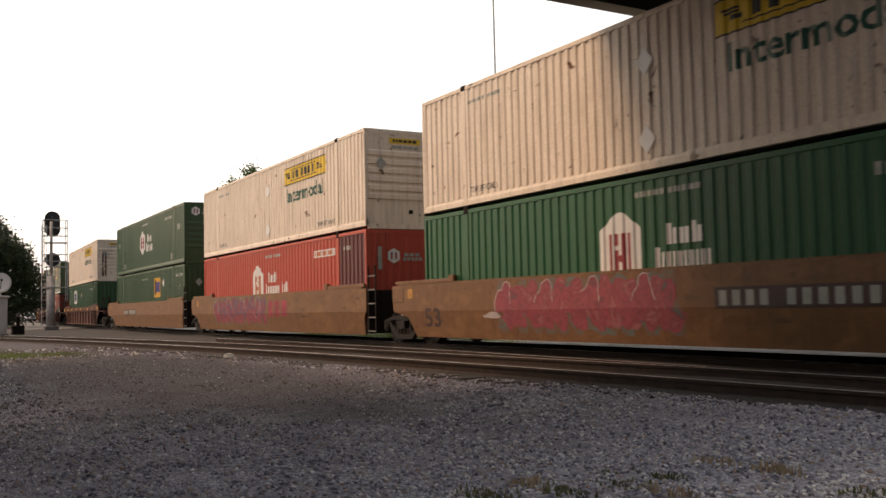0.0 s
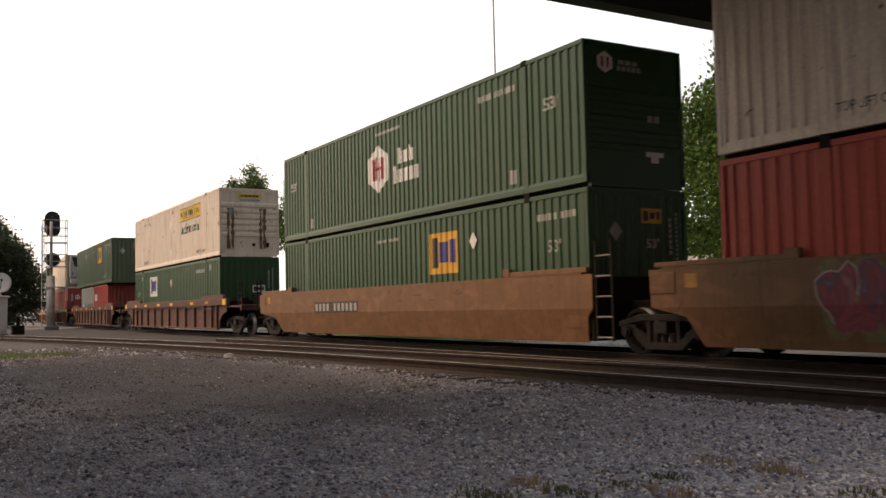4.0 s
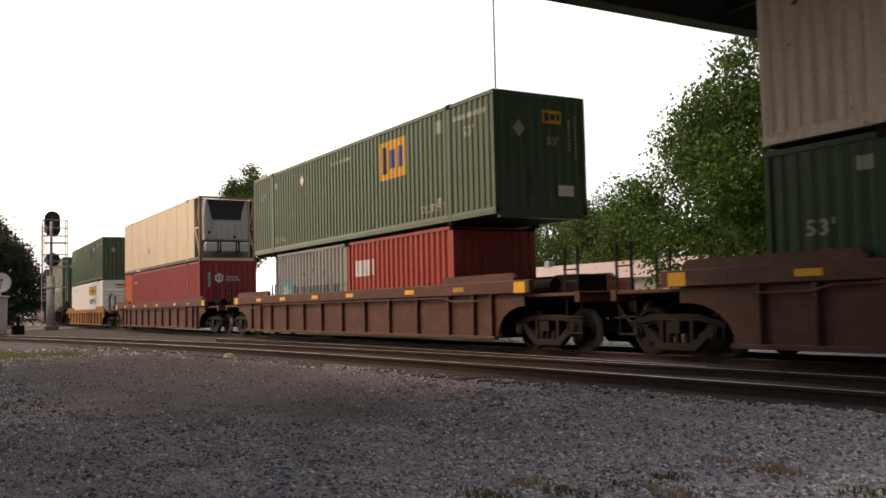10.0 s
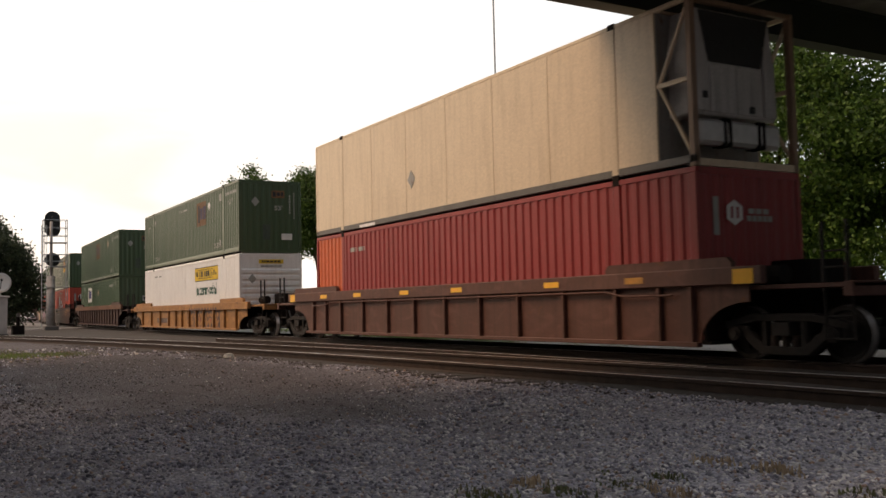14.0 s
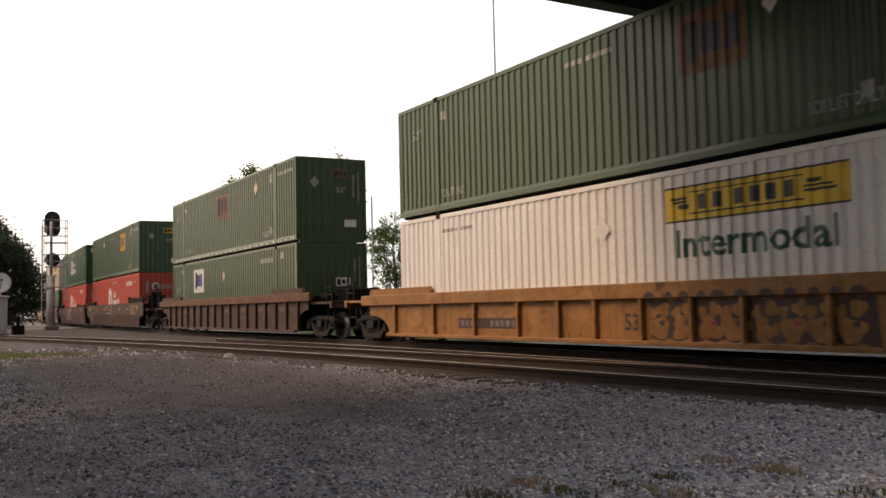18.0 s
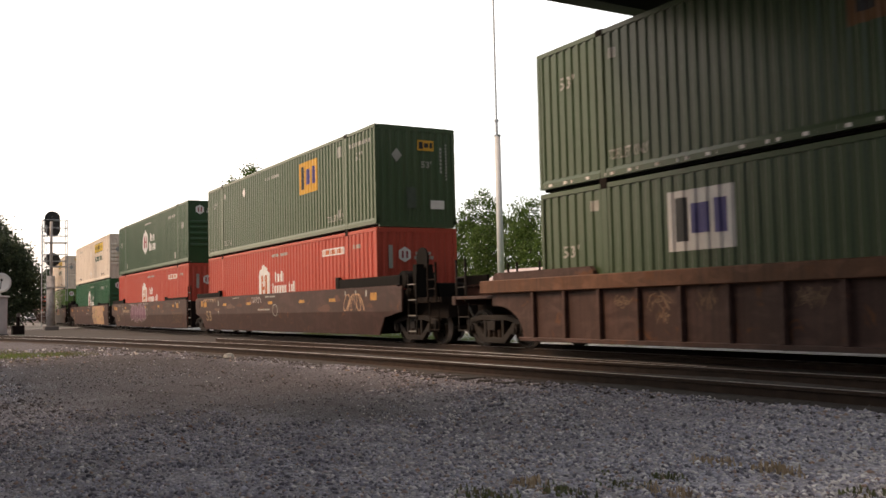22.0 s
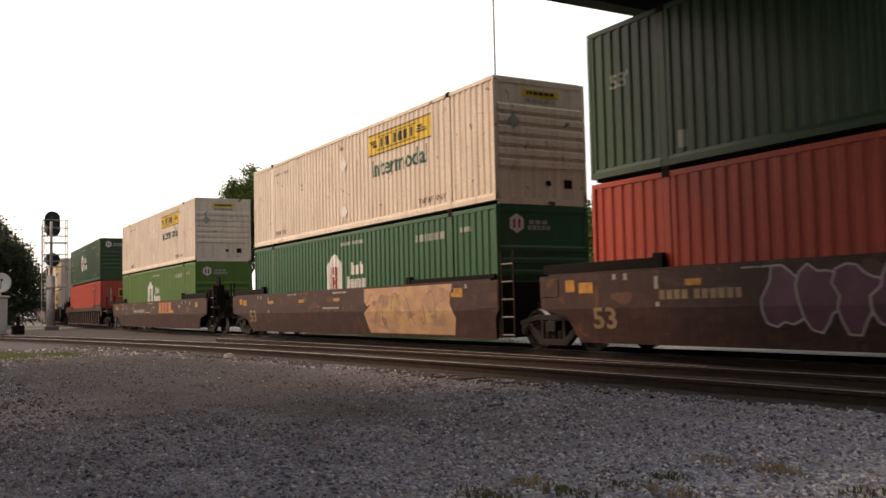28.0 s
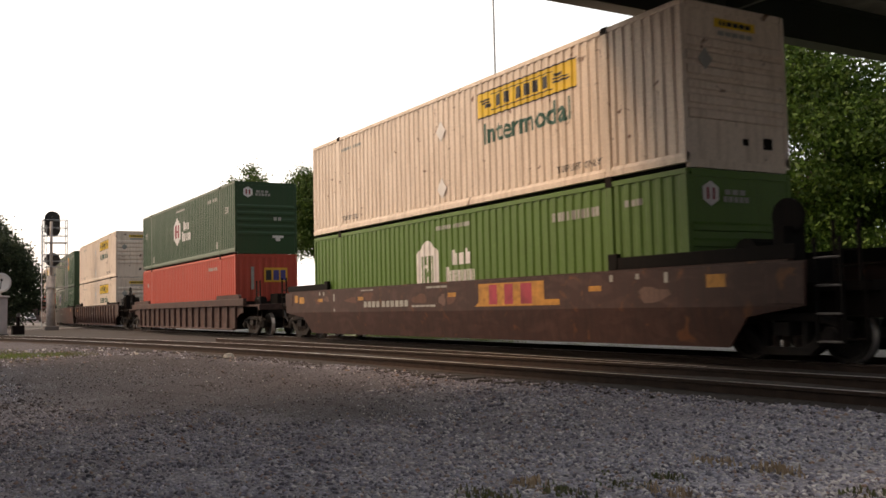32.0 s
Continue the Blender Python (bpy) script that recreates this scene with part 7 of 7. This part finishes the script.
    upper("emp", GREEN_EMP, emp, -91.05, FLOOR + 2.591)
    ribbed(-114.60, OXIDE, OXIDE, RIBS, 1.60, True, brown)
    lower("plain_red", DARKRED, "dark red ribbed container with an orange end bay", -114.60, rear_mat=ORANGE_B)
    ride(reefer("cream smooth refrigerated container with a white cooling unit"), -114.60, 0, FLOOR + HIGH)
    c = ribbed(-138.55, YELLOWCAR, YELLOWCAR, RIBS_B, 1.42, False, "faded yellow well car with side posts and dark graffiti")
    bubbles(c, 6, 1.2, 5.6)
    put("number", web_text("53", 0.60, 0.97, 0.37, 0.68, DARK_GRAF), c)
    part("number_panel", Shape().box(-5.15, -2.80, -1.338, -1.3355, 0.37, 0.60), DARK_GRAF, c)
    for k in range(11):
        if k not in (4, 5):
            part("number_marking", Shape().box(-5.05 + 0.205 * k, -4.92 + 0.205 * k, -1.342, -1.3385, 0.42, 0.55), CHALK, c)
    lower("white", WHITE, "clean white ribbed container with yellow panel", -138.55)
    upper("emp_faded", GREEN_EMP, empf, -138.55)
    c = ribbed(-162.1, RUSTY, RUSTCHORD, RIBS_C, 1.62, False, "rusty brown well car with many side posts")
    web_scrawl(c, 4, [-5.62, -4.65, -3.58, -1.58, 0.5, 2.55, 4.5, 5.4, 6.8], 0.90, (CHALK, CHALK_TAN, CHALK_PALE))
    web_scrawl(c, 14, [-4.6, 2.45], 0.64, (CHALK_TAN,), 0.8)
    lower("emp_white", GREEN_EMP, "green ribbed container with white square logo", -162.1)
    upper("emp_tape", GREEN_EMP, "green ribbed container with faded logo and dashed tape", -162.1)
    # the dark brown three-unit car
    dk = "dark brown smooth-sided well car unit"
    c = smooth(-185.85, BROWN, dk + " with scrawled tags", lead=True, up=0.30)
    rng = random.Random(9)
    for k in range(5):
        x = 6.35 + 0.24 * k
        flat_art("scrawl", stroke([(x + 0.22 * math.cos(a * 0.5 + k), 1.05 + 0.24 * math.sin(a * 0.6 + 2 * k)) for a in range(12)], 0.028), BEIGE, c, 0.006 + 0.001 * k)
    flat_art("reflector", [rect(x, x + 0.46, 1.09, 1.19) for x in (-5.66, -2.69, -0.36, 2.6, 5.05)], REFL_OLD, c)
    put("number", side_text("53", -8.05, -7.29, 0.48, 0.91, REFL_PALE), c)
    for k in range(6):
        x = -8.3 + 0.3 * k
        flat_art("scrawl", stroke([(x + 0.15 * math.cos(a * 0.9 + k), 1.34 + 0.06 * math.sin(a * 1.3 + 2 * k)) for a in range(6)], 0.03), BEIGE, c, 0.006 + 0.001 * k)
    for k in range(5):
        x = -2.05 + 0.22 * k
        flat_art("scrawl", stroke([(x + 0.12 * math.cos(a * 1.1 + k), 1.26 + 0.11 * math.sin(a * 1.2 + 2 * k)) for a in range(6)], 0.025), PALE, c, 0.006 + 0.001 * k)
    ring = [(0.35 + 0.24 * math.cos(a * 0.5236), 0.88 + 0.20 * math.sin(a * 0.5236)) for a in range(13)]
    flat_art("round_stencil", stroke(ring, 0.03), LOGO_DIM, c, 0.006)
    lower("hub_low_red", ORANGE, hubr, -185.85)
    upper("emp", GREEN_EMP, emp, -185.85)
    c = smooth(-205.28, BROWN, dk + " with purple outlined graffiti")
    fat = [blob(rng, -3.65 + 0.62 * i, 0.90, 0.40, 0.46, 16, 0.30, 1.38) for i in range(6)]
    for k, p_ in enumerate(fat):
        flat_art("graffiti_letter", [p_], PURPLE, c, 0.004 + 0.002 * k)
        flat_art("graffiti_outline", stroke(p_ + p_[:1], 0.035), PALE, c, 0.0055 + 0.002 * k)
    flat_art("scrawl", stroke([(-0.35 + 0.09 * a, 1.05 + 0.07 * math.sin(a * 2.1)) for a in range(9)], 0.025) + stroke([(-0.3 + 0.09 * a, 0.78 + 0.09 * math.cos(a * 1.7)) for a in range(9)], 0.025), LOGO_DIM, c, 0.006)
    mark_bars(c, -6.2, -4.4, 0.92, 1.08, [2, 2, 2, 2, 0, 0, 2, 2, 2, 2, 2, 2], REFL_PALE)
    for k in range(6):
        x = 5.65 + 0.30 * k
        flat_art("scrawl", stroke([(x + 0.17 * math.cos(0.9 * a + 1.7 * k), 0.62 + 0.25 * math.sin(0.8 * a + 2 * k)) for a in range(9)], 0.026), CHALK_TAN, c, 0.006 + 0.001 * k)
    for k in range(3):
        x = 4.5 + 0.33 * k
        flat_art("scrawl", stroke([(x + 0.15 * math.cos(1.1 * a + k), 1.24 + 0.10 * math.sin(1.3 * a + k)) for a in range(7)], 0.02), CHALK, c, 0.006 + 0.001 * k)
    flat_art("reflector", [rect(x, x + 0.36, 1.14, 1.25) for x in (-5.6, -0.4, 2.6, 5.6)], REFL_OLD, c)
    put("number", side_text("53", -8.0, -7.35, 0.40, 0.80, REFL_PALE), c)
    lower("hub_low_red", ORANGE, hubr, -205.28)
    upper("hub_top", GREEN, hubt, -205.28)
    c = smooth(-224.70, BROWN, dk + " with a beige overpainted patch", trail=True)
    edge = [(6.3, 0.20), (6.45, 0.6), (6.2, 0.95), (6.35, 1.41)]
    flat_art("overpaint", [[(1.78, 0.20)] + edge + [(1.55, 1.41), (1.56, 1.05), (1.72, 0.93), (1.95, 0.97), (1.52, 0.74), (1.62, 0.5)]], BEIGE, c, 0.004)
    for k in range(38):
        flat_art("overpaint", [blob(rng, rng.uniform(2.1, 5.8), rng.uniform(0.45, 1.2), rng.uniform(0.12, 0.5), rng.uniform(0.05, 0.26), 12, 0.22, 1.40)], (BEIGE_B, BEIGE_C, BEIGE, BEIGE_B)[k % 4], c, 0.0045 + 0.00018 * k)
    for k in range(7):
        x = 1.9 + 0.55 * k
        flat_art("scrawl", stroke([(x + 0.34 * math.cos(0.5 * a + k), min(1.38, max(0.3, 0.85 + 0.42 * math.sin(0.7 * a + 2 * k)))) for a in range(5)], 0.022), PEEL if k % 3 else CHALK_TAN, c, 0.0125 + 0.0006 * k)
    for k, (x, z) in enumerate(((-2.45, 0.88), (-1.75, 0.90), (-0.95, 0.86), (-0.4, 0.88), (0.1, 0.90), (0.7, 0.92))):
        flat_art("scrawl", stroke([(x + 0.06 * math.cos(1.3 * a + k), z + 0.09 * math.sin(1.9 * a + k)) for a in range(5)], 0.022), CHALK_TAN, c, 0.005 + 0.0003 * k)
    flat_art("scrawl", stroke([(0.95 + 0.05 * a, 0.78 - 0.06 * a + 0.08 * math.sin(2.2 * a)) for a in range(9)], 0.02), CHALK, c, 0.006)
    flat_art("reflector", [rect(x, x + 0.46, 1.10, 1.20) for x in (-6.22, -3.38, -0.6, 6.1)], REFL_OLD, c)
    put("number", side_text("53", -8.33, -7.62, 0.46, 0.89, REFL_PALE), c)
    lower("hub_low", GREEN_HUB, hub, -224.70)
    upper("cream", CREAM, jb, -224.70)
    # single smooth car with the large worn yellow mark
    c = smooth(-248.97, BROWN, "dark brown smooth-sided well car with a worn yellow mark", lead=True, trail=True, up=0.26, nose=10.45)
    x = 2.1
    flat_art("worn_logo_panel", [[(1.6, 0.86), (4.7, 0.86), (4.7, 0.98), (4.2, 0.98), (4.2, 1.36), (1.75, 1.36), (1.75, 0.96)]], REFL_OLD, c, 0.004)
    [flat_art("worn_logo_bar", [p_], CRIMSON, c, 0.007) for p_ in (rect(x + 0.08, x + 0.40, 0.90, 1.33), rect(x + 0.68, x + 1.0, 0.90, 1.33), rect(x + 1.28, x + 1.68, 0.90, 1.33))]
    mark_bars(c, -4.2, -1.6, 0.90, 1.06, [2, 2, 2, 2, 0, 2, 2, 2, 2, 2, 2], LOGO_DIM)
    flat_art("reflector", [rect(a, a + 0.36, 1.10, 1.2) for a in (-7.5, -4.6, 0.4, 5.6)], REFL_OLD, c)
    lower("hub_low_olive", OLIVE, "olive green container with white house logo", -248.97)
    upper("cream", CREAM, jb, -248.97)
    ribbed(-273.2, RUSTY, BROWN, RIBS_C, 1.55, False, "dark brown well car with many side posts")
    c = lower("plain_orange", ORANGE, "plain orange-red container with a gold end logo", -273.2)
    put("end_logo_panel", end_art("end_logo_panel", [rect(-0.12, 0.86, 1.78, 2.36)], LOGO_GOLD, 0.016), c)
    for a, b, m in ((-0.05, 0.18, LOGO_BLACK), (0.26, 0.50, LOGO_BLUE), (0.56, 0.78, LOGO_BLUE)):
        put("end_logo_bar", end_art("end_logo_bar", [rect(a, b, 1.86, 2.26)], m, 0.020), c)
    put("end_number_strip", end_art("end_number_strip", [rect(-0.66, -0.54, 1.5, 2.4)], LOGO_DIM, 0.016), c)
    upper("hub_top", GREEN, hubt, -273.2)
    c = smooth(-297.3, BROWN, dk + " with side posts", lead=True)
    for x in RIBS_C:
        put("side_post", shared(("outer_side_post",), lambda: Shape().box(-0.05, 0.05, -1.50, -1.36, 0.26, 1.40), RUSTY, bevel=0.01), c, pose(x, 0, 0))
    lower("white", CREAM, "cream ribbed container with yellow panel", -297.3)
    upper("cream", CREAM, jb, -297.3)
    c = smooth(-316.75, BROWN, dk, trail=True)
    lower("emp_white", GREEN, "green ribbed container", -316.75)
    upper("emp", GREEN, emp, -316.75)
    c = smooth(-340.9, BROWN, dk, lead=True, trail=True)
    lower("hub_low_red", ORANGE, hubr, -340.9)
    upper("cream", CREAM, jb, -340.9)


def side_text(w, x0, x1, z0, z1, mat):
    me = text_polys(w, x0, x1, z0, z1, mat, None, 0, 0, 0.02)
    for v in me.vertices:
        v.co.y = side_y(v.co.z) - 0.006
    return me


CHALK = plain("chalky_grey_scrawl", (0.17, 0.145, 0.13), 0.8, 0, 0.3, 4, 0.05)
CHALK_PALE = plain("chalky_pale_scrawl", (0.33, 0.30, 0.27), 0.8, 0, 0.3, 4, 0.05)
BEIGE_C = plain("yellowish_beige_overpaint", (0.43, 0.29, 0.14), 0.6, 0, 0.25, 2.5, 0.05)
BEIGE_B = plain("pinkish_beige_overpaint", (0.36, 0.22, 0.145), 0.6, 0, 0.25, 2.5, 0.05)
CHALK_TAN = plain("chalky_tan_scrawl", (0.19, 0.125, 0.08), 0.8, 0, 0.3, 4, 0.05)
TEALP = plain("pale_teal_logo_paint", (0.18, 0.34, 0.40), 0.5, 0, 0.15, 3, 0.05)
LOGO_SLATE = plain("slate_grey_lettering", (0.10, 0.11, 0.12), 0.5, 0, 0.15, 3, 0.05)
REFL_PALE = plain("dull_yellow_lettering", (0.27, 0.19, 0.115), 0.6, 0, 0.2, 3, 0.05)


def run(t):
    """How far the train has come at t seconds."""
    return SPEED * t + 0.5 * GAIN * (t - 16) ** 2


def pose_on_line(s, dx, z):
    a, _ = along(s + 9.7)
    b, _ = along(s - 9.7)
    d = (a - b).normalized()
    p = (a + b) / 2 + d * dx
    return Matrix.Translation((p.x, p.y, z)) @ Matrix.Rotation(math.atan2(d.y, d.x), 4, "Z")


def motions():
    for ob, s, dx, z in MOVING:
        walk(ob, [(t, pose_on_line(s + run(t), dx, z)) for t in range(33)])
    turn = [(k / 15, math.degrees(run(k / 15) / WHEEL_R)) for k in range(481)]
    for w in WHEELS:
        m = w.matrix_local.copy()
        x = m.translation.x
        walk(w, [(t, pose(x, 0, WHEEL_R, 0, a, 0)) for t, a in turn])


build_ground()
build_far_ground()
build_bed()
build_tracks()
build_bridge()
build_shade_walls()
build_signal()
build_poles()
build_trees()
build_background()
build_gravel()
build_weeds()
build_train()
motions()
